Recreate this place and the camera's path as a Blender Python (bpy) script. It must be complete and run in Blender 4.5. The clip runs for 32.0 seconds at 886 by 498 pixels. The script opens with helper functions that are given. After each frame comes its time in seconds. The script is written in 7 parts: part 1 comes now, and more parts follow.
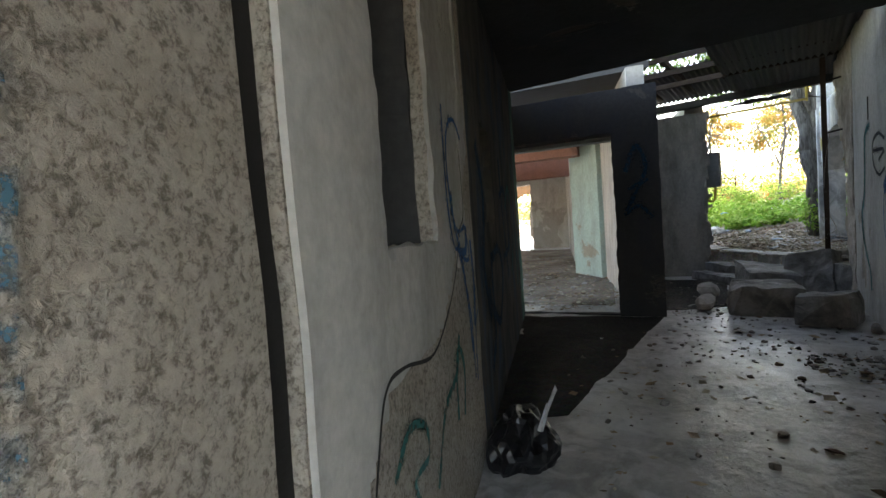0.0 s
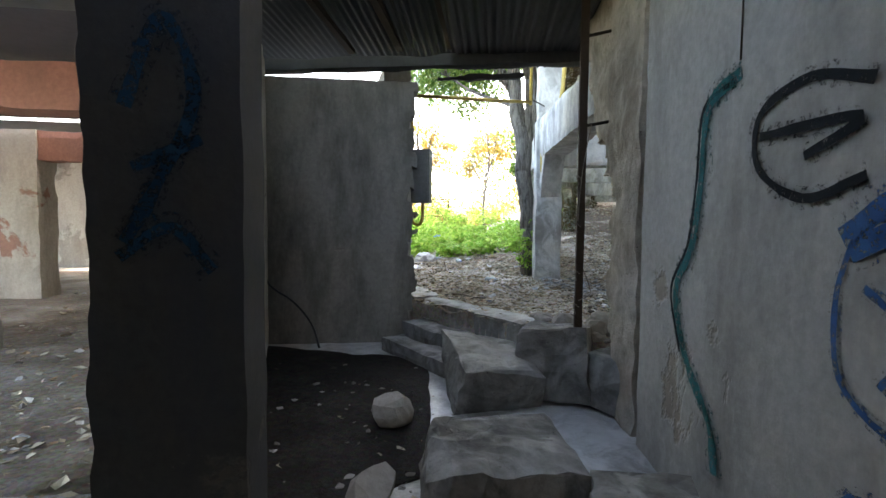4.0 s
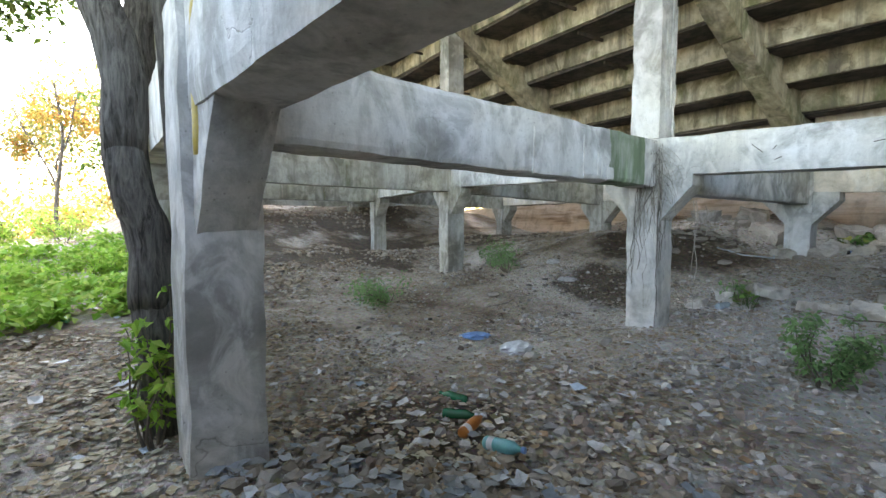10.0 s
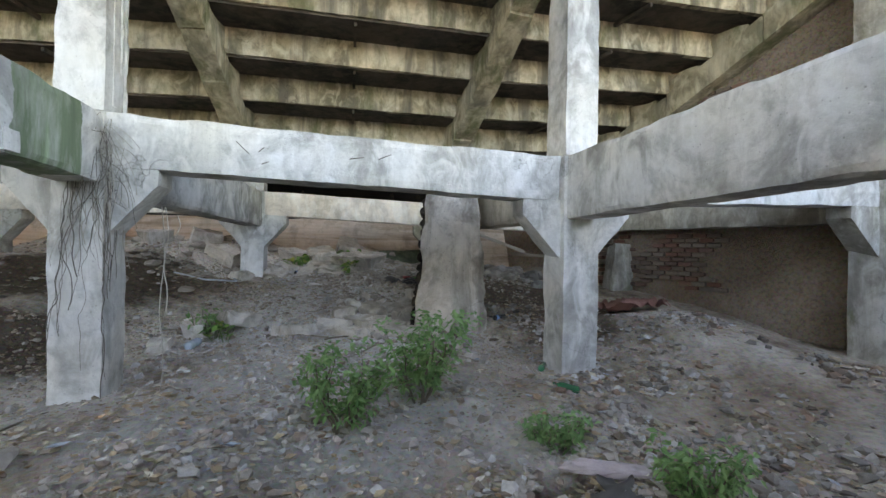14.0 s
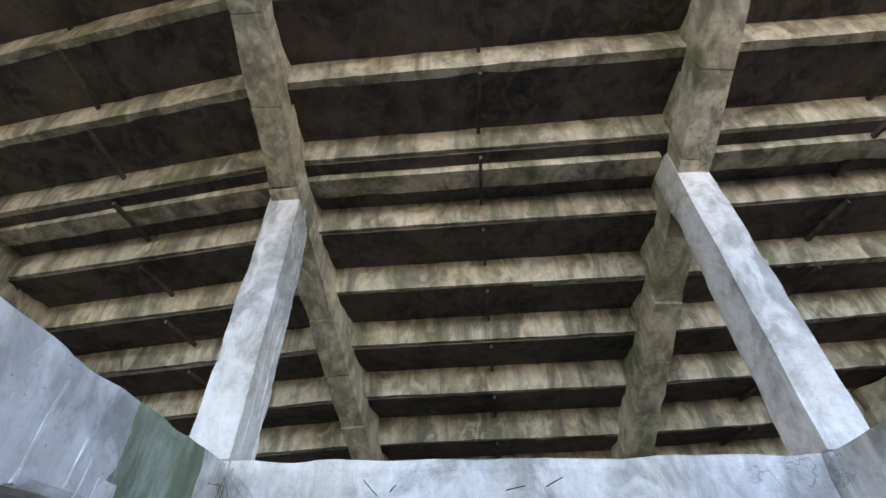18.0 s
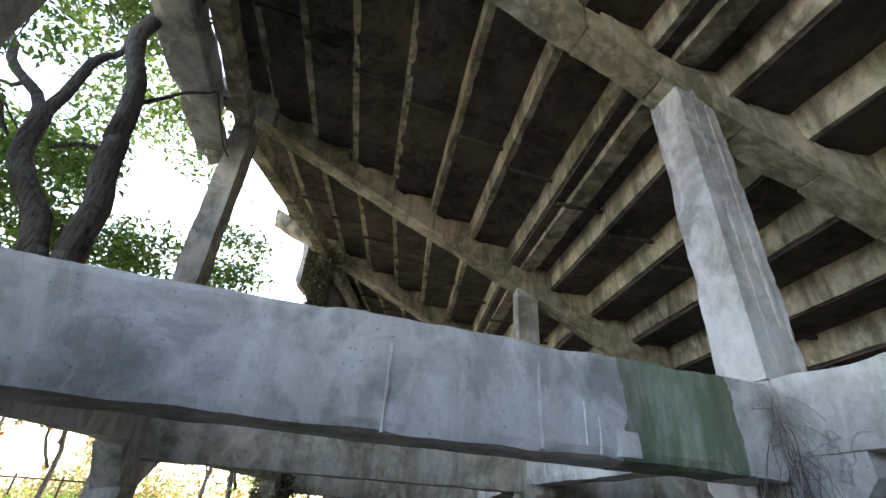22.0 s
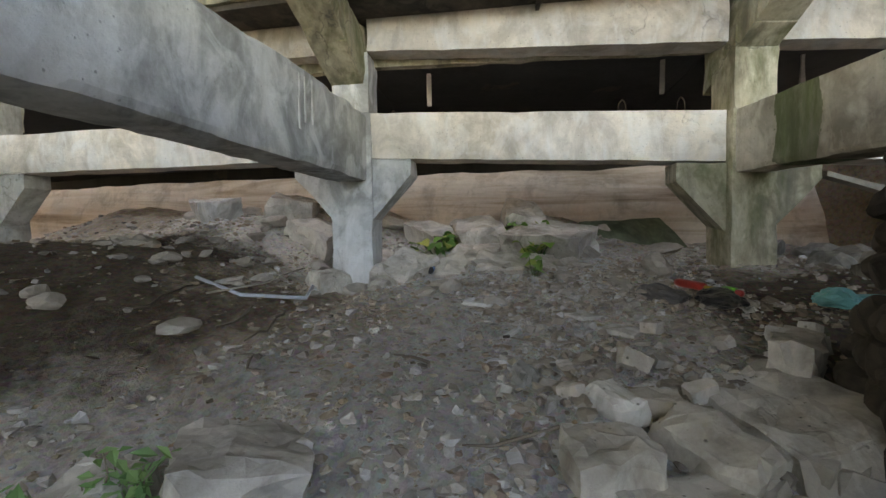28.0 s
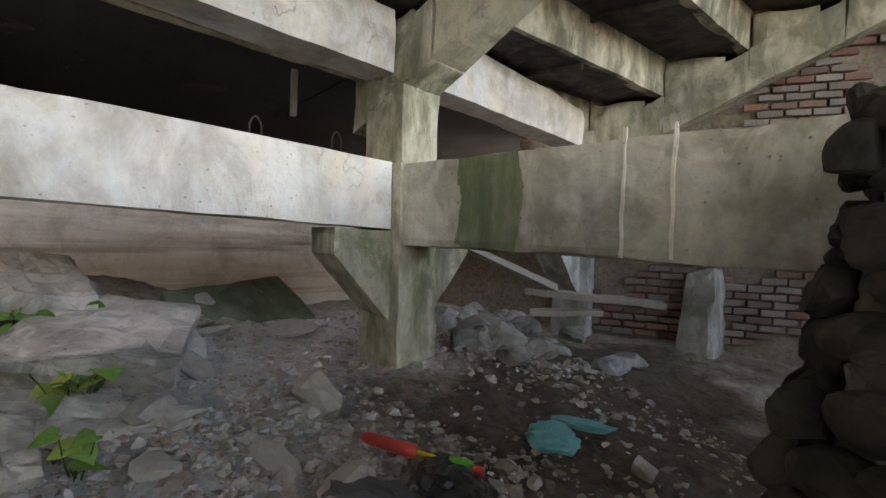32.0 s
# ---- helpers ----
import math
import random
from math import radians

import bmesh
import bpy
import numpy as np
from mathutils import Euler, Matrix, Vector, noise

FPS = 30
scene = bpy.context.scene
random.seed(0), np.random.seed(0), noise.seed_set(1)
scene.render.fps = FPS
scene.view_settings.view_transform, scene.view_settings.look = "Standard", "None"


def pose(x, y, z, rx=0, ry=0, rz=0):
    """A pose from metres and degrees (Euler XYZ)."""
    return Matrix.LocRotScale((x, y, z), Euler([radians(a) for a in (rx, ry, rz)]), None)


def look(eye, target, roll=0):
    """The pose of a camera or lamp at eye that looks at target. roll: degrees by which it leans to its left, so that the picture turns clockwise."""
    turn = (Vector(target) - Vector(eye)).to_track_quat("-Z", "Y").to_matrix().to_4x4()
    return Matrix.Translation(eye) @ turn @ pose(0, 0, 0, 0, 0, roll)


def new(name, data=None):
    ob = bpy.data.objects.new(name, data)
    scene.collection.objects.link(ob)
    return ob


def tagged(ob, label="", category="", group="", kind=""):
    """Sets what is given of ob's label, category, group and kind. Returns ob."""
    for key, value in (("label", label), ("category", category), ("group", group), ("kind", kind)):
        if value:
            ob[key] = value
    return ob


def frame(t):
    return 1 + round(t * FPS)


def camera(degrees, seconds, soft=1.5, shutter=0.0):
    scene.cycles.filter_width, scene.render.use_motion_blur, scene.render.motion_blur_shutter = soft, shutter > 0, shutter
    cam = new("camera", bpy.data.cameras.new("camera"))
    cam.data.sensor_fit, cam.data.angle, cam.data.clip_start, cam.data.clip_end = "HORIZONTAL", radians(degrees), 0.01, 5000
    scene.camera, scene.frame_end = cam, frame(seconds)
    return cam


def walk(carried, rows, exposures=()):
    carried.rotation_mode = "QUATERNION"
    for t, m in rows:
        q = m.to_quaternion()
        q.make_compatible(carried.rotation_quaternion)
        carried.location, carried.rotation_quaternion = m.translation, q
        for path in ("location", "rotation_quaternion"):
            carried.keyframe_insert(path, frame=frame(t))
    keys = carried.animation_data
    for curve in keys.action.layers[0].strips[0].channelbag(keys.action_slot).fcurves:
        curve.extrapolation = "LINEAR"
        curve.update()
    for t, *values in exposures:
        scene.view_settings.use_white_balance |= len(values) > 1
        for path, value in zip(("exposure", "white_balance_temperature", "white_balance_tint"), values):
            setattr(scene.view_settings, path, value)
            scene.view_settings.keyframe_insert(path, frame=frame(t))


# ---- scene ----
cam = camera(87.6, 32.0)
PATH = [
    (0, (0.01, -0.043, 1.507), (-1.412, 1.631, 1.389), -4.3),
    (0.5, (-0.139, 0.514, 1.494), (-1.367, 2.334, 1.351), -4.7),
    (1, (-0.235, 1.056, 1.481), (-1.284, 2.982, 1.311), -3.9),
    (1.5, (-0.407, 1.569, 1.554), (-1.25, 3.596, 1.404), -3.4),
    (2, (-0.492, 2.039, 1.577), (-1.072, 3.95, 1.464), -2.0),
    (2.5, (-0.516, 2.565, 1.624), (-0.947, 4.514, 1.499), -1.3),
    (3, (-0.601, 3.115, 1.592), (-0.983, 5.075, 1.479), -0.6),
    (3.5, (-0.568, 3.632, 1.559), (-0.902, 5.601, 1.454), -0.0),
    (5.5, (-0.57, 5.63, 1.663), (-0.738, 7.617, 1.512), 0.8),
    (6, (-0.685, 6.114, 1.676), (-0.8, 8.108, 1.575), 0.5),
    (6.5, (-0.659, 6.667, 1.786), (-0.739, 8.663, 1.703), 0.6),
    (7, (-0.703, 6.914, 1.948), (-0.746, 8.912, 1.867), 1.3),
    (7.5, (-0.729, 7.074, 1.951), (-0.716, 9.073, 1.895), 1.3),
    (8, (-0.724, 7.307, 1.95), (-0.543, 9.299, 1.91), 1.6),
    (8.5, (-0.663, 7.772, 1.968), (-0.19, 9.714, 1.898), 1.6),
    (9, (-0.628, 8.117, 2.014), (0.142, 9.962, 1.958), 1.1),
    (9.5, (-0.52, 8.435, 2.006), (0.479, 10.167, 1.942), 0.3),
    (10, (-0.476, 8.812, 2.035), (0.684, 10.437, 1.91), -0.0),
    (10.5, (-0.546, 9.017, 2.053), (0.785, 10.503, 1.901), 0.4),
    (11, (-0.461, 9.239, 1.98), (1.097, 10.482, 1.809), 0.8),
    (11.5, (-0.252, 9.446, 1.965), (1.538, 10.318, 1.773), 0.5),
    (12, (-0.048, 9.706, 2.014), (1.889, 10.152, 1.794), 1.1),
    (12.5, (0.043, 9.746, 2.007), (2.033, 9.824, 1.826), 1.2),
    (13, (0.281, 9.716, 1.92), (2.273, 9.623, 1.772), 0.7),
    (13.5, (0.508, 9.696, 1.909), (2.494, 9.472, 1.833), 0.3),
    (14, (0.836, 9.736, 1.934), (2.814, 9.437, 1.94), 0.9),
    (14.5, (1.089, 9.659, 1.979), (3.035, 9.27, 2.228), 1.6),
    (15, (1.223, 9.643, 2.099), (3.102, 9.251, 2.66), 1.3),
    (15.5, (1.295, 9.786, 2.119), (3.225, 9.44, 3.115), -0.8),
    (17.5, (1.377, 9.760, 1.983), (3.021, 9.710, 3.444), -1.8),
    (18, (1.717, 9.876, 1.953), (3.359, 10.102, 3.400), -1.3),
    (18.5, (2.036, 9.944, 2.104), (3.626, 10.582, 3.485), 0.1),
    (19, (2.359, 9.953, 2.247), (3.826, 11.042, 3.473), 2.6),
    (19.5, (2.259, 9.826, 2.119), (3.542, 11.276, 3.162), 4.0),
    (20, (2.162, 9.726, 2.029), (3.255, 11.420, 2.909), 4.5),
    (20.5, (2.256, 9.682, 2.014), (3.094, 11.540, 2.842), 3.2),
    (21, (2.268, 9.589, 1.979), (2.856, 11.500, 2.896), 2.8),
    (21.5, (2.308, 9.566, 2.044), (2.755, 11.454, 3.081), 3.4),
    (22, (2.341, 9.562, 2.109), (2.726, 11.404, 3.248), 3.7),
    (22.5, (2.288, 9.505, 2.122), (2.653, 11.366, 3.237), 4.0),
    (23, (2.352, 9.581, 2.136), (2.738, 11.534, 3.072), 2.7),
    (23.5, (2.671, 9.909, 1.948), (3.315, 11.918, 2.573), -0.4),
    (24, (2.84, 10.236, 1.887), (4.059, 12.056, 2.078), -1.1),
    (24.5, (3.166, 10.338, 1.902), (4.769, 11.844, 1.961), -1.6),
    (25, (3.434, 10.404, 1.926), (5.332, 11.515, 1.906), -1.4),
    (25.5, (3.802, 10.426, 1.946), (5.795, 11.354, 1.887), -1.3),
    (26, (4.08, 10.434, 1.949), (6.149, 11.169, 1.826), -1.4),
    (26.5, (4.417, 10.542, 2.011), (6.53, 11.142, 1.88), -1.0),
    (28.5, (5.68, 10.382, 1.865), (7.861, 10.651, 1.75), -0.9),
    (29, (6.036, 10.438, 1.845), (8.224, 10.647, 1.735), -0.7),
    (29.5, (6.306, 10.498, 1.942), (8.503, 10.48, 1.83), -0.2),
    (30, (6.548, 10.557, 2.135), (8.734, 10.311, 2.054), -0.2),
    (30.5, (6.697, 10.46, 2.204), (8.85, 10.013, 2.123), -0.9),
    (31, (6.833, 10.342, 2.295), (8.903, 9.606, 2.181), -0.8),
    (31.5, (6.951, 10.276, 2.284), (8.842, 9.158, 2.185), 0.3),
    (32, (7.175, 10.347, 2.388), (8.796, 8.861, 2.31), 1.7),
]
walk(cam, [(t, look(eye, target, roll)) for t, eye, target, roll in PATH],
     [(0.0, 4.0, 8200, 10), (1.0, 4.5, 8000, 10), (3.0, 4.5, 8000, 10), (6.0, 4.75, 8900, 11), (9.0, 3.5, 8600, 10), (10.0, 4.25, 8700, 11), (11.0, 4.25, 8700, 14), (13.0, 4.4, 8900, 14), (15.0, 4.08, 8800, 18), (19.0, 4.0, 7300, 20), (21.0, 3.75, 7700, 18), (22.0, 3.4, 7700, 17), (24.0, 3.6, 8800, 16), (25.0, 4.2, 9300, 15), (26.0, 4.3, 9200, 15), (29.0, 4.35, 10000, 17), (31.0, 4.42, 9600, 19), (32.0, 4.48, 8900, 19)])

# ---- world and sun ----
world = bpy.data.worlds.new("world")
scene.world = world
world.use_nodes = True
_wn, _wl = world.node_tree.nodes, world.node_tree.links
_sky = _wn.new("ShaderNodeTexSky")
_sky.sky_type = "NISHITA"
_sky.sun_disc = False
_sky.sun_elevation = radians(42)
_sky.sun_rotation = radians(50)
_sky.air_density, _sky.dust_density, _sky.ozone_density = 1.0, 3.0, 1.0
_bg = _wn["Background"]
_wl.new(_sky.outputs["Color"], _bg.inputs["Color"])
_bg.inputs["Strength"].default_value = 0.15
_sd = bpy.data.lights.new("sun", "SUN")
_sd.energy, _sd.angle, _sd.color = 0.6, radians(12), (1.0, 0.94, 0.85)
sun = new("sun", _sd)
sun.matrix_world = look((0, 0, 30), (-0.72, -0.60, 30 - 0.84))

# ---- materials ----
class Nodes:
    """Small helper round one material's node tree."""

    def __init__(self, name):
        self.mat = bpy.data.materials.new(name)
        self.mat.use_nodes = True
        self.n, self.l = self.mat.node_tree.nodes, self.mat.node_tree.links
        self.bsdf = self.n["Principled BSDF"]
        self.pos = self.n.new("ShaderNodeNewGeometry").outputs["Position"]

    def vec(self, scale=(1, 1, 1), source=None):
        m = self.n.new("ShaderNodeMapping")
        m.inputs["Scale"].default_value = scale
        self.l.new(source or self.pos, m.inputs["Vector"])
        return m.outputs["Vector"]

    def noise(self, scale, detail=4, rough=0.55, stretch=(1, 1, 1), distortion=0.0):
        t = self.n.new("ShaderNodeTexNoise")
        t.inputs["Scale"].default_value, t.inputs["Detail"].default_value = scale, detail
        t.inputs["Roughness"].default_value, t.inputs["Distortion"].default_value = rough, distortion
        self.l.new(self.vec(stretch), t.inputs["Vector"])
        return t.outputs["Fac"]

    def voronoi(self, scale, feature="F1", stretch=(1, 1, 1), out="Distance"):
        t = self.n.new("ShaderNodeTexVoronoi")
        t.feature = feature
        t.inputs["Scale"].default_value = scale
        self.l.new(self.vec(stretch), t.inputs["Vector"])
        return t.outputs[out]

    def ramp(self, fac, stops):
        r = self.n.new("ShaderNodeValToRGB")
        e = r.color_ramp.elements
        while len(e) < len(stops):
            e.new(0.5)
        for k, (at, c) in zip(e, stops):
            k.position = at
            k.color = (c, c, c, 1) if isinstance(c, (int, float)) else (*c, 1)
        self.l.new(fac, r.inputs["Fac"])
        return r.outputs["Color"]

    def mix(self, fac, a, b, mode="MIX"):
        m = self.n.new("ShaderNodeMix")
        m.data_type, m.blend_type = "RGBA", mode
        for socket, v in ((m.inputs["Factor"], fac), (m.inputs["A"], a), (m.inputs["B"], b)):
            if hasattr(v, "is_linked"):
                self.l.new(v, socket)
            elif isinstance(v, (int, float)):
                socket.default_value = v
            else:
                socket.default_value = (*v, 1)
        return m.outputs["Result"]

    def math(self, op, a, b=0.0):
        m = self.n.new("ShaderNodeMath")
        m.operation = op
        for socket, v in zip(m.inputs, (a, b)):
            if hasattr(v, "is_linked"):
                self.l.new(v, socket)
            else:
                socket.default_value = v
        return m.outputs["Value"]

    def island(self):
        return self.n.new("ShaderNodeNewGeometry").outputs["Random Per Island"]

    def random(self):
        return self.n.new("ShaderNodeObjectInfo").outputs["Random"]

    def normal_z(self):
        g, s = self.n.new("ShaderNodeNewGeometry"), self.n.new("ShaderNodeSeparateXYZ")
        self.l.new(g.outputs["True Normal"], s.inputs["Vector"])
        return s.outputs["Z"]

    def bump(self, height, strength=0.5, distance=0.01):
        b = self.n.new("ShaderNodeBump")
        b.inputs["Strength"].default_value, b.inputs["Distance"].default_value = strength, distance
        self.l.new(height, b.inputs["Height"])
        self.l.new(b.outputs["Normal"], self.bsdf.inputs["Normal"])

    def done(self, color, rough=0.85, metal=0.0, spec=None):
        for socket, v in ((self.bsdf.inputs["Base Color"], color), (self.bsdf.inputs["Roughness"], rough)):
            if hasattr(v, "is_linked"):
                self.l.new(v, socket)
            elif isinstance(v, (int, float)):
                socket.default_value = v
            else:
                socket.default_value = (*v, 1)
        self.bsdf.inputs["Metallic"].default_value = metal
        if spec is not None:
            self.bsdf.inputs["Specular IOR Level"].default_value = spec
        return self.mat


def concrete(name, light, mid, dark, moss=0.0, streak=0.5, pits=0.5, moss_color=(0.10, 0.115, 0.05), patch=None, gloss=0.9, relief_size=0.014):
    """Weathered cast concrete: clouds, whitewash and grime blotches, rain runs, hairline cracks, pits, algae where moss is over 0; patch = (x0, x1, colour) is a stain across a beam."""
    k = Nodes(name)
    cloud = k.noise(0.9, 8, 0.66, distortion=0.3)
    fine = k.noise(17, 6, 0.7)
    color = k.ramp(cloud, [(0.36, dark), (0.47, mid), (0.6, light)])
    grime = k.ramp(k.noise(1.9, 9, 0.66, (1, 1, 0.8), 0.7), [(0.46, 0.0), (0.54, 0.5), (0.66, 1.0)])
    color = k.mix(k.math("MULTIPLY", grime, min(0.95, 0.72 + 0.3 * streak)), color, tuple(c * 0.6 for c in dark))
    mottle = k.ramp(k.noise(8.5, 7, 0.7, (1, 1, 1), 0.5), [(0.5, 0.0), (0.58, 0.7), (0.66, 1.0)])
    color = k.mix(k.math("MULTIPLY", mottle, 0.22), color, tuple(c * 0.55 for c in dark))
    wash = k.ramp(k.noise(4.6, 7, 0.6, (1, 1, 0.6), 0.9), [(0.48, 0.0), (0.62, 1.0)])
    color = k.mix(k.math("MULTIPLY", wash, 0.5), color, tuple(min(0.72, c * 1.22) for c in light))
    color = k.mix(0.16, color, k.ramp(fine, [(0.28, 0.5), (0.6, 1.0)]), "MULTIPLY")
    tint = k.ramp(k.noise(0.7, 5, 0.6), [(0.35, (1.0, 0.95, 0.86)), (0.55, (1.0, 1.0, 1.0)), (0.7, (0.92, 0.96, 1.0))])
    color = k.mix(0.9, color, tint, "MULTIPLY")
    runs = k.ramp(k.noise(1.5, 6, 0.62, (2.6, 2.6, 0.22), 0.4), [(0.5, 0.0), (0.66, 1.0)])
    color = k.mix(k.math("MULTIPLY", runs, streak), color, (0.115, 0.105, 0.085))
    if moss:
        green = k.ramp(k.noise(1.3, 8, 0.7, (1.5, 1.5, 0.7), 0.4), [(0.62 - 0.22 * moss, 0.0), (0.74 - 0.18 * moss, 1.0)])
        color = k.mix(k.math("MULTIPLY", green, 0.8), color, moss_color)
    if patch:
        sep = k.n.new("ShaderNodeSeparateXYZ")
        k.l.new(k.pos, sep.inputs["Vector"])
        wobble = k.math("MULTIPLY", k.math("SUBTRACT", k.noise(3.2, 6, 0.65, (1, 1, 0.5)), 0.5), 0.35)
        x = k.math("ADD", sep.outputs["X"], wobble)
        band = k.math("MULTIPLY", k.math("GREATER_THAN", x, patch[0]), k.math("LESS_THAN", x, patch[1]))
        tone = k.ramp(k.noise(2.6, 6, 0.7, (3, 3, 0.4)), [(0.3, tuple(c * 0.6 for c in patch[2])), (0.6, patch[2]), (0.75, tuple(c * 1.7 for c in patch[2]))])
        color = k.mix(k.math("MULTIPLY", band, k.ramp(k.noise(3.5, 6, 0.65, (2.2, 2.2, 0.5)), [(0.3, 0.45), (0.55, 0.95)])), color, tone)
    warp = k.n.new("ShaderNodeTexVoronoi")
    warp.feature = "DISTANCE_TO_EDGE"
    warp.inputs["Scale"].default_value = 0.8
    bent = k.n.new("ShaderNodeVectorMath")
    bent.operation = "ADD"
    shake = k.n.new("ShaderNodeTexNoise")
    shake.inputs["Scale"].default_value, shake.inputs["Detail"].default_value = 2.2, 5
    k.l.new(k.pos, shake.inputs["Vector"])
    k.l.new(k.pos, bent.inputs[0])
    k.l.new(shake.outputs["Color"], bent.inputs[1])
    k.l.new(bent.outputs["Vector"], warp.inputs["Vector"])
    crack = k.ramp(warp.outputs["Distance"], [(0.0, 0.0), (0.007, 1.0)])
    crack = k.math("MAXIMUM", crack, k.ramp(k.noise(1.0, 2), [(0.57, 1.0), (0.62, 0.0)]))
    color = k.mix(k.math("MULTIPLY", k.math("SUBTRACT", 1.0, crack), min(0.6, 1.5 * streak)), color, (0.06, 0.055, 0.05))
    hole = k.ramp(k.voronoi(21), [(0.06, 0.0), (0.16, 1.0)])
    hole = k.math("MAXIMUM", hole, k.ramp(k.noise(3, 4), [(0.46, 1.0), (0.54, 0.0)]))
    color = k.mix(k.math("MULTIPLY", k.math("SUBTRACT", 1.0, hole), 0.75 * pits), color, (0.07, 0.065, 0.058))
    relief = k.math("ADD", k.math("MULTIPLY", fine, 0.7), k.math("MULTIPLY", hole, 0.8 * pits))
    relief = k.math("ADD", relief, k.math("MULTIPLY", crack, 0.7))
    relief = k.math("ADD", relief, k.math("MULTIPLY", k.noise(5, 6, 0.65), 1.3))
    k.bump(relief, 0.6, relief_size)
    return k.done(color, gloss, spec=0.3)


def earth(name, stops, scale=1.0, pebble=40, dust=(), damp_shade=()):
    """Loose soil; dust = (x, y, radius) places where grey cement dust covers it; the last list = the same for dark soil
    and painted shade.
    """
    k = Nodes(name)
    big, fine = k.noise(0.55 * scale, 8, 0.68), k.noise(13 * scale, 8, 0.75)
    color = k.ramp(big, stops)
    grey = k.ramp(k.noise(6, 6, 0.7), [(0.3, (0.48, 0.46, 0.43)), (0.7, (0.66, 0.65, 0.625))])
    wet = k.ramp(k.noise(6, 6, 0.7), [(0.3, (0.075, 0.056, 0.041)), (0.7, (0.17, 0.132, 0.098))])
    for places, over in ((dust, grey), (damp_shade, wet)):
        if not places:
            continue
        sep = k.n.new("ShaderNodeSeparateXYZ")
        k.l.new(k.pos, sep.inputs["Vector"])
        cover = None
        for x, y, r in places:
            dx, dy = k.math("SUBTRACT", sep.outputs["X"], x), k.math("SUBTRACT", sep.outputs["Y"], y)
            d = k.math("SQRT", k.math("ADD", k.math("MULTIPLY", dx, dx), k.math("MULTIPLY", dy, dy)))
            d = k.math("SUBTRACT", 1.0, k.math("DIVIDE", d, r))
            cover = d if cover is None else k.math("MAXIMUM", cover, d)
        cover = k.math("ADD", cover, k.math("MULTIPLY", k.math("SUBTRACT", k.noise(1.4, 7, 0.7), 0.5), 1.6))
        color = k.mix(k.ramp(cover, [(0.1, 0.0), (0.4, 0.9)]), color, over)
    color = k.mix(0.6, color, k.ramp(fine, [(0.34, 0.3), (0.54, 1.0)]), "MULTIPLY")
    stone = k.voronoi(pebble, out="Color")
    color = k.mix(0.2, color, stone, "SOFT_LIGHT")
    k.bump(k.math("ADD", fine, k.math("MULTIPLY", k.noise(55, 5, 0.75), 0.7)), 1.0, 0.05)
    return k.done(color, 0.95, spec=0.15)


def varied(name, colors, rough=0.8, bump=0.3, scale=30, by="island", spec=None, metal=0.0):
    """A tone picked for each island or object out of the given colours, with fine grain."""
    k = Nodes(name)
    pick = k.island() if by == "island" else k.random()
    steps = [(i / max(1, len(colors) - 1), c) for i, c in enumerate(colors)]
    color = k.ramp(pick, steps) if len(colors) > 1 else colors[0]
    grain = k.noise(scale, 4, 0.65)
    color = k.mix(0.6, color, k.ramp(grain, [(0.25, 0.45), (0.75, 1.0)]), "MULTIPLY")
    k.bump(grain, bump, 0.01)
    return k.done(color, rough, metal, spec)


def plaster(name, coat, under, grime, peel=0.5, scale=0.7, rough_bump=0.4, grime_amount=0.5):
    """Old wall plaster: a coat that has come off in places, stained."""
    k = Nodes(name)
    lump = k.noise(scale, 7, 0.62, distortion=0.4)
    off = k.ramp(lump, [(peel - 0.012, 1.0), (peel + 0.012, 0.0)])
    fine = k.noise(24, 5, 0.65)
    color = k.mix(off, coat, under)
    color = k.mix(0.45, color, k.ramp(fine, [(0.3, 0.5), (0.7, 1.0)]), "MULTIPLY")
    dirt = k.ramp(k.noise(1.7, 6, 0.7, (1.6, 1.6, 0.55)), [(0.45, 0.0), (0.7, 1.0)])
    color = k.mix(k.math("MULTIPLY", dirt, grime_amount), color, grime)
    k.bump(k.math("ADD", k.math("MULTIPLY", off, -1.4), k.math("MULTIPLY", fine, rough_bump)), 0.6, 0.012)
    return k.done(color, 0.88, spec=0.25)


M = {}
M["concrete_pale"] = concrete("concrete_pale", (0.60, 0.60, 0.587), (0.51, 0.51, 0.497), (0.32, 0.32, 0.31), 0.0, 0.22, 0.45)
M["concrete_stained"] = concrete("concrete_stained", (0.60, 0.60, 0.59), (0.52, 0.52, 0.51), (0.33, 0.33, 0.32), 0.0, 0.22, 0.5, patch=(3.85, 4.62, (0.15, 0.21, 0.125)))
M["concrete_inner"] = concrete("concrete_inner", (0.52, 0.48, 0.41), (0.44, 0.40, 0.33), (0.30, 0.27, 0.22), 0.2, 0.3, 0.6, patch=(8.72, 9.08, (0.10, 0.12, 0.055)))
M["concrete_cream"] = concrete("concrete_cream", (0.75, 0.675, 0.60), (0.69, 0.62, 0.55), (0.54, 0.48, 0.42), 0.0, 0.12, 0.5)
M["concrete_frame"] = concrete("concrete_frame", (0.50, 0.49, 0.46), (0.40, 0.39, 0.36), (0.27, 0.26, 0.23), 0.25, 0.5, 0.6)
M["concrete_mossy"] = concrete("concrete_mossy", (0.50, 0.455, 0.35), (0.39, 0.35, 0.26), (0.23, 0.21, 0.15), 0.55, 0.7, 0.5)
M["concrete_rib"] = concrete("concrete_rib", (0.56, 0.51, 0.40), (0.40, 0.355, 0.26), (0.19, 0.17, 0.115), 0.45, 0.85, 0.4)
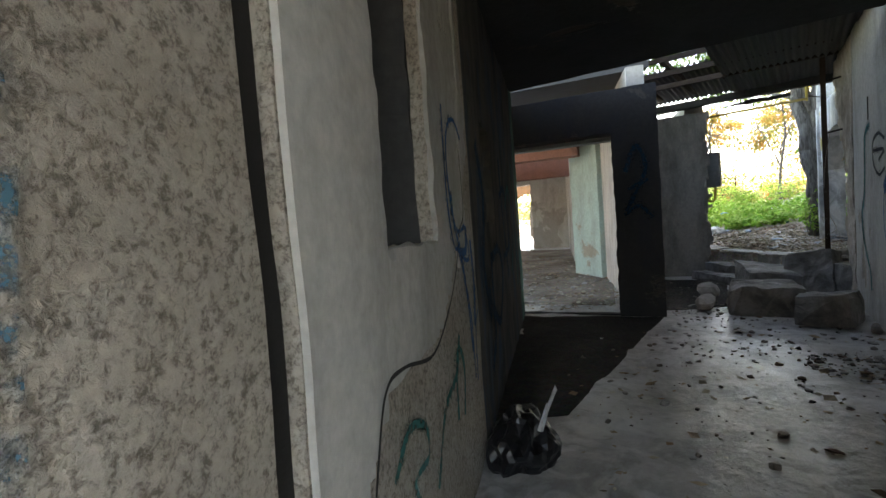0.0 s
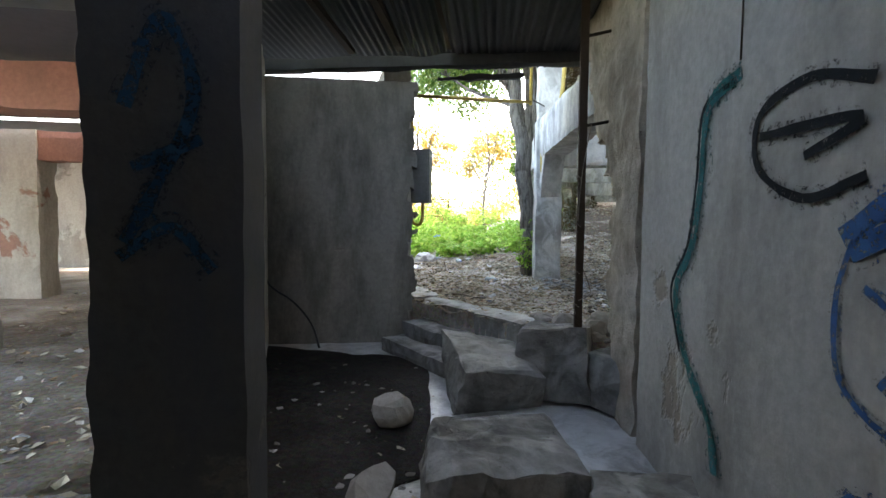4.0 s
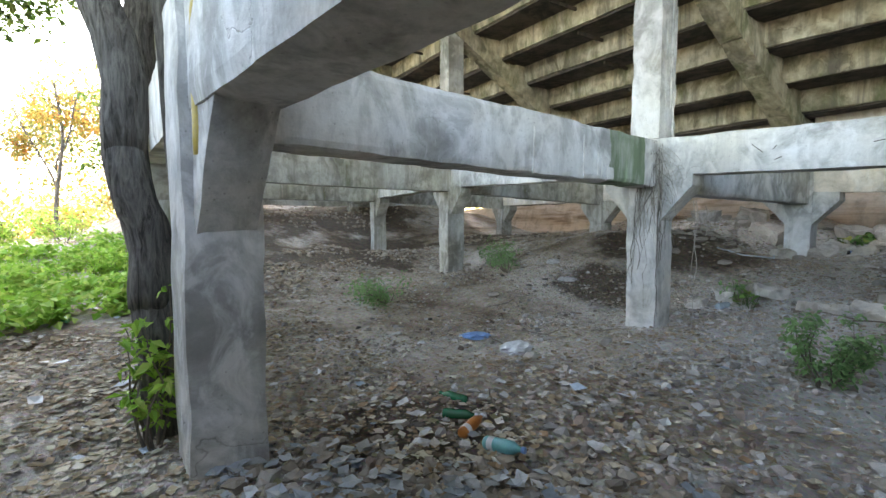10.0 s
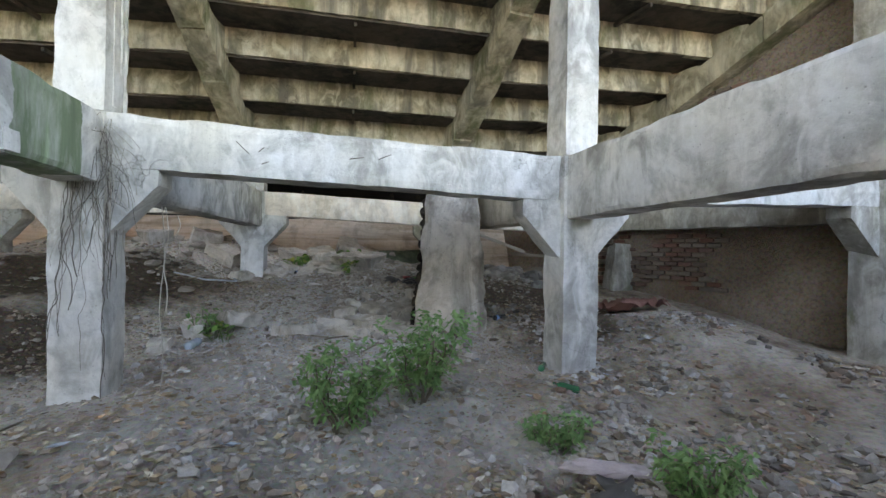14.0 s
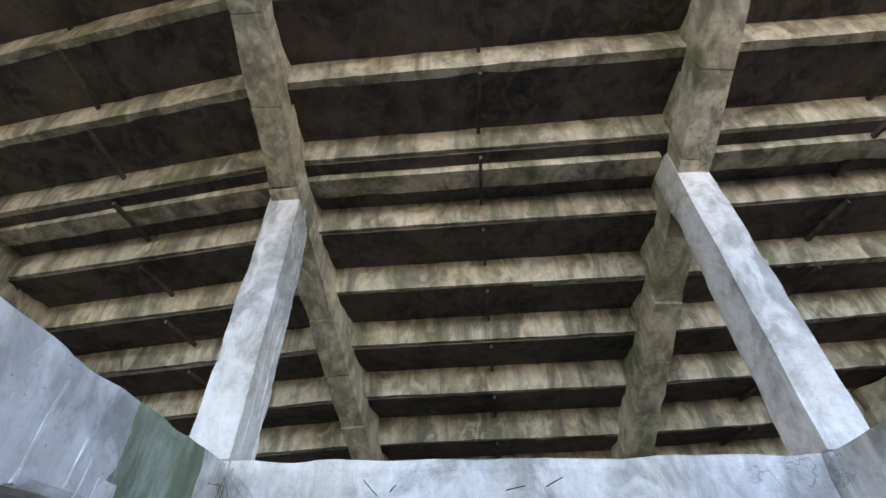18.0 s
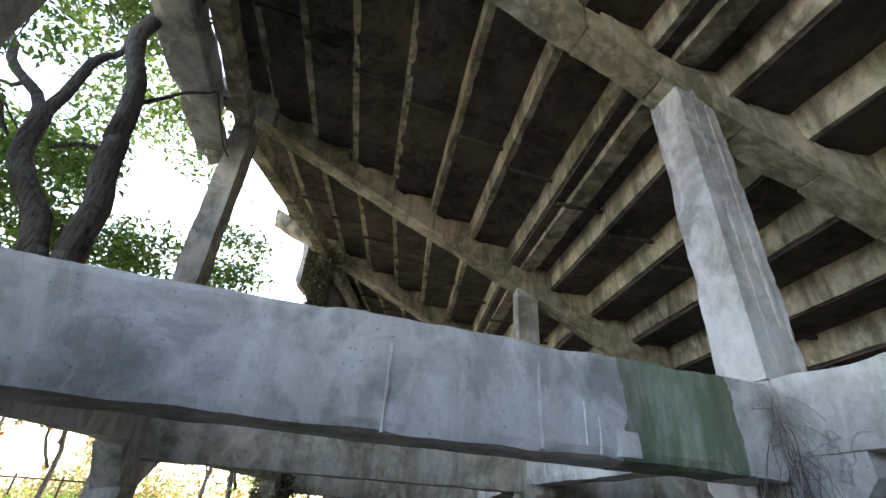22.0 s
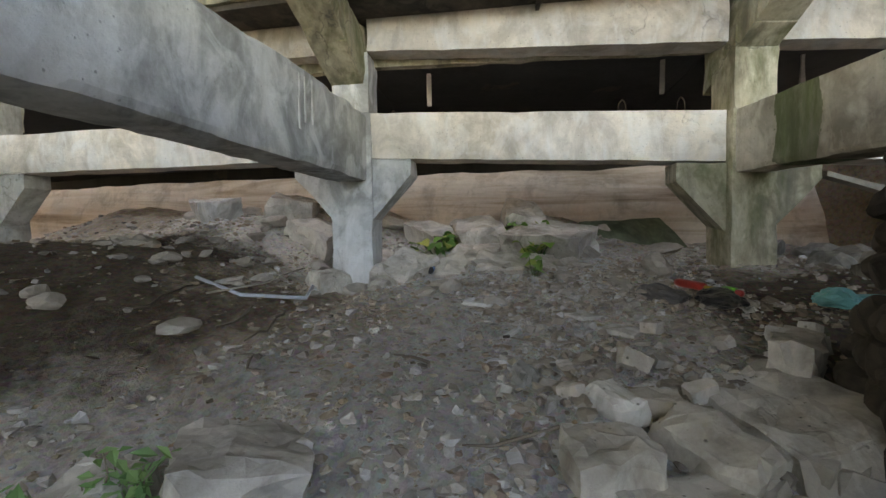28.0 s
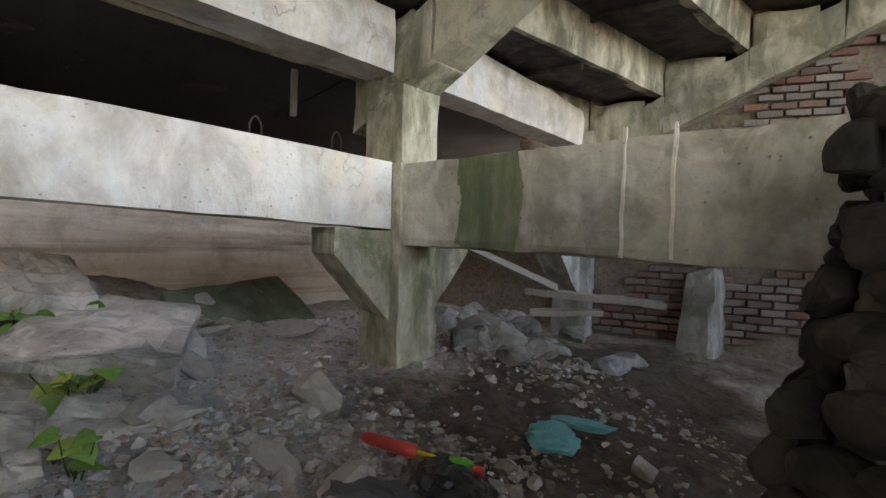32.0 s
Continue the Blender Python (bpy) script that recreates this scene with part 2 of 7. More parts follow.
# Step undersides: the shade between the ribs is put into this near-black colour.
M["tread_shaded"] = concrete("tread_shaded", (0.12, 0.10, 0.084), (0.075, 0.064, 0.055), (0.035, 0.031, 0.028), 0.0, 0.4, 0.3)
M["concrete_green"] = concrete("concrete_green", (0.17, 0.20, 0.14), (0.12, 0.15, 0.095), (0.09, 0.11, 0.07), 0.3, 0.3, 0.3)
M["rubble"] = varied("rubble", [(0.21, 0.175, 0.14), (0.36, 0.315, 0.265), (0.28, 0.235, 0.185), (0.43, 0.39, 0.345)], 0.92, 0.7, 18, spec=0.2)
# Spots beside the pier mix its shadow into the dark soil's colour.
M["soil"] = earth("soil", [(0.34, (0.20, 0.15, 0.11)), (0.47, (0.49, 0.415, 0.335)), (0.6, (0.70, 0.65, 0.59))], dust=((6.7, 10.2, 2.2), (2.2, 9.0, 1.3), (9.7, 10.5, 1.9), (4.4, 10.2, 1.8)), damp_shade=((2.7, 8.7, 0.75), (8.2, 7.9, 1.8), (6.9, 7.2, 1.2), (8.9, 6.6, 1.3), (1.1, 11.2, 0.9), (3.0, 25.0, 3.5), (7.0, 25.5, 3.5), (2.0, 21.5, 2.0), (7.6, 7.3, 1.1), (7.7, 13.4, 1.5), (8.9, 13.8, 1.4), (4.0, 19.2, 2.6), (1.6, 18.4, 1.6), (6.4, 21.6, 2.6), (9.2, 19.6, 2.4), (5.8, 13.2, 0.9)))
# Near-black plaster; in the hollow and window holes it carries their shade.
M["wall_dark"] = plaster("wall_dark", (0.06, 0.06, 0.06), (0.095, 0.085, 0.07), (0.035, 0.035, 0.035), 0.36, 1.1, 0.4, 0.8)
M["wall_room"] = plaster("wall_room", (0.43, 0.395, 0.34), (0.30, 0.165, 0.125), (0.15, 0.12, 0.09), 0.42, 0.8)
M["iron"] = varied("iron", [(0.03, 0.022, 0.017), (0.055, 0.034, 0.022)], 0.85, 0.6, 40, "object", 0.3, 0.1)
M["brick"] = varied("brick", [(0.20, 0.10, 0.075), (0.27, 0.155, 0.12), (0.15, 0.11, 0.09), (0.31, 0.26, 0.22), (0.19, 0.165, 0.145), (0.24, 0.19, 0.16)], 0.9, 0.6, 35, "object", 0.2)
M["mortar"] = earth("mortar", [(0.3, (0.27, 0.21, 0.16)), (0.6, (0.42, 0.34, 0.27)), (0.8, (0.20, 0.16, 0.13))], 1.5)
M["teal"] = plaster("teal", (0.36, 0.44, 0.38), (0.30, 0.27, 0.20), (0.15, 0.14, 0.11), 0.42, 0.9)
M["teal_paint"] = plaster("teal_paint", (0.10, 0.42, 0.44), (0.25, 0.36, 0.34), (0.1, 0.15, 0.15), 0.36, 1.2)
M["orange_wall"] = plaster("orange_wall", (0.30, 0.155, 0.07), (0.26, 0.165, 0.10), (0.15, 0.075, 0.035), 0.35, 0.8, 0.3, 0.35)
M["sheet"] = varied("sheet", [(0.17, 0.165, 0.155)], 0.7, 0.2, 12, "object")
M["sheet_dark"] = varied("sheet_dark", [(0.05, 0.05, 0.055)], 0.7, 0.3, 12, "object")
M["yellow_pipe"] = varied("yellow_pipe", [(0.42, 0.30, 0.06), (0.46, 0.33, 0.08)], 0.5, 0.3, 25, "object")
M["box_grey"] = varied("box_grey", [(0.16, 0.165, 0.16)], 0.5, 0.15, 20, "object")
M["pebble"] = varied("pebble", [(0.07, 0.062, 0.055), (0.34, 0.32, 0.295), (0.22, 0.19, 0.165), (0.46, 0.44, 0.42), (0.30, 0.20, 0.145), (0.12, 0.105, 0.09), (0.56, 0.55, 0.53)], 0.92, 0.4, 40, spec=0.2)
M["litter"] = varied("litter", [(0.25, 0.181, 0.112), (0.525, 0.413, 0.275), (0.138, 0.106, 0.075), (0.68, 0.625, 0.475), (0.45, 0.375, 0.275), (0.375, 0.237, 0.138), (0.65, 0.613, 0.537), (0.275, 0.25, 0.138)], 0.85, 0.2, 30, spec=0.2)
M["scrap"] = varied("scrap", [(0.62, 0.63, 0.64), (0.72, 0.72, 0.70), (0.40, 0.50, 0.62), (0.66, 0.64, 0.60), (0.55, 0.56, 0.55)], 0.55, 0.2, 20)
M["scrap_dull"] = varied("scrap_dull", [(0.30, 0.33, 0.36), (0.40, 0.42, 0.43), (0.22, 0.27, 0.32), (0.46, 0.46, 0.44), (0.18, 0.19, 0.20)], 0.6, 0.3, 20)
M["twig"] = varied("twig", [(0.14, 0.11, 0.085), (0.24, 0.20, 0.16)], 0.9, 0.3, 30, "object")


def leafy(name, colors, glow=0.45):
    """Leaves: matt, with light coming through them."""
    k = Nodes(name)
    color = k.ramp(k.island(), [(i / (len(colors) - 1), c) for i, c in enumerate(colors)])
    k.done(color, 0.55, spec=0.3)
    t = k.n.new("ShaderNodeBsdfTranslucent")
    k.l.new(color, t.inputs["Color"])
    mix = k.n.new("ShaderNodeMixShader")
    mix.inputs["Fac"].default_value = glow
    k.l.new(k.bsdf.outputs["BSDF"], mix.inputs[1])
    k.l.new(t.outputs["BSDF"], mix.inputs[2])
    k.l.new(mix.outputs["Shader"], k.n["Material Output"].inputs["Surface"])
    return k.mat


def bark(name, light, dark):
    """Furrowed bark: ridges that run up the stem."""
    k = Nodes(name)
    ridge = k.noise(9, 7, 0.7, (3.2, 3.2, 0.45), 0.8)
    color = k.ramp(ridge, [(0.35, dark), (0.6, light)])
    color = k.mix(0.5, color, k.ramp(k.noise(2.5, 5), [(0.3, 0.5), (0.7, 1.0)]), "MULTIPLY")
    k.bump(k.math("ADD", ridge, k.math("MULTIPLY", k.noise(40, 4, 0.7), 0.25)), 1.0, 0.05)
    return k.done(color, 0.93, spec=0.2)


M["bark"] = bark("bark", (0.21, 0.195, 0.175), (0.045, 0.04, 0.035))
M["leaf"] = leafy("leaf", [(0.05, 0.115, 0.02), (0.09, 0.18, 0.035), (0.14, 0.23, 0.05), (0.22, 0.28, 0.07)])
M["leaf_dark"] = leafy("leaf_dark", [(0.03, 0.075, 0.02), (0.05, 0.11, 0.03), (0.07, 0.14, 0.04)], 0.35)
M["leaf_autumn"] = leafy("leaf_autumn", [(0.40, 0.30, 0.06), (0.45, 0.20, 0.06), (0.20, 0.25, 0.06), (0.42, 0.36, 0.10), (0.34, 0.14, 0.07)])
M["leaf_bright"] = leafy("leaf_bright", [(0.14, 0.30, 0.04), (0.22, 0.42, 0.06), (0.30, 0.48, 0.09), (0.40, 0.50, 0.13)])
M["weed"] = leafy("weed", [(0.12, 0.26, 0.10), (0.19, 0.35, 0.14), (0.25, 0.41, 0.17), (0.15, 0.30, 0.11)], 0.4)
M["floor"] = concrete("floor", (0.60, 0.595, 0.58), (0.48, 0.47, 0.455), (0.24, 0.225, 0.205), 0.0, 0.0, 0.4, gloss=0.32)
M["wall_right"] = plaster("wall_right", (0.50, 0.46, 0.40), (0.38, 0.315, 0.24), (0.12, 0.10, 0.085), 0.36, 0.6, 0.3, 0.5)
M["wall_end"] = plaster("wall_end", (0.30, 0.28, 0.25), (0.22, 0.185, 0.14), (0.06, 0.055, 0.05), 0.36, 0.6, 0.3, 0.75)
M["wall_blackish"] = plaster("wall_blackish", (0.062, 0.061, 0.06), (0.11, 0.10, 0.085), (0.04, 0.045, 0.06), 0.36, 0.9, 0.4, 0.7)
M["brick_wall"] = plaster("brick_wall", (0.30, 0.14, 0.10), (0.42, 0.33, 0.26), (0.14, 0.08, 0.06), 0.32, 1.0, 0.7, 0.5)
M["wall_room_grey"] = plaster("wall_room_grey", (0.48, 0.46, 0.42), (0.33, 0.31, 0.28), (0.15, 0.13, 0.11), 0.45, 0.7)
# Worn grey steps, with the shadow they lie in put into the colour.
M["step_shaded"] = concrete("step_shaded", (0.30, 0.295, 0.285), (0.19, 0.185, 0.175), (0.07, 0.066, 0.06), 0.0, 0.45, 0.6)
M["slab"] = concrete("slab", (0.63, 0.61, 0.575), (0.54, 0.52, 0.485), (0.35, 0.33, 0.30), 0.0, 0.1, 1.0)
M["block"] = concrete("block", (0.34, 0.325, 0.30), (0.22, 0.21, 0.195), (0.09, 0.083, 0.075), 0.0, 0.2, 0.8)
M["lime"] = concrete("lime", (0.72, 0.71, 0.68), (0.64, 0.63, 0.60), (0.5, 0.49, 0.46), 0.0, 0.1, 0.3)
M["clod"] = varied("clod", [(0.30, 0.23, 0.17), (0.46, 0.38, 0.29), (0.48, 0.43, 0.36), (0.32, 0.25, 0.19), (0.54, 0.51, 0.46)], 0.95, 0.5, 30, spec=0.15)
M["slab_dirty"] = concrete("slab_dirty", (0.56, 0.52, 0.47), (0.46, 0.425, 0.38), (0.29, 0.26, 0.225), 0.0, 0.1, 1.0)
M["dirt"] = earth("dirt", [(0.3, (0.12, 0.092, 0.07)), (0.48, (0.26, 0.215, 0.17)), (0.66, (0.42, 0.38, 0.33))], 1.6)
# Brown pier stones taken near black: their side's shade is in the colour.
M["masonry_shaded"] = concrete("masonry_shaded", (0.085, 0.07, 0.055), (0.052, 0.043, 0.034), (0.024, 0.02, 0.016), 0.0, 0.3, 0.5)
M["pier"] = concrete("pier", (0.60, 0.55, 0.50), (0.52, 0.465, 0.41), (0.38, 0.33, 0.285), 0.0, 0.6, 0.9)
M["plank"] = varied("plank", [(0.30, 0.27, 0.22), (0.38, 0.34, 0.28)], 0.85, 0.4, 25, "object")
M["vine"] = varied("vine", [(0.12, 0.105, 0.09), (0.17, 0.15, 0.13), (0.085, 0.075, 0.065)], 0.9, 0.3, 30, "object")
M["vine_pale"] = varied("vine_pale", [(0.36, 0.33, 0.29), (0.42, 0.39, 0.34)], 0.9, 0.3, 30, "object")
M["strap"] = varied("strap", [(0.5, 0.5, 0.5)], 0.5, 0.1, 30, "object")
M["creeper"] = varied("creeper", [(0.09, 0.22, 0.05), (0.16, 0.30, 0.06), (0.12, 0.26, 0.06), (0.44, 0.42, 0.10), (0.20, 0.33, 0.08)], 0.6, 0.2, 40, "object", 0.25)
# Black ash of the recess; also colours the painted floor shadow.
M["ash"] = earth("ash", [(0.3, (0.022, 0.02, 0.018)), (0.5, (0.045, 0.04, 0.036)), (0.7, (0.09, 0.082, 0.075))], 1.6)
M["pebble_grey"] = varied("pebble_grey", [(0.31, 0.27, 0.23), (0.46, 0.42, 0.37), (0.38, 0.34, 0.30), (0.58, 0.57, 0.55), (0.34, 0.25, 0.20), (0.18, 0.165, 0.15), (0.64, 0.63, 0.61)], 0.92, 0.4, 40, spec=0.2)
M["leaf_far"] = leafy("leaf_far", [(0.12, 0.18, 0.05), (0.28, 0.28, 0.09), (0.34, 0.22, 0.08), (0.10, 0.17, 0.05), (0.20, 0.15, 0.07)], 0.4)
for _name, _c, _r in (("glass_green", (0.02, 0.17, 0.08), 0.15), ("plastic_white", (0.72, 0.73, 0.74), 0.4), ("plastic_blue", (0.16, 0.32, 0.60), 0.4), ("plastic_deep", (0.01, 0.04, 0.5), 0.3), ("plastic_orange", (0.50, 0.16, 0.03), 0.4), ("plastic_teal", (0.12, 0.42, 0.42), 0.45),
                      ("plastic_black", (0.012, 0.012, 0.014), 0.35), ("plastic_pale", (0.50, 0.60, 0.68), 0.25), ("bag_grey", (0.34, 0.34, 0.33), 0.6), ("bag_dark", (0.085, 0.083, 0.082), 0.6), ("cloth_pale", (0.52, 0.45, 0.46), 0.9), ("blanket", (0.30, 0.15, 0.125), 0.95),
                      ("toy_red", (0.55, 0.045, 0.03), 0.35), ("toy_yellow", (0.70, 0.45, 0.03), 0.35), ("toy_green", (0.10, 0.40, 0.05), 0.4), ("strap_blue", (0.05, 0.12, 0.25), 0.6)):
    M[_name] = varied(_name, [_c, tuple(v * 0.8 for v in _c)], 0.95 if "spray" in _name else _r, 0.1, 12, "object", 0.1 if "spray" in _name else None)


def pebbledash(name, tones, pit):
    """Coarse thrown render: small stones with dark gaps between them."""
    k = Nodes(name)
    grit = k.noise(85, 5, 0.8, distortion=0.5)
    big = k.noise(1.6, 6, 0.65)
    color = k.ramp(big, [(0.3, tones[0]), (0.5, tones[1]), (0.7, tones[2])])
    gap = k.ramp(k.math("ADD", grit, k.math("MULTIPLY", k.noise(38, 4, 0.7), 0.7)), [(0.82, 0.0), (1.0, 1.0)])
    color = k.mix(k.math("MULTIPLY", gap, 0.8), color, pit)
    color = k.mix(0.4, color, k.ramp(k.noise(70, 3), [(0.3, 0.5), (0.7, 1.0)]), "MULTIPLY")
    k.bump(k.math("SUBTRACT", k.math("MULTIPLY", k.noise(9, 6, 0.7), 0.8), k.math("MULTIPLY", k.math("ADD", gap, grit), 0.8)), 0.7, 0.009)
    return k.done(color, 0.93, spec=0.2)


M["pebbledash"] = pebbledash("pebbledash", [(0.36, 0.31, 0.25), (0.47, 0.415, 0.345), (0.55, 0.50, 0.43)], (0.13, 0.11, 0.09))
M["broken_render"] = concrete("broken_render", (0.56, 0.48, 0.39), (0.46, 0.385, 0.305), (0.30, 0.24, 0.185), 0.0, 0.15, 1.0, relief_size=0.05)
M["coat_pale"] = plaster("coat_pale", (0.50, 0.48, 0.435), (0.41, 0.385, 0.34), (0.16, 0.145, 0.125), 0.36, 1.3, 0.3, 0.55)
# Dark spray paint, lowered further to hold the shade behind the pillar.
M["wall_painted_shaded"] = concrete("wall_painted_shaded", (0.085, 0.078, 0.066), (0.048, 0.045, 0.039), (0.024, 0.025, 0.026), 0.45, 0.75, 0.3, (0.025, 0.06, 0.11))
M["teal_dark"] = concrete("teal_dark", (0.14, 0.33, 0.29), (0.09, 0.22, 0.195), (0.04, 0.08, 0.08), 0.2, 0.6, 0.3, (0.03, 0.05, 0.06))
M["soot_black"] = varied("soot_black", [(0.012, 0.011, 0.01)], 0.9, 0.3, 20, "object")
M["ivy_brown"] = leafy("ivy_brown", [(0.07, 0.05, 0.03), (0.13, 0.09, 0.05), (0.07, 0.085, 0.03), (0.18, 0.11, 0.06)], 0.25)


def banded(name, stops):
    """Smooth trowelled render, stained in long level bands, with scratches and grime."""
    k = Nodes(name)
    color = k.ramp(k.noise(0.8, 6, 0.6, (0.35, 0.35, 4.5), 0.6), stops)
    dirt = k.ramp(k.noise(2.2, 8, 0.7, (1, 1, 1), 0.4), [(0.5, 0.0), (0.66, 1.0)])
    color = k.mix(k.math("MULTIPLY", dirt, 0.45), color, (0.16, 0.115, 0.08))
    fine = k.noise(24, 6, 0.7)
    color = k.mix(0.25, color, k.ramp(fine, [(0.3, 0.6), (0.6, 1.0)]), "MULTIPLY")
    k.bump(k.math("ADD", fine, k.noise(3, 5)), 0.5, 0.012)
    return k.done(color, 0.85, spec=0.3)


M["retaining"] = banded("retaining", [(0.30, (0.20, 0.135, 0.09)), (0.42, (0.50, 0.38, 0.29)), (0.52, (0.68, 0.56, 0.47)), (0.62, (0.60, 0.46, 0.36)), (0.72, (0.66, 0.60, 0.54))])


def spray(name, paint, cover):
    """Sprayed paint: matt colour, speckled and worn through where the coat is thin."""
    k = Nodes(name)
    tone = k.ramp(k.noise(7, 5, 0.6), [(0.3, tuple(c * 0.7 for c in paint)), (0.7, tuple(c * 1.25 for c in paint))])
    shader = k.done(tone, 0.95, spec=0.1)
    nodes, links = shader.node_tree.nodes, shader.node_tree.links
    out = [n for n in nodes if n.type == "OUTPUT_MATERIAL"][0]
    coat = out.inputs["Surface"].links[0].from_socket
    clear, mixed = nodes.new("ShaderNodeBsdfTransparent"), nodes.new("ShaderNodeMixShader")
    thin = k.ramp(k.noise(38, 6, 0.75), [(0.62 - 0.35 * cover, 0.0), (0.74 - 0.30 * cover, 1.0)])
    links.new(thin, mixed.inputs[0])
    links.new(clear.outputs[0], mixed.inputs[1])
    links.new(coat, mixed.inputs[2])
    links.new(mixed.outputs[0], out.inputs["Surface"])
    return shader


for _name, _c in (("spray_black", (0.02, 0.022, 0.024)), ("spray_blue", (0.045, 0.12, 0.25)), ("spray_teal", (0.035, 0.15, 0.14)), ("spray_navy", (0.014, 0.045, 0.085))):
    M[_name] = spray(_name, _c, 1.0 if _name == "spray_black" else 0.8)
    M[_name + "_mist"] = spray(_name + "_mist", _c, 0.32)
M["spray_smear"] = spray("spray_smear", (0.07, 0.15, 0.19), 0.42)

# ---- building helpers ----
def link_mesh(name, bm_or_data, material, parent=None):
    if isinstance(bm_or_data, bpy.types.Mesh):
        data = bm_or_data
    else:
        data = bpy.data.meshes.new(name)
        bm_or_data.to_mesh(data)
        bm_or_data.free()
    if material and not data.materials:
        data.materials.append(material)
    ob = new(name, data)
    if parent:
        ob.parent = parent
    return ob


def part(name, bm, material, parent, label=""):
    """One mesh object under a thing or a part, in its parent's own space."""
    return tagged(link_mesh(name, bm, material, parent), label)


def thing(name, label, category, kind="", group="", at=(0, 0, 0), turn=0.0):
    """An Empty at a thing's base, to carry its parts."""
    ob = tagged(new(name), label, category, group, kind)
    ob.empty_display_size = 0.1
    ob.matrix_world = pose(*at, 0, 0, turn)
    return ob


def solo(name, bm, material, label, category, kind="", group="", at=(0, 0, 0), turn=0.0):
    """A thing that is one mesh."""
    ob = tagged(link_mesh(name, bm, material), label, category, group, kind)
    ob.matrix_world = pose(*at, 0, 0, turn)
    return ob


def from_lists(name, verts, faces, smooth=False):
    data = bpy.data.meshes.new(name)
    data.from_pydata([tuple(v) for v in verts], [], faces)
    if smooth:
        data.polygons.foreach_set("use_smooth", [True] * len(data.polygons))
    data.update()
    return data


def hexa(bottom, top, step=0.15, amp=0.006, chip=0.012, seed=0.0, freq=4.0, sag=0.0):
    """A six-sided solid between two quads (each four corners, in turn), cut fine, its faces uneven and its edges chipped."""
    b, t = [Vector(c) for c in bottom], [Vector(c) for c in top]
    lu = max((b[1] - b[0]).length, (t[1] - t[0]).length)
    lv = max((b[3] - b[0]).length, (t[3] - t[0]).length)
    lw = max((t[0] - b[0]).length, (t[2] - b[2]).length)
    n = [max(1, min(90, round(x / step))) for x in (lu, lv, lw)]
    verts, index, faces = [], {}, []
    mid = (sum(b, Vector()) + sum(t, Vector())) / 8
    shift = Vector((seed * 7.3, seed * 3.1, seed * 5.7))

    def vert(i, j, k):
        key = (i, j, k)
        if key not in index:
            u, v, w = i / n[0], j / n[1], k / n[2]
            lo = b[0].lerp(b[1], u).lerp(b[3].lerp(b[2], u), v)
            hi = t[0].lerp(t[1], u).lerp(t[3].lerp(t[2], u), v)
            p = lo.lerp(hi, w)
            p.z -= sag * 4 * u * (1 - u)
            q = p * freq + shift
            p = p + amp * noise.noise_vector(q) + 0.4 * amp * noise.noise_vector(q * 3.7)
            edges = (i in (0, n[0])) + (j in (0, n[1])) + (k in (0, n[2]))
            if edges > 1 and chip:
                bite = max(0.12, noise.noise(q * 0.6 + Vector((9, 2, 4))) * 1.3 + 0.4 * noise.noise(q * 1.6) + 0.25)
                bite = min(bite, 0.32 * step / chip)
                axis = Vector((0, 0, 0))
                axis += (lo.lerp(hi, 0.5) - lo.lerp(hi, w)).normalized() if k in (0, n[2]) else Vector()
                c1 = b[0].lerp(b[1], 0.5).lerp(b[3].lerp(b[2], 0.5), v).lerp(t[0].lerp(t[1], 0.5).lerp(t[3].lerp(t[2], 0.5), v), w)
                c2 = b[0].lerp(b[3], 0.5).lerp(b[1].lerp(b[2], 0.5), u).lerp(t[0].lerp(t[3], 0.5).lerp(t[1].lerp(t[2], 0.5), u), w)
                axis += (c1 - p).normalized() if i in (0, n[0]) else Vector()
                axis += (c2 - p).normalized() if j in (0, n[1]) else Vector()
                p += axis * bite * chip
            index[key] = len(verts)
            verts.append(p)
        return index[key]

    for k, flip in ((0, True), (n[2], False)):
        for i in range(n[0]):
            for j in range(n[1]):
                f = [vert(i, j, k), vert(i + 1, j, k), vert(i + 1, j + 1, k), vert(i, j + 1, k)]
                faces.append(f[::-1] if flip else f)
    for j, flip in ((0, False), (n[1], True)):
        for i in range(n[0]):
            for k in range(n[2]):
                f = [vert(i, j, k), vert(i + 1, j, k), vert(i + 1, j, k + 1), vert(i, j, k + 1)]
                faces.append(f[::-1] if flip else f)
    for i, flip in ((0, True), (n[0], False)):
        for j in range(n[1]):
            for k in range(n[2]):
                f = [vert(i, j, k), vert(i, j + 1, k), vert(i, j + 1, k + 1), vert(i, j, k + 1)]
                faces.append(f[::-1] if flip else f)
    return from_lists("solid", verts, faces)


def merge(*meshes):
    bm = bmesh.new()
    for m in meshes:
        bm.from_mesh(m)
    return bm


def across(p, q, width):
    """Half the width of a bar from p to q, level and square to it."""
    d = Vector((q[0] - p[0], q[1] - p[1], 0)).normalized()
    return Vector((-d.y, d.x, 0)) * width / 2


def bar(p, q, width, z0, z1, z0q=None, z1q=None, **more):
    """A beam from p to q in plan, between the heights z0 and z1 (at q: z0q and z1q)."""
    h = across(p, q, width)
    P, Q = Vector((p[0], p[1], 0)), Vector((q[0], q[1], 0))
    up = Vector((0, 0, 1))
    z0q, z1q = z0 if z0q is None else z0q, z1 if z1q is None else z1q
    low = [P - h + up * z0, Q - h + up * z0q, Q + h + up * z0q, P + h + up * z0]
    high = [P - h + up * z1, Q - h + up * z1q, Q + h + up * z1q, P + h + up * z1]
    return hexa(low, high, **more)


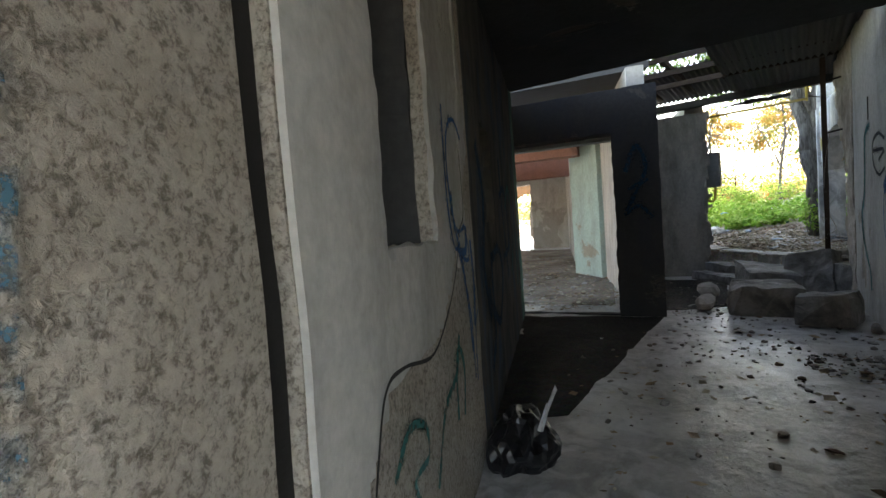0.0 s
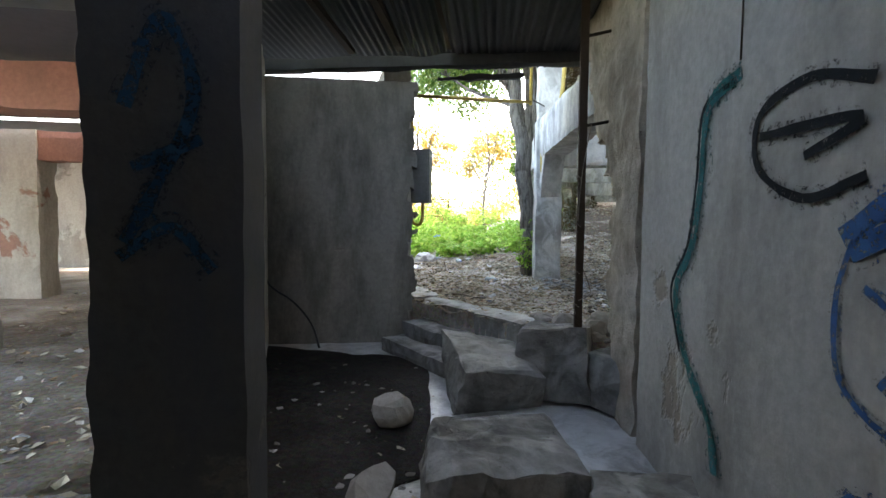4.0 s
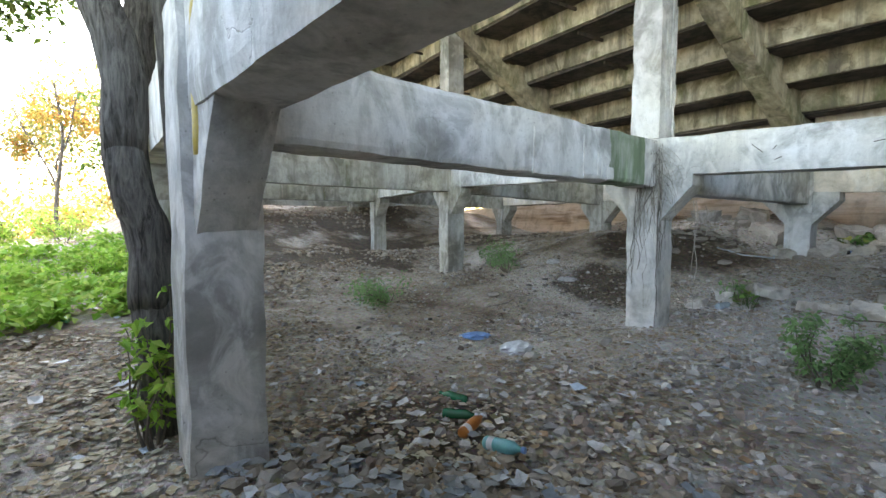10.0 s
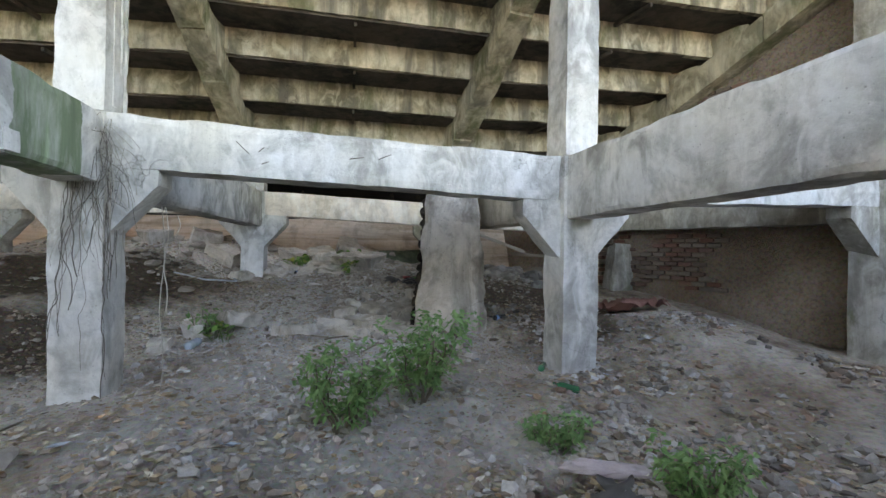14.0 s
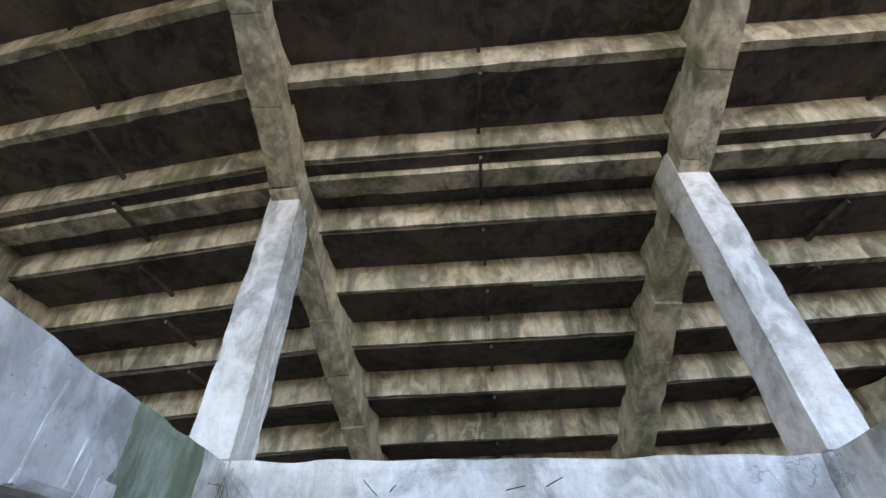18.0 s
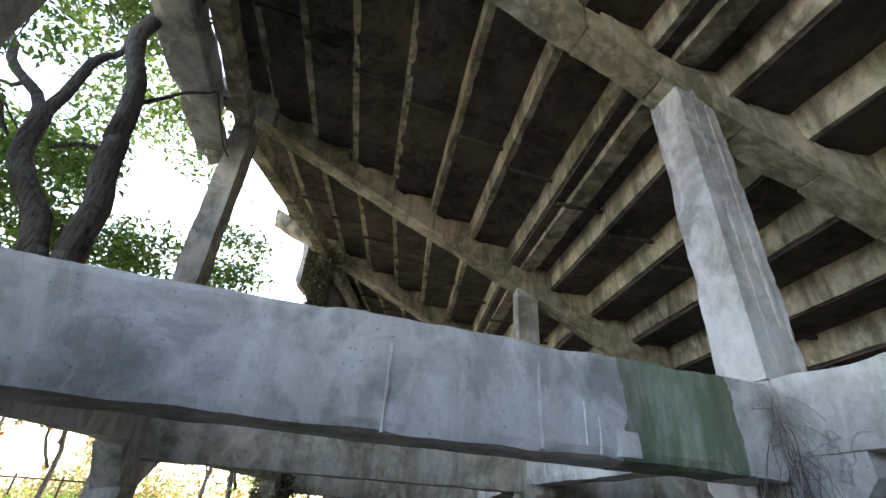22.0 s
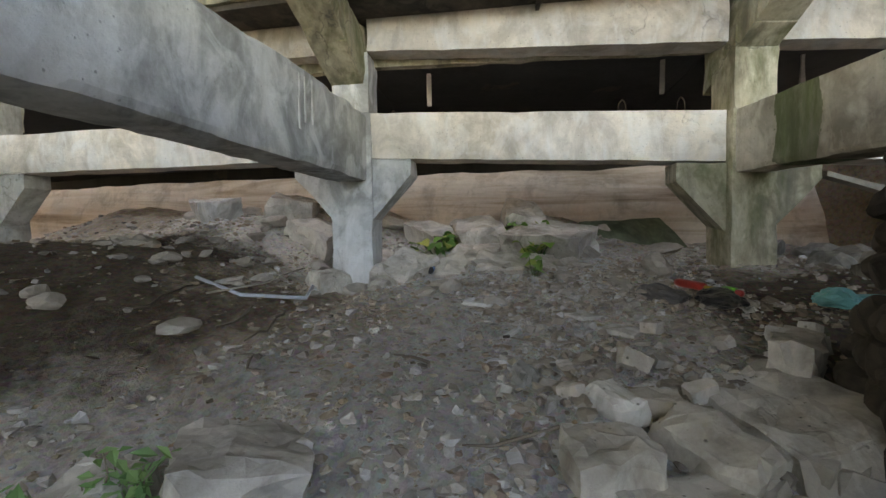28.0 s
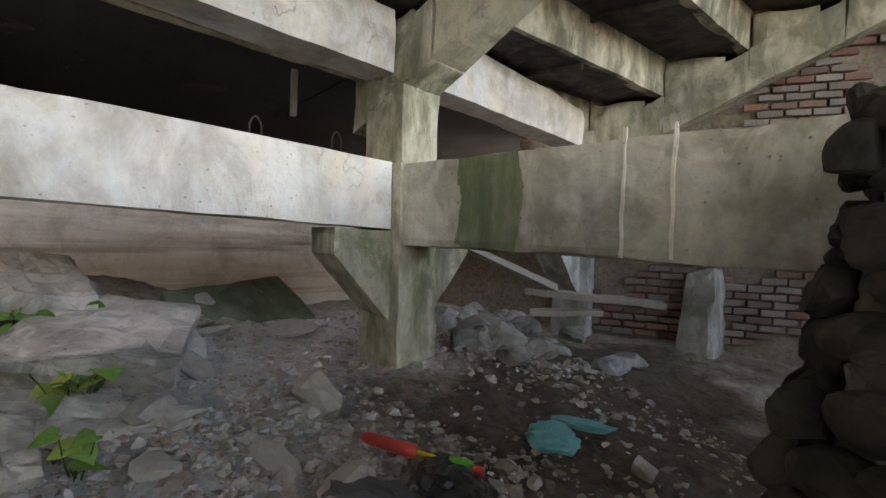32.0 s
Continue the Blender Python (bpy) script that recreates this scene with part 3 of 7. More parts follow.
def box(x0, x1, y0, y1, z0, z1, **more):
    return hexa([(x0, y0, z0), (x1, y0, z0), (x1, y1, z0), (x0, y1, z0)], [(x0, y0, z1), (x1, y0, z1), (x1, y1, z1), (x0, y1, z1)], **more)


def sheet_wall(p, q, z0, z1, thick, keep=None, cell=0.07, amp=0.006, ragged=0.02, seed=0.0):
    """A wall from p to q; keep(s, z) says where it stands, s metres from p. The face lies on the line p-q, the body behind it (to the left of p-q)."""
    P, Q = Vector((p[0], p[1], 0)), Vector((q[0], q[1], 0))
    d, length = (Q - P).normalized(), (Q - P).length
    back = Vector((-d.y, d.x, 0)) * thick
    nu, nw = max(1, round(length / cell)), max(1, round((z1 - z0) / cell))
    su, sw = length / nu, (z1 - z0) / nw
    solid = [[(keep is None or keep((i + 0.5) * su, z0 + (k + 0.5) * sw)) for k in range(nw)] for i in range(nu)]
    verts, index, faces = [], {}, []

    def vert(i, k, side):
        key = (i, k, side)
        if key not in index:
            rim = 0
            for a in (i - 1, i):
                for c in (k - 1, k):
                    if 0 <= a < nu and 0 <= c < nw:
                        rim += solid[a][c]
            p0 = P + d * (i * su) + Vector((0, 0, z0 + k * sw))
            r = noise.noise_vector(p0 * 5.3 + Vector((seed, 0, 0)))
            full = (rim == 4) or i in (0, nu) or k in (0, nw)
            w = p0 + (back if side else Vector()) + r * amp
            if not full:
                r2 = noise.noise_vector(p0 * 9.1 + Vector((seed, side * 3.3, 4)))
                w += d * r2.x * ragged * 2 + Vector((0, 0, r2.z * ragged * 2)) + back.normalized() * (r2.y * ragged if not side else 0)
            index[key] = len(verts)
            verts.append(w)
        return index[key]

    for i in range(nu):
        for k in range(nw):
            if not solid[i][k]:
                continue
            faces.append([vert(i, k, 0), vert(i + 1, k, 0), vert(i + 1, k + 1, 0), vert(i, k + 1, 0)])
            faces.append([vert(i, k, 1), vert(i, k + 1, 1), vert(i + 1, k + 1, 1), vert(i + 1, k, 1)])
            for di, dk, a, c in ((-1, 0, (i, k + 1), (i, k)), (1, 0, (i + 1, k), (i + 1, k + 1)), (0, -1, (i, k), (i + 1, k)), (0, 1, (i + 1, k + 1), (i, k + 1))):
                x, y = i + di, k + dk
                if not (0 <= x < nu and 0 <= y < nw and solid[x][y]):
                    faces.append([vert(*a, 1), vert(*c, 1), vert(*c, 0), vert(*a, 0)][::-1])
    return from_lists("wall", verts, faces)


def tube(points, radii, sides=10, rough=0.0, seed=0.0):
    """A round bar through points, its radius given for each point; caps closed."""
    pts = [Vector(p) for p in points]
    radii = [radii] * len(pts) if isinstance(radii, (int, float)) else radii
    verts, faces = [], []
    side = Vector((1, 0, 0))
    for i, p in enumerate(pts):
        d = (pts[min(i + 1, len(pts) - 1)] - pts[max(i - 1, 0)]).normalized()
        side = (side - d * side.dot(d))
        side = side.normalized() if side.length > 1e-4 else d.orthogonal().normalized()
        other = d.cross(side)
        for k in range(sides):
            a = 2 * math.pi * k / sides
            r = radii[i]
            if rough:
                r *= 1 + rough * noise.noise(Vector((math.cos(a) * 1.3, math.sin(a) * 1.3, p.z * 1.1 + seed))) + 0.5 * rough * noise.noise(p * 6 + Vector((a, seed, 0)))
            verts.append(p + (side * math.cos(a) + other * math.sin(a)) * r)
    for i in range(len(pts) - 1):
        for k in range(sides):
            a, b = i * sides + k, i * sides + (k + 1) % sides
            faces.append([a, b, b + sides, a + sides])
    faces.append(list(range(sides))[::-1])
    faces.append([(len(pts) - 1) * sides + k for k in range(sides)])
    return from_lists("tube", verts, faces, smooth=True)


def curve_points(points, steps=6):
    """A smooth line through points (Catmull-Rom)."""
    p = [Vector(q) for q in points]
    p = [2 * p[0] - p[1]] + p + [2 * p[-1] - p[-2]]
    out = []
    for i in range(1, len(p) - 2):
        for k in range(steps):
            t = k / steps
            a, b, c, d = p[i - 1], p[i], p[i + 1], p[i + 2]
            out.append(0.5 * ((2 * b) + (c - a) * t + (2 * a - 5 * b + 4 * c - d) * t * t + (3 * b - a - 3 * c + d) * t ** 3))
    out.append(p[-2])
    return out

# ---- ground ----
SPOTS = [(0.1, 11.6, 0.68), (5.1, 12.1, 0.61), (5.4, 7.7, 0.67), (9.8, 11.9, 1.2), (9.75, 8.4, 1.5), (5.6, 17.0, 0.85), (6.4, 22.0, 0.95),
         (5.95, 11.7, 0.85), (6.0, 10.9, 0.87), (7.6, 10.6, 1.22), (8.9, 9.2, 1.38), (8.4, 8.3, 1.42), (6.8, 8.8, 0.85), (-0.4, 8.6, 0.62),
         (-0.3, 10.0, 0.62), (2.5, 9.5, 0.6), (3.0, 12.5, 0.66), (2.0, 15.0, 0.8), (8.0, 14.4, 1.85), (7.1, 13.9, 1.35), (9.0, 14.1, 1.8), (9.8, 16.5, 1.6), (11.0, 21.0, 1.5),
         (10.1, 11.14, 1.6), (10.56, 10.19, 1.78), (9.8, 10.15, 1.52), (9.26, 10.19, 1.41), (11.2, 10.2, 2.1), (11.4, 12.5, 2.25), (10.95, 13.7, 2.1), (11.4, 15.5, 2.2), (11.2, 8.0, 1.6), (-1.0, 20.0, 0.62), (-4.0, 30.0, 0.7), (3.0, 28.0, 2.95), (6.5, 28.0, 2.95), (10.0, 27.0, 2.9), (0.6, 27.0, 2.5), (3.0, 24.8, 2.2), (6.0, 25.2, 2.2), (4.5, 31.0, 2.7), (8.5, 32.0, 2.7), (1.5, 22.5, 1.5), (13.0, 30.0, 2.5), (-1.6, 26.0, 1.3), (5.6, 4.2, 0.68),
         (9.5, 5.5, 1.3), (6.3, 5.9, 1.2), (7.6, 7.0, 1.05), (-3.0, 14.0, 0.6), (3.5, 7.0, 0.62), (2.2, 18.5, 1.1), (3.6, 21.0, 1.25)]


def ground_base(x, y):
    w = h = 0.0
    for a, b, z in SPOTS:
        k = 1.0 / ((x - a) ** 2 + (y - b) ** 2 + 0.35) ** 1.6
        w, h = w + k, h + k * z
    far = max(0.0, math.hypot(x - 3, y - 12) - 22)
    z = h / w
    z += (0.66 - z) * min(1.0, far / 12)
    inside = y < 7.9 and x < 0.62 or x < -0.34 and y < 8.22 + 0.83 * (-0.34 - x) and y < 9.4 or y < 30 and x < -1.6 - 0.42 * (y - 9.1)
    if inside and x > -40 and y > -30:
        z = min(z, -0.1)
    return z


def ground_z(x, y):
    p = Vector((x, y, 0))
    near = 1.0 if math.hypot(x - 3, y - 12) < 22 else 0.3
    return ground_base(x, y) + near * (0.05 * noise.noise(p * 0.9) + 0.036 * noise.noise(p * 2.7) + 0.03 * noise.noise(p * 6.5) + 0.018 * noise.noise(p * 14))


def spread(fine0, fine1, step, lo, hi):
    out = list(np.arange(fine0, fine1 + 1e-6, step))
    x, d = fine1, step
    while x < hi:
        d = min(d * 1.35, 400)
        x += d
        out.append(x)
    x, d = fine0, step
    while x > lo:
        d = min(d * 1.35, 400)
        x -= d
        out.insert(0, x)
    return out


def build_ground():
    xs, ys = spread(-1.7, 11.5, 0.065, -2500, 2500), spread(7.4, 17.0, 0.065, -2500, 2500)
    verts = [(x, y, ground_z(x, y)) for x in xs for y in ys]
    n = len(ys)
    faces = [(i * n + j, (i + 1) * n + j, (i + 1) * n + j + 1, i * n + j + 1) for i in range(len(xs) - 1) for j in range(n - 1)]
    solo("ground", from_lists("ground", verts, faces, True), M["soil"], "bare trodden soil with leaf litter and rubble", "ground", "structure")


build_ground()

# ---- concrete frame of the grandstand ----
NODES = {
    -1: dict(A=(1.95, 1.8), B=(5.55, 3.75), C=(10.0, 5.75), turn=19),
    0: dict(A=(0.45, 6.95), B=(5.37, 7.72), C=(9.76, 8.40), turn=9),
    1: dict(A=(-0.01, 11.63), B=(5.14, 12.11), C=(9.78, 11.90), turn=3),
    2: dict(A=(0.0, 16.35), B=(5.45, 16.8), C=(9.95, 16.3), turn=-6),
    3: dict(A=(1.5, 21.2), B=(6.2, 21.6), C=(10.7, 20.8), turn=-12),
    4: dict(A=(2.9, 26.2), B=(7.5, 26.3), C=(11.8, 25.2), turn=-18),
    5: dict(A=(4.8, 31.0), B=(9.3, 30.8), C=(13.4, 29.4), turn=-24),
    6: dict(A=(7.4, 35.4), B=(11.6, 34.8), C=(15.5, 33.2), turn=-31),
}
LOW = dict(A=(2.62, 3.10), B=(2.52, 2.97), C=(2.48, 2.91))
TIE = {-1: (2.34, 2.9), 0: (2.34, 2.96), 1: (2.32, 2.96), 2: (2.42, 2.92), 3: (2.42, 2.92), 4: (2.42, 2.92), 5: (2.42, 2.92), 6: (2.42, 2.92)}
TOP = dict(A=7.75, B=5.96, C=3.52)
LIFT = {-2: 0.0, -1: 0.0, 0: 0.06, 1: 0.18, 2: 0.34, 3: 0.7, 4: 0.9, 5: 1.0, 6: 1.0}  # the stand rises along the curve
FALL = {-1: -0.14, 0: -0.08, 1: 0.05, 2: 0.05, 3: 0.05, 4: 0.05, 5: 0.05, 6: 0.05}  # the inmost line of beams
RISE = {-1: 0.0, 0: -0.08, 1: 0.06, 2: 0.2, 3: 0.16, 4: 0.16, 5: 0.16, 6: 0.16}

SAG = {1: 0.11, 2: 0.05}  # the outer beams deepen here


def haunch(at, d, z_top, reach=0.42, depth=0.62, half=0.152, seed=0.0):
    """A bracket under a beam: from a column's face outwards along d."""
    d = Vector((d[0], d[1], 0)).normalized()
    s = Vector((-d.y, d.x, 0)) * half
    o = Vector((at[0], at[1], 0)) + d * 0.16
    up = Vector((0, 0, 1))
    e = o + d * reach
    low = [o - s + up * (z_top - depth), o + s + up * (z_top - depth), e + s + up * (z_top - 0.16), e - s + up * (z_top - 0.16)]
    high = [o - s + up * z_top, o + s + up * z_top, e + s + up * z_top, e - s + up * z_top]
    return hexa([low[0], low[3], low[2], low[1]], [high[0], high[3], high[2], high[1]], step=0.09, seed=seed)


def column(name, at, turn, z0, z_mid, z1, ways, material, label, half=0.2, half_up=0.185, deep=0.62):
    """A column with its foot in the soil, brackets under the low beams and a slimmer shaft up to the raker."""
    ob = thing(name, label, "column", "structure", at=(at[0], at[1], 0))
    r = Matrix.Rotation(radians(turn), 3, "Z")

    def ring(h, z):
        return [r @ Vector((x * h, y * h, 0)) + Vector((0, 0, z)) for x, y in ((-1, -1), (1, -1), (1, 1), (-1, 1))]

    seed = at[0] + at[1] * 1.7
    part("shaft", hexa(ring(half, z0), ring(half, z_mid), step=0.1, amp=0.008, chip=0.016, seed=seed), material, ob)
    if z1 > z_mid:
        part("upper_shaft", hexa(ring(half_up, z_mid), ring(half_up, z1), step=0.12, amp=0.008, chip=0.018, seed=seed + 3), material, ob)
    for k, d in enumerate(ways):
        part("haunch", haunch((0, 0), d, z_mid - 0.43, depth=deep, seed=seed + k), material, ob)
    return ob


def toward(p, q):
    return (q[0] - p[0], q[1] - p[1])


count = 0
for row, node in NODES.items():
    for line in "ABC":
        count += 1
        at = node[line]
        ways = [toward(at, NODES[r][line]) for r in (row - 1, row + 1) if r in NODES]
        mat = M["concrete_mossy"] if (row, line) == (0, "C") else M["concrete_pale"] if row in (0, 1) else M["concrete_frame"]
        foot = ground_base(*at) - 0.4
        if (row, line) == (0, "A"):
            foot = 2.3
        up = RISE[row] if line != "C" else FALL[row]
        made = column(f"column_{count}", at, node["turn"], foot, LOW[line][1] + up, TOP[line] + (LIFT[row] if line != "C" else 0.0), ways, mat, "square weathered concrete column with brackets under its beams", deep=0.82 if (row, line) == (1, "A") else 0.62)
        if (row, line) == (1, "B"):
            column_b1 = made

TIES = {}
count = 0
for row, node in NODES.items():
    z0, z1 = TIE[row][0] + RISE[row], TIE[row][1] + RISE[row]
    for a, b in ("AB", "BC"):
        count += 1
        mat = M["concrete_stained"] if (row, a) == (1, "A") else M["concrete_inner"] if (row, a) == (0, "B") else M["concrete_pale"] if row in (0, 1) else M["concrete_frame"]
        low, high = (2.46, 3.0) if (row, a) == (1, "A") else (2.38, 3.06) if (row, a) == (0, "A") else (z0, z1)
        far = RISE[row] if b == "C" else 0.0
        end = (2.30, 2.82) if (row, a) == (0, "B") else (2.44, 3.0) if (row, a) == (1, "A") else (z0 - far, z1 - far)
        m = bar(node[a], node[b], 0.34, low, high, *end, step=0.055 if row in (0, 1) else 0.14, amp=0.007, chip=0.034 if row in (0, 1) else 0.022, seed=row + count)
        TIES[row, a] = solo(f"tie_beam_{count}", m, mat, "weathered concrete tie beam with chipped edges", "beam", "structure")
count = 0
rows = sorted(r for r in NODES)
for r0, r1 in zip(rows, rows[1:]):
    for line in "ABC":
        count += 1
        p, q = Vector(NODES[r0][line]), Vector(NODES[r1][line])
        d = (q - p).normalized() * 0.19
        z0, z1 = LOW[line]
        mat = M["concrete_cream"] if line == "C" else M["concrete_pale"] if r0 in (0, 1, -1) else M["concrete_frame"]
        u0, u1 = (RISE[r0], RISE[r1]) if line != "C" else (FALL[r0], FALL[r1])
        s0, s1 = (SAG.get(r0, 0.0), SAG.get(r1, 0.0)) if line == "A" else (0.0, 0.0)
        m = bar(p + d, q - d, 0.34, z0 + u0 - s0, z1 + u0, z0 + u1 - s1, z1 + u1, step=0.08 if r0 in (0, 1) else 0.14, amp=0.004 if line == "C" else 0.006, chip=0.010 if line == "C" else 0.02, seed=count * 1.3)
        solo(f"long_beam_{count}", m, mat, "weathered concrete beam between two columns", "beam", "structure")
    for line, z0, z1 in (("B", 5.96, 6.30), ("C", 3.52, 3.93), ("A", 7.6, 7.95)):
        count += 1
        p, q = Vector(NODES[r0][line]), Vector(NODES[r1][line])
        d = (q - p).normalized() * 0.17
        u0, u1 = (LIFT[r0], LIFT[r1]) if line != "C" else (FALL[r0] - 0.04, FALL[r1] - 0.04)
        m = bar(p + d, q - d, 0.28, z0 + u0, z1 + u0, z0 + u1, z1 + u1, step=0.12, amp=0.008, chip=0.018, seed=count * 1.7)
        mat = M["concrete_cream"] if line == "C" else M["concrete_rib"]
        solo(f"long_beam_{count}", m, mat, "streaked concrete beam under the stand's steps", "beam", "structure")


def face_run(beam, p, q, s, z0, z1, width, side, name, material, label, proud=0.012, seed=0.0):
    """A thin strip standing proud of a beam's face, s metres from p."""
    p, q = Vector(p), Vector(q)
    d = (q - p).normalized()
    n = Vector((-d.y, d.x)) * side
    o = p + d * s + n * 0.155
    e = n * (0.017 + proud)
    low = [(*(o - d * width / 2), z0), (*(o + d * width / 2), z0), (*(o + d * width / 2 + e), z0), (*(o - d * width / 2 + e), z0)]
    high = [(x, y, z1) for x, y, _ in low]
    if side < 0:
        low, high = low[::-1], high[::-1]
    part(name, hexa(low, high, step=0.05, amp=0.008, chip=0.006, seed=seed, freq=9), material, beam, label)


for row, s, z0, z1, w, side in ((1, 3.36, 2.46, 2.88, 0.02, -1), (1, 2.57, 2.45, 2.86, 0.016, -1), (1, 3.62, 2.5, 2.72, 0.014, -1), (1, 3.7, 2.47, 2.66, 0.012, -1)):
    face_run(TIES[row, "A"], NODES[row]["A"], NODES[row]["B"], s, z0, z1, w, side, "seam", M["lime"], "pale lime run down a joint", 0.006, s)
face_run(TIES[1, "A"], NODES[1]["A"], NODES[1]["B"], 3.86, 2.47, 2.6, 0.14, -1, "mortar_patch", M["lime"], "pale patch of mortar", 0.01, 4)
for s in (3.19, 3.38, 3.27):
    face_run(TIES[1, "B"], NODES[1]["B"], NODES[1]["C"], s, 2.56 if s < 3.25 else 2.62, 2.93, 0.02, -1, "lime_run", M["lime"], "white lime run", 0.006, s)
for s in (2.87, 2.66):
    face_run(TIES[0, "B"], NODES[0]["B"], NODES[0]["C"], s, 2.3, 2.89, 0.018, 1, "lime_run", M["concrete_cream"], "cream lime run down a joint", 0.008, s)

# parapet panels along the outer edge of the stand, the first on a cantilevered strip that breaks off past a column
for n, (r0, r1) in enumerate(((3, 4), (4, 5))):
    p, q = Vector(NODES[r0]["A"]) + Vector((-0.62, 0.0)), Vector(NODES[r1]["A"]) + Vector((-0.62, 0.0))
    solo(f"parapet_{n + 2}", bar(p, q, 0.16, 6.75 + LIFT[r0], 8.6 + LIFT[r0], 6.75 + LIFT[r1], 8.6 + LIFT[r1], step=0.16, amp=0.012, chip=0.05, seed=n), M["concrete_frame"], "pale concrete parapet panel with a broken lower edge", "parapet", "structure")
p, q = Vector(NODES[1]["A"]), Vector(NODES[2]["A"])
q = q + (q - p).normalized() * 0.16
ob = thing("parapet_1", "pale concrete parapet on a cantilevered strip, its end broken", "parapet", "structure")
part("strip", bar(p + Vector((-0.4, 0)), q + Vector((-0.4, 0)), 0.54, 7.26, 7.4, 7.44, 7.58, step=0.16, amp=0.01, chip=0.05, seed=2), M["concrete_pale"], ob)
part("upstand", bar(p + Vector((-0.6, 0)), q + Vector((-0.6, -0.08)), 0.13, 7.405, 8.7, 7.585, 8.9, step=0.16, amp=0.01, chip=0.04, seed=3), M["concrete_pale"], ob)
part("broken_end", bar(q + Vector((-0.36, -0.28)), q + Vector((-0.3, -0.02)), 0.3, 7.33, 7.43, 7.27, 7.43, step=0.06, amp=0.03, chip=0.05, seed=4), M["concrete_frame"], ob, "ragged grey end")
# spalled ridges down a column
for x, w, z0, z1 in ((-0.03, 0.05, 3.1, 5.9), (0.09, 0.035, 3.4, 5.6), (0.155, 0.03, 3.0, 5.2)):
    b = NODES[1]["B"]
    part("ridge", hexa([(x - w / 2, -0.20, z0), (x + w / 2, -0.20, z0), (x + w / 2, -0.17, z0), (x - w / 2, -0.17, z0)], [(x - w / 2, -0.2, z1), (x + w / 2, -0.2, z1), (x + w / 2, -0.17, z1), (x - w / 2, -0.17, z1)], step=0.035, amp=0.012, chip=0.012, seed=x * 40, freq=9),
         M["concrete_pale"], column_b1)

# ---- rakers and stepped seating ----
TREAD = 0.715


def on_raker(row, k):
    """Plan point and height of the underside of riser k on a raker; k = 0 is the first step below the middle columns."""
    node = NODES[row]
    A, B, C = (Vector(node[x]) for x in "ABC")
    run = 0.47 + TREAD * k if k >= 0 else -0.3 + 0.79 * (k + 1)
    d = (C - B).normalized() if run > 0 else (B - A).normalized()
    p = B + d * run
    top = 5.96 + LIFT[row]
    z = top - (0.52 + LIFT[row] / 4.45) * run if run > 0 else top - 0.455 * run
    return p, z


STEPS = range(-8, 7)
# Row -2: unseen bay added to keep a sun leak off the brick wall.
NODES[-2] = dict(A=(4.4, -1.6), B=(7.0, 1.1), C=(10.7, 3.3), turn=30)
rows = [-2] + rows
for n, row in enumerate(rows):
    ob = thing(f"raker_beam_{n + 1}", "sloping concrete raker beam with a stepped top, mossy", "beam", "structure")
    ks = list(STEPS)
    for k0, k1 in zip(ks, ks[1:]):
        p, z = on_raker(row, k0)
        q, w = on_raker(row, k1)
        if k0 == ks[0]:
            p, z = p + (p - q) * 0.6, z + (z - w) * 0.6
        m = bar(p, q, 0.34, z - 0.42, z - 0.02, w - 0.42, w - 0.02, step=0.16, amp=0.012, chip=0.02, seed=row + k0 * 0.7)
        part("raker_segment", m, M["concrete_mossy"], ob)
        block = bar(p + (q - p) * 0.25, q, 0.31, w - 0.06, z - 0.05, step=0.13, amp=0.014, chip=0.05, seed=k0)
        part("step_block", block, M["concrete_mossy"], ob)

bay = 0
for r0, r1 in zip(rows, rows[1:]):
    bay += 1
    ob = thing(f"seating_bay_{bay}", "precast concrete seating steps seen from below, streaked and mossy", "seating", "structure")
    for k in STEPS:
        p, z = on_raker(r0, k)
        q, w = on_raker(r1, k)
        d = (q - p).normalized() * 0.04
        wobble = 0.012 * math.sin(k * 2.1 + bay)
        m = bar(p + d, q - d, 0.11, z - 0.02 + wobble, z + 0.43, w - 0.02 + wobble, w + 0.43, step=0.14, amp=0.007, chip=0.02, seed=k + bay * 3)
        part("riser_beam", m, M["concrete_rib"], ob)
        if k + 1 in STEPS:
            p2, z2 = on_raker(r0, k + 1)
            q2, w2 = on_raker(r1, k + 1)
            lo = [Vector((*p, z2 + 0.36)), Vector((*p2, z2 + 0.36)), Vector((*q2, w2 + 0.36)), Vector((*q, w2 + 0.36))]
            hi = [v + Vector((0, 0, 0.09)) for v in lo]
            part("tread_slab", hexa(lo, hi, step=0.5, amp=0.004, chip=0.0, seed=k), M["tread_shaded"], ob)
            a, b = Vector((*p.lerp(q, 0.5), z2 + 0.37)), Vector((*p2.lerp(q2, 0.5), z2 + 0.37))
            part("joint_rib", bar(a, b, 0.035, z2 + 0.30, z2 + 0.355, step=0.3, amp=0.003, chip=0.0), M["tread_shaded"], ob)

# retaining wall and void below the lowest seats
pts = [(12.4, 1.5), (11.6, 5.4), (11.35, 8.4), (11.45, 12.0), (11.7, 16.4), (12.5, 21.0), (13.8, 25.5), (15.6, 30.0)]
ob = thing("wall_retaining", "smooth stained retaining wall under the lowest steps, pinkish brown", "wall", "structure")
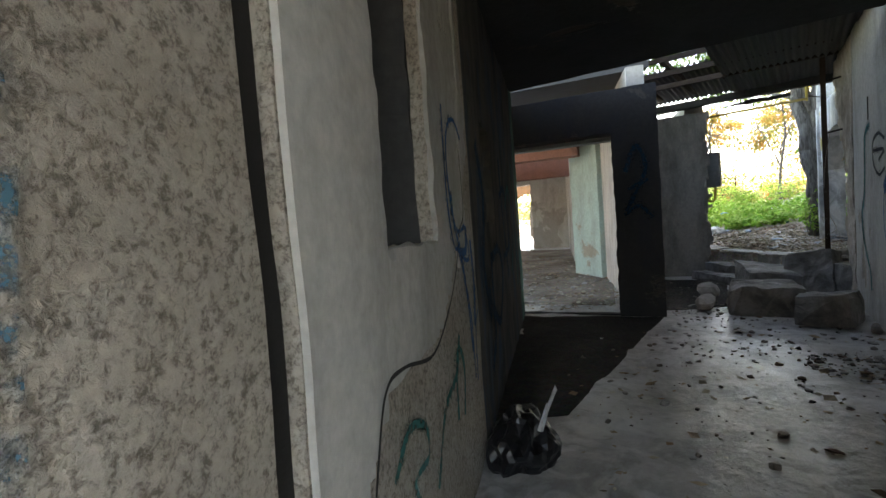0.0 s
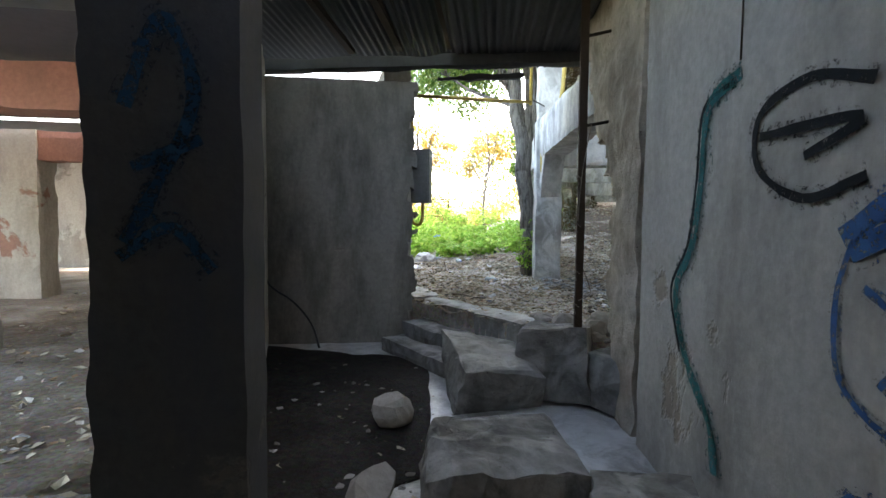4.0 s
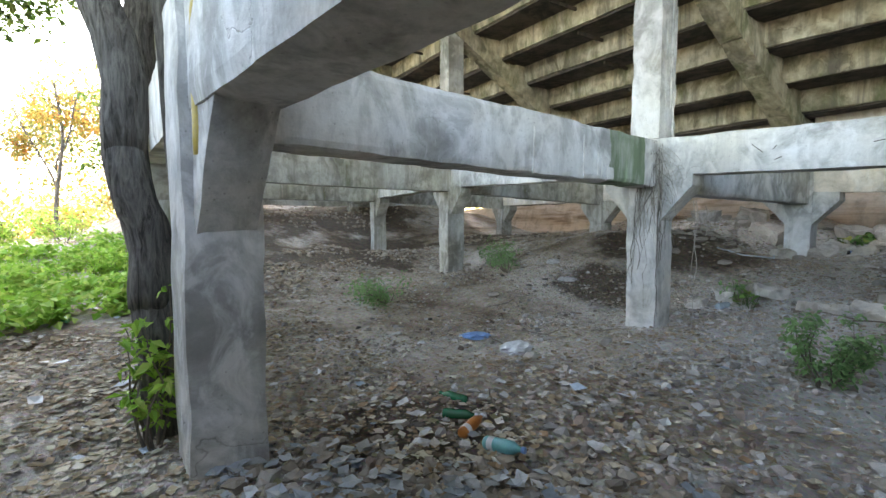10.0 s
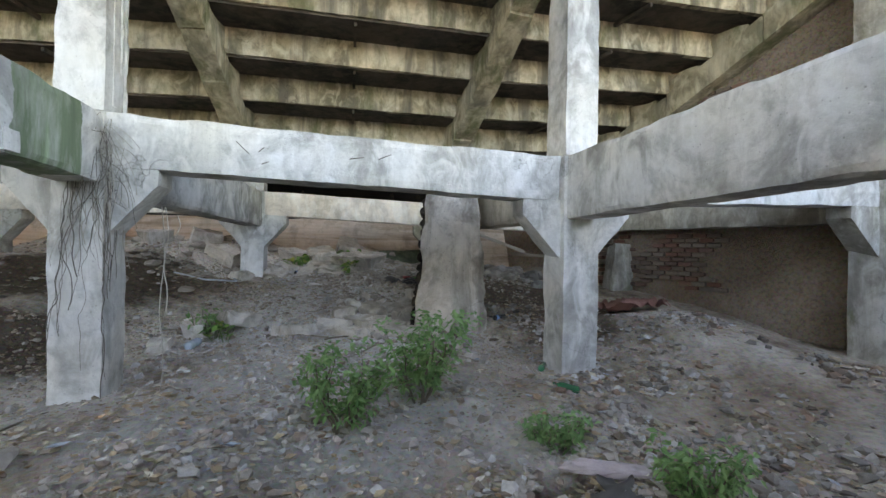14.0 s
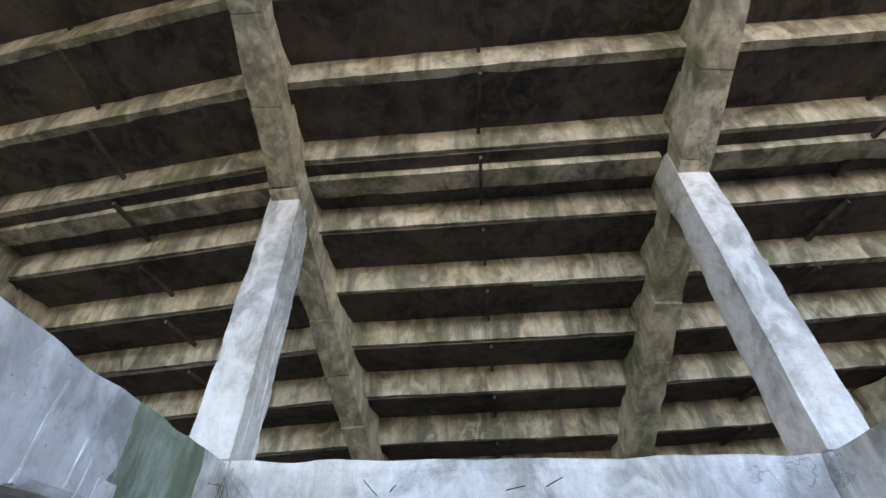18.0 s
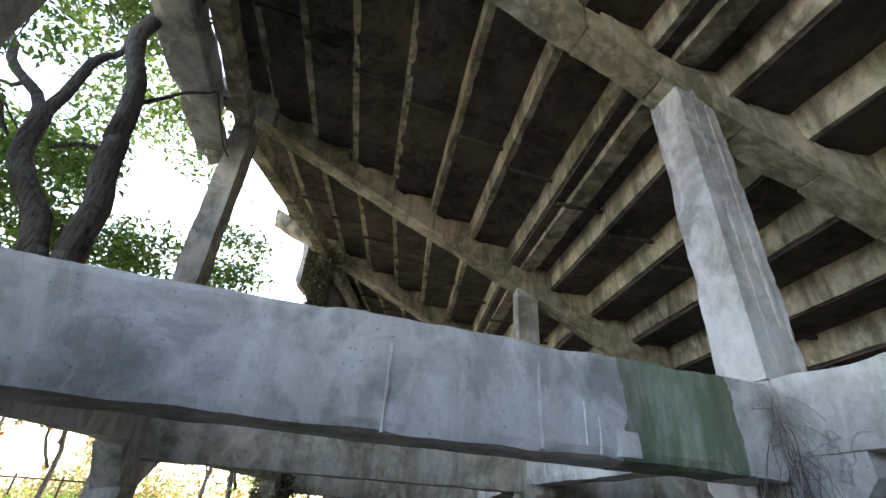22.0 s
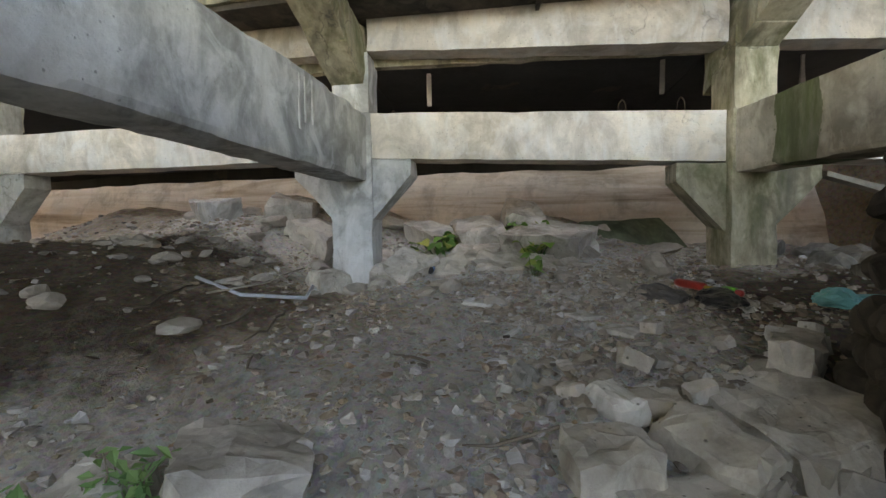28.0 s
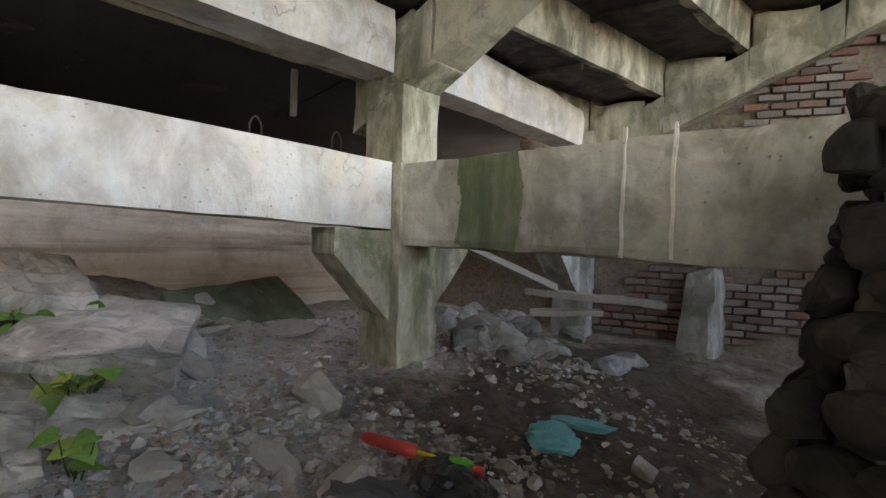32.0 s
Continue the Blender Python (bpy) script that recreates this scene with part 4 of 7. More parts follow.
for n, (a, b) in enumerate(zip(pts, pts[1:])):
    a, b = Vector(a), Vector(b)
    lean = Vector((0.45, 0))
    low = [(*a, 0.6), (*(a + Vector((0.3, 0))), 0.6), (*(b + Vector((0.3, 0))), 0.6), (*b, 0.6)]
    high = [(*(a + lean), 2.62), (*(a + lean + Vector((0.3, 0))), 2.62), (*(b + lean + Vector((0.3, 0))), 2.62), (*(b + lean), 2.62)]
    part("wall_panel", hexa(low, high, step=0.16, amp=0.05, chip=0.0, seed=0, freq=1.4), M["retaining"], ob)
# Added back wall, fill and slab: they close the void and keep it black.
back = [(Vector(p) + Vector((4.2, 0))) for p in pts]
ob = thing("wall_far", "added back wall of the hollow under the seats, shade in its colour", "wall", "structure")
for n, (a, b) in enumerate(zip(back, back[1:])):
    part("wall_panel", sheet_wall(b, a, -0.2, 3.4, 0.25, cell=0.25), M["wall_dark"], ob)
solo("slab_low", hexa([(11.8, 1.0, 2.3), (16.6, 1.0, 2.3), (19.4, 30, 2.3), (15.6, 30, 2.3)], [(11.8, 1.0, 2.45), (16.6, 1.0, 2.45), (19.4, 30, 2.45), (15.6, 30, 2.45)], step=1.0), M["wall_dark"], "unseen dark fill added behind the retaining wall", "slab", "structure")
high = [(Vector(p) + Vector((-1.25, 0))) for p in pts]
ob = thing("slab_high", "added slab that keeps the hollow behind the lowest steps dark", "slab", "structure")
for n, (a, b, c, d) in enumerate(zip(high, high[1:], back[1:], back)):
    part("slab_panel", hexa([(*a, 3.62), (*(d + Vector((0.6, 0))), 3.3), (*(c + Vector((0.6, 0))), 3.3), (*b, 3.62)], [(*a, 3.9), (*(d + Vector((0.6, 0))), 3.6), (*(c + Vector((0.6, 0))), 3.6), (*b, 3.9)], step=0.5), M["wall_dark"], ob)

# ---- the derelict building ----
FLOOR = 0.24
L0, L1 = Vector((-1.49, 1.99)), Vector((-3.1, 5.17))
LD = (L1 - L0).normalized()
R0, R1 = Vector((0.54, 3.97)), Vector((0.30, 6.10))
RD = (R1 - R0).normalized()
D0, D1 = Vector((-3.07, 5.17)), Vector((-1.48, 5.64))
DD = (D1 - D0).normalized()
DN = Vector((-DD.y, DD.x))


def holes(*rects):
    def keep(s, z):
        return not any(a < s < b and c < z < d for a, b, c, d in rects)
    return keep


def room(u, v):
    """A plan point in the side room: u along the doorway wall, v into the room."""
    return D0 + DD * u + DN * v


solo("floor", hexa([(-16, -3.5, 0), (1.6, -3.5, 0), (0.45, 7.7, 0), (-16, 30, 0)], [(-16, -3.5, FLOOR), (1.6, -3.5, FLOOR), (0.45, 7.7, FLOOR), (-16, 30, FLOOR)], step=0.3, amp=0.006, chip=0.0),
     M["floor"], "worn grey screed floor, dusty and stained", "floor", "structure")

# left wall of the passage, in three coats, with its two window holes
ob = thing("wall_left", "passage wall of rough render, peeling plaster and dark paint, with two window holes", "wall", "structure")


def left_piece(name, s0, s1, material, rects=(), cell=0.05, amp=0.006, set_back=0.0, label="", thick=-0.26):
    n = Vector((LD.y, -LD.x)) * -set_back
    p, q = L0 + LD * s1 + n, L0 + LD * s0 + n
    keep = holes(*[(s1 - b, s1 - a, c, d) for a, b, c, d in rects]) if rects else None
    return part(name, sheet_wall(p, q, FLOOR, 3.15, thick, keep, cell=cell, amp=amp, ragged=0.012), material, ob, label)


left_piece("render_panel", -6.2, -1.90, M["pebbledash"], cell=0.04, amp=0.006, label="rough pebbly render")
left_piece("joint", -1.90, -1.81, M["soot_black"], set_back=0.03, label="deep black joint")
left_piece("plaster_panel", -1.815, -0.03, M["pebbledash"], [(-1.39, -0.89, 1.45, 2.6)], label="bare pebbly render with a window hole", thick=-0.05)
# The window reveal's shade is put into this panel's dark colour.
left_piece("inner_wall", -1.815, -0.03, M["wall_dark"], [(-1.39, -0.89, 1.45, 2.6)], set_back=0.055, label="inner wall round the window hole, its shade in the colour")
EDGE = [(0.24, -1.72), (0.8, -1.66), (1.0, -1.58), (1.11, -1.46), (1.13, -1.2), (1.09, -1.02), (1.19, -0.80), (1.33, -0.61), (1.46, -0.52), (1.54, -0.39), (1.70, -0.38), (1.84, -0.40), (2.2, -0.33), (3.2, -0.30)]


def coat_edge(z):
    for (a, s0), (b, s1) in zip(EDGE, EDGE[1:]):
        if z <= b:
            return s0 + (s1 - s0) * (z - a) / (b - a)
    return -0.3


def coat_piece(name, s0, s1, keep, label):
    n = Vector((LD.y, -LD.x)) * 0.016
    p, q = L0 + LD * s1 + n, L0 + LD * s0 + n
    part(name, sheet_wall(p, q, FLOOR + 0.01, 3.1, -0.015, lambda s, z: keep(s1 - s, z), cell=0.028, amp=0.004, ragged=0.01), M["coat_pale"], ob, label)


coat_piece("plaster_coat", -1.81, -0.1, lambda s, z: s < coat_edge(z) + 0.012 * math.sin(z * 31) and not (-1.39 < s < -0.89 and 1.45 < z < 2.6), "pale plaster coat, cracked off below")
coat_piece("plaster_coat", -0.5, -0.12, lambda s, z: s > coat_edge(z) + 0.05 and s < -0.2 + 0.04 * math.sin(z * 7) and (z > 1.7 + 0.1 * math.sin(s * 20) or z < 1.68 and s < -0.31 and z > 1.3) , "loose flake of pale plaster")
left_piece("teal_panel", 3.15, 3.62, M["teal_dark"], label="dark teal painted plaster beside the doorway")
left_piece("painted_panel", -0.03, 3.15, M["wall_painted_shaded"], [(0.52, 0.97, 1.48, 2.14)], label="dark blue and black spray-painted plaster, pillar shade in its colour")
# Unseen box of black walls, added so the window holes look dark.
solo("wall_shaft", sheet_wall(L0 + LD * 1.6 + Vector((-1.1, -0.4)), L0 - LD * 2.2 + Vector((-1.1, -0.4)), FLOOR, 3.15, -0.1, cell=0.3), M["wall_dark"], "black wall added behind the window holes to keep them dark", "wall", "structure")

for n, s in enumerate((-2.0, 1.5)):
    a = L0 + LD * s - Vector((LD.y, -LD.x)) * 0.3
    solo("wall_shaft_end" if n else "wall_shaft_side", sheet_wall(a, a + Vector((-1.3, -0.5)), FLOOR, 3.15, -0.08, cell=0.3), M["wall_dark"], "black cross wall added to keep the window holes dark", "wall", "structure")
# right wall
ob = thing("wall_right", "grey plastered passage wall, sprayed with paint, its end broken away", "wall", "structure")
part("wall_body", sheet_wall(R0 - RD * 4.25, R0 + RD * 3.06, FLOOR, 3.3, -0.35, cell=0.08, amp=0.008), M["wall_right"], ob)
part("joint", sheet_wall(R0 + RD * 3.06 + Vector((0.05, 0)), R0 + RD * 3.15 + Vector((0.05, 0)), FLOOR, 3.3, -0.25, cell=0.05), M["wall_dark"], ob, "deep dark crack")


def broken_edge(s, z):
    e = 0.5 + 0.05 * math.sin(z * 6.1) + 0.03 * math.sin(z * 17) + (0.62 * (z - 1.75) if z > 1.75 else 0.0)
    return s < e


part("wall_stub", sheet_wall(R0 + RD * 3.15, R0 + RD * 4.35, FLOOR, 3.3, -0.35, broken_edge, cell=0.035, amp=0.03, ragged=0.03), M["broken_render"], ob, "broken wall end with crumbling render")

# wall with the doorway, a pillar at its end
solo("wall_doorway", sheet_wall(D0 - DD * 0.42, D1 - DD * 0.01, FLOOR, 2.93, 0.3, holes((-0.1, 1.585, 0.0, 2.41)), cell=0.05, ragged=0.008), M["wall_blackish"], "near-black wall with an open doorway", "wall", "structure")
ob = thing("door_1", "empty doorway edged with torn teal paint", "doorway", "structure")
for u, v in ((-0.36, 0.06), (1.165, 0.1)):
    a = room(u, v)
    part("jamb", bar(a, a + DN * (0.29 - v), 0.03, FLOOR, 2.4, step=0.08, amp=0.004, chip=0.006), M["teal_paint"], ob, "flaking teal painted jamb")
part("lintel", bar(room(-0.35, 0.2), room(1.17, 0.2), 0.18, 2.36, 2.405, step=0.1, amp=0.004), M["box_grey"], ob, "grey lintel edge")
part("sill", bar(room(-0.35, 0.16), room(1.2, 0.10), 0.10, FLOOR, FLOOR + 0.02, step=0.08, amp=0.008), M["wall_dark"], ob, "black worn threshold")

# recess and end wall beside the way out
solo("wall_recess", sheet_wall((-3.15, 8.77), (-1.66, 5.80), FLOOR, 3.2, -0.2, cell=0.08), M["wall_right"], "grey plaster wall with black scrawls", "wall", "structure")
ob = thing("wall_end", "stained plaster wall beside the way out, broken at its edge", "wall", "structure")
part("wall_body", sheet_wall((-3.2, 8.74), (-1.50, 9.21), FLOOR, 3.1, 0.3, lambda s, z: s < 1.61 + 0.035 * math.sin(z * 9) + 0.02 * math.sin(z * 23), cell=0.05, amp=0.008), M["wall_end"], ob)
outer = sheet_wall((-1.70, 9.30), (-8.05, 24.0), -0.1, 3.3, 0.3, cell=0.3)
solo("wall_outer", outer, M["wall_right"], "outer wall of the building along the path", "wall", "structure")
solo("wall_back", sheet_wall((-16, -3.5), (1.9, -3.5), FLOOR, 3.3, -0.3, cell=0.5), M["wall_right"], "plain back wall", "wall", "structure")
# Out-of-view wall; its two openings are added to brighten the side room.
solo("wall_west", sheet_wall((-16, 24), (-16, -3.5), FLOOR, 3.3, -0.3, holes((8, 11, 0.8, 2.6), (15, 18, 0.8, 2.6)), cell=0.4), M["wall_room"], "unseen far side wall, openings added to let light in", "wall", "structure")

# side room
ob = thing("wall_room_pier", "plaster and brick pier in the side room, scrawled on", "wall", "structure")
part("pier", bar(room(-2.75, 3.45), room(-1.74, 3.45), 0.42, FLOOR, 3.05, step=0.12, amp=0.012, chip=0.03), M["wall_room"], ob)
solo("wall_room_east", bar((-3.3, 8.72), (-4.15, 9.4), 0.3, FLOOR, 3.2, step=0.1, amp=0.008), M["teal"], "pale green plaster wall with a brown bare patch", "wall", "structure")
solo("beam_room_1", bar(room(-6, 3.45), room(0.35, 3.45), 0.36, 2.62, 3.08, step=0.12, amp=0.012, chip=0.02), M["brick_wall"], "brown-red brick lintel beam, plaster fallen off", "beam", "structure")
solo("wall_room_pier_2", bar(room(-4.2, 7.1), room(-3.45, 7.1), 0.5, FLOOR, 3.05, step=0.12, amp=0.012, chip=0.03), M["wall_room"], "plaster pier with red brick showing", "wall", "structure")
solo("beam_room_2", bar(room(-8, 7.1), room(-0.1, 7.1), 0.4, 2.55, 3.05, step=0.12, amp=0.012, chip=0.02), M["brick_wall"], "brown-red brick lintel beam", "beam", "structure")
solo("wall_room_side", sheet_wall((-4.2, 9.35), room(-1.3, 12.6), FLOOR, 3.2, -0.3, cell=0.12, amp=0.01), M["wall_room_grey"], "grey patched plaster wall of the side room", "wall", "structure")
solo("wall_room_far", sheet_wall(room(-9.5, 12.6), room(-0.9, 12.6), FLOOR, 3.2, 0.3, lambda s, z: not (4.15 < s < 6.75 and z < 2.85), cell=0.1), M["wall_room_grey"], "far plaster wall with an open doorway", "wall", "structure")
solo("wall_room_arch", sheet_wall(room(-8.2, 15.6), room(-2.0, 15.6), FLOOR, 3.4, 0.3, lambda s, z: not (3.4 < s < 6.1 and z < 0.9 + 1.75 * math.sqrt(max(0.0, 1 - ((s - 4.9) / 1.5) ** 2))) and not (2.2 < s < 2.55 and 0.8 < z < 2.7), cell=0.08), M["orange_wall"], "ochre wall with an arched opening and red scrawls", "wall", "structure")
# First boards coloured near black to cut the light in the side room.
solo("ceiling_room", hexa([(*room(-9.5, 0.35), 3.2), (*room(1.6, 0.35), 3.2), (*room(-0.5, 6.7), 3.2), (*room(-9.5, 6.7), 3.2)], [(*room(-9.5, 0.35), 3.32), (*room(1.6, 0.35), 3.32), (*room(-0.5, 6.7), 3.32), (*room(-9.5, 6.7), 3.32)], step=0.6), M["sheet_dark"], "sagging ceiling boards", "ceiling", "structure")
solo("ceiling_room_2", hexa([(*room(-9.5, 6.9), 3.2), (*room(-0.6, 6.9), 3.2), (*room(-0.6, 12.7), 3.2), (*room(-9.5, 12.7), 3.2)], [(*room(-9.5, 7.6), 3.32), (*room(-0.6, 7.6), 3.32), (*room(-0.6, 12.7), 3.32), (*room(-9.5, 12.7), 3.32)], step=0.6), M["sheet"], "sagging ceiling boards", "ceiling", "structure")

dirt = [room(u, v) for u, v in ((-1.6, 0.75), (1.05, 0.7), (0.3, 11.5), (-6.5, 11.5))]
solo("dirt_layer", hexa([(*p, FLOOR - 0.01) for p in dirt], [(*p, FLOOR + 0.012) for p in dirt], step=0.12, amp=0.012, chip=0.012, freq=3), M["dirt"], "dark dirt lying on the side room's floor", "dirt", "structure")

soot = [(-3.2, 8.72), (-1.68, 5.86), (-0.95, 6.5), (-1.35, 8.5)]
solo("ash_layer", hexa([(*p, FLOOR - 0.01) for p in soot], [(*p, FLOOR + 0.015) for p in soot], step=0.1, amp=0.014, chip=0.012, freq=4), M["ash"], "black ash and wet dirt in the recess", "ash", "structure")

# Cast shadow beside the left wall, drawn as a dark sheet on the floor.
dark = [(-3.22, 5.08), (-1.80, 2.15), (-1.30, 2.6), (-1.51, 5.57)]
solo("dirt_layer_2", hexa([(*p, FLOOR - 0.01) for p in dark], [(*p, FLOOR + 0.008) for p in dark], step=0.1, amp=0.01, chip=0.012, freq=3), M["ash"], "shadow along the painted wall, drawn as a dark floor sheet", "dirt", "structure")

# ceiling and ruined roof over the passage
solo("ceiling", hexa([(-3.9, -3.5, 3.05), (1.7, -3.5, 3.05), (0.75, 5.5, 3.05), (-3.6, 4.9, 3.05)], [(-3.9, -3.5, 3.2), (1.7, -3.5, 3.2), (0.75, 5.5, 3.2), (-3.6, 4.9, 3.2)], step=0.4), M["wall_dark"], "black concrete ceiling", "ceiling", "structure")


def corrugated(p, along, width, wave=0.076, depth=0.018, thick=0.004):
    """A corrugated sheet from corner p: along is its slope, width runs level to the right of it."""
    a = Vector(along)
    side = Vector((a.y, -a.x, 0)).normalized()
    n, m = int(width / wave * 6), 6
    verts, faces = [], []
    for layer in (0, 1):
        for i in range(n + 1):
            w = i * wave / 6
            for j in range(m + 1):
                q = Vector(p) + side * w + a * (j / m)
                q.z += depth * math.sin(2 * math.pi * w / wave) + layer * thick + 0.012 * noise.noise(q * 1.5)
                verts.append(q)
    base = (n + 1) * (m + 1)
    for i in range(n):
        for j in range(m):
            f = [i * (m + 1) + j, (i + 1) * (m + 1) + j, (i + 1) * (m + 1) + j + 1, i * (m + 1) + j + 1]
            faces.append(f)
            faces.append([base + v for v in f[::-1]])
    return from_lists("corrugated", verts, faces, True)


ob = thing("roof", "ruined corrugated roof on bent battens, part of it open to the trees", "roof", "structure")
part("roof_sheet", corrugated((-1.05, 5.45, 3.30), (-0.15, 3.9, -0.02), 1.75), M["sheet_dark"], ob, "dark corrugated sheet")
part("roof_sheet", corrugated((-3.6, 4.9, 3.62), (-0.2, 2.5, 0.25), 1.35), M["sheet_dark"], ob, "dark grey corrugated sheet")
part("roof_sheet", corrugated((-3.7, 7.5, 3.55), (-0.1, 2.0, -0.1), 2.7), M["sheet_dark"], ob, "dark corrugated sheet")
for y, z in ((5.75, 3.36), (6.35, 3.33), (6.95, 3.30), (7.55, 3.27)):
    part("batten", bar((-3.5, y - 0.15), (0.25, y + 0.25), 0.06, z, z + 0.07, step=0.3), M["iron"], ob)
for x in (-2.2, -1.65, -1.1):
    part("rafter", bar((x, 5.4), (x - 0.15, 9.2), 0.07, 3.44, 3.53, step=0.4), M["iron"], ob)
part("wall_plate", bar((-3.3, 8.85), (0.2, 9.0), 0.16, 3.16, 3.28, step=0.1, amp=0.01, chip=0.02), M["wall_dark"], ob)
part("torn_edge", bar((-1.4, 9.2), (-0.45, 9.15), 0.05, 3.1, 3.16, step=0.05, amp=0.03, chip=0.02), M["sheet_dark"], ob, "ragged sheet edge over the way out")

# steps and ledge at the way out
ob = thing("ledge", "worn concrete ledge along the building, littered with leaves", "ledge", "structure")
part("ledge_piece", bar((-0.34, 8.42), (-1.56, 9.62), 0.34, 0.2, 0.68, step=0.09, amp=0.012, chip=0.035, seed=2), M["concrete_frame"], ob)
part("ledge_piece", bar((-1.56, 9.62), (-3.0, 12.75), 0.34, 0.2, 0.69, step=0.1, amp=0.012, chip=0.03, seed=5), M["concrete_frame"], ob)
solo("step_1", bar((-0.80, 8.30), (-1.62, 9.10), 0.30, 0.2, 0.51, step=0.09, amp=0.012, chip=0.03, seed=3), M["step_shaded"], "worn grey concrete step, darkened for the shadow on it", "step", "structure")
solo("step_2", bar((-1.02, 8.10), (-1.80, 8.88), 0.28, 0.2, 0.38, step=0.09, amp=0.012, chip=0.03, seed=4), M["step_shaded"], "worn grey concrete step, darkened for the shadow on it", "step", "structure")

# brick wall that closes the stand
ob = thing("wall_brick", "rough brick wall under the stand, its render mostly fallen", "wall", "structure")
n = NODES[-1]
A, B, C = Vector(n["A"]), Vector(n["B"]), Vector(n["C"])


def under_raker(s, z):
    return z < 8.0 - 0.47 * s


part("wall_body", sheet_wall(A, C + (C - B) * 0.9, 0.2, 8.0, -0.3, under_raker, cell=0.16, amp=0.02), M["mortar"], ob)

# ---- plants and trees ----
def leaves(points, size, seed=0, droop=0.3, aspect=0.5):
    """Folded leaf blades at the given points, each turned its own way, as one mesh."""
    rng = np.random.default_rng(seed)
    pts = np.asarray(points, float)
    n = len(pts)
    yaw, tilt = rng.uniform(0, 2 * np.pi, n), rng.normal(-droop, 0.45, n)
    ln = size * rng.uniform(0.6, 1.35, n)
    d = np.stack([np.cos(yaw) * np.cos(tilt), np.sin(yaw) * np.cos(tilt), np.sin(tilt)], 1)
    s = np.stack([-np.sin(yaw), np.cos(yaw), rng.normal(0, 0.45, n)], 1)
    s /= np.linalg.norm(s, axis=1)[:, None]
    up = np.cross(d, s)
    w = (ln * aspect * 0.5)[:, None]
    L = ln[:, None]
    fold = up * w * 0.35
    v = np.stack([pts, pts + d * L * 0.42 + s * w + fold, pts + d * L - up * L * 0.12, pts + d * L * 0.42 - s * w + fold], 1).reshape(-1, 3)
    i = np.arange(n)[:, None] * 4
    f = np.concatenate([i + [0, 1, 2], i + [0, 2, 3]]).tolist()
    return from_lists("leaves", v.tolist(), f)


def cloud(centre, radius, n, rng, flat=0.7):
    p = rng.normal(0, 1, (n, 3))
    p /= np.linalg.norm(p, axis=1)[:, None]
    p *= (rng.uniform(0, 1, n) ** 0.45)[:, None] * radius
    p[:, 2] *= flat
    return p + np.asarray(centre)


def limb(start, end, r0, r1, seed, bend=0.12, n=8):
    a, b = Vector(start), Vector(end)
    pts, rad = [], []
    for i in range(n + 1):
        t = i / n
        p = a.lerp(b, t) + noise.noise_vector(Vector((seed * 3.1, t * 2.2, seed))) * bend * (b - a).length * math.sin(math.pi * min(1, t * 0.9))
        pts.append(p)
        rad.append(r0 + (r1 - r0) * t)
    return pts, tube(pts, rad, 10, 0.16, seed)


def tree(label, base, stems, crowns, leaf_mat, leaf_size, seed, twigs=26):
    """stems: (start, end, r0, r1) each; crowns: (centre, radius, leaf count)."""
    rng = np.random.default_rng(seed)
    ob = thing("tree", label, "tree", at=base)
    o = Vector(base)
    ends = []
    for k, (a, b, r0, r1) in enumerate(stems):
        pts, m = limb(a, b, r0, r1, seed + k * 1.7)
        part("trunk" if k == 0 else "branch", m, M["bark"], ob)
        ends.append(pts)
    clumps, twig_meshes = [], []
    for c, radius, n in crowns:
        c = np.asarray(c, float)
        for q in cloud(c, radius * 0.8, max(3, n // 90), rng, 0.75):
            clumps.append(cloud(q, radius * 0.33, 90, rng, 0.7))
        for q in cloud(c, radius * 0.75, twigs // max(1, len(crowns)), rng):
            near = min((p for pts in ends for p in pts[3:]), key=lambda p: (p - Vector(q)).length)
            twig_meshes.append(limb(near, q, 0.018, 0.004, rng.uniform(0, 99), 0.15, 5)[1])
    if twig_meshes:
        [part("twig", m, M["bark"], ob) for m in twig_meshes]
    if clumps:
        part("crown", leaves(np.concatenate(clumps), leaf_size, seed), leaf_mat, ob)
    return ob


# the old twin-stemmed tree against the outer column
tree("old grey tree with twisted twin stems beside a concrete column", (-0.20, 12.2, 0.55),
     [((0, 0, -0.15), (-0.08, 0, 1.0), 0.13, 0.125), ((-0.08, 0, 0.95), (-0.2, 0.02, 1.9), 0.13, 0.12), ((-0.2, 0.02, 1.85), (-0.38, 0.05, 3.6), 0.12, 0.1), ((0.12, 0.03, -0.1), (-0.08, 0.12, 3.6), 0.06, 0.05), ((-0.38, 0.05, 3.55), (-1.1, 1.2, 8.2), 0.1, 0.06),
      ((-0.3, 0.05, 3.0), (-1.7, 1.4, 4.0), 0.035, 0.02), ((-0.08, 0.12, 3.5), (-0.8, -1.6, 7.5), 0.06, 0.04)],
     [((-1.7, 1.6, 4.1), 1.1, 1500), ((-2.5, 2.6, 4.9), 1.3, 1500), ((-1.3, 1.8, 7.6), 1.6, 1500), ((-2.6, -1.2, 4.7), 1.4, 4600), ((-2.0, -2.6, 5.4), 1.3, 3200), ((-1.9, 0.9, 5.6), 1.3, 2200)], M["leaf"], 0.11, 3)
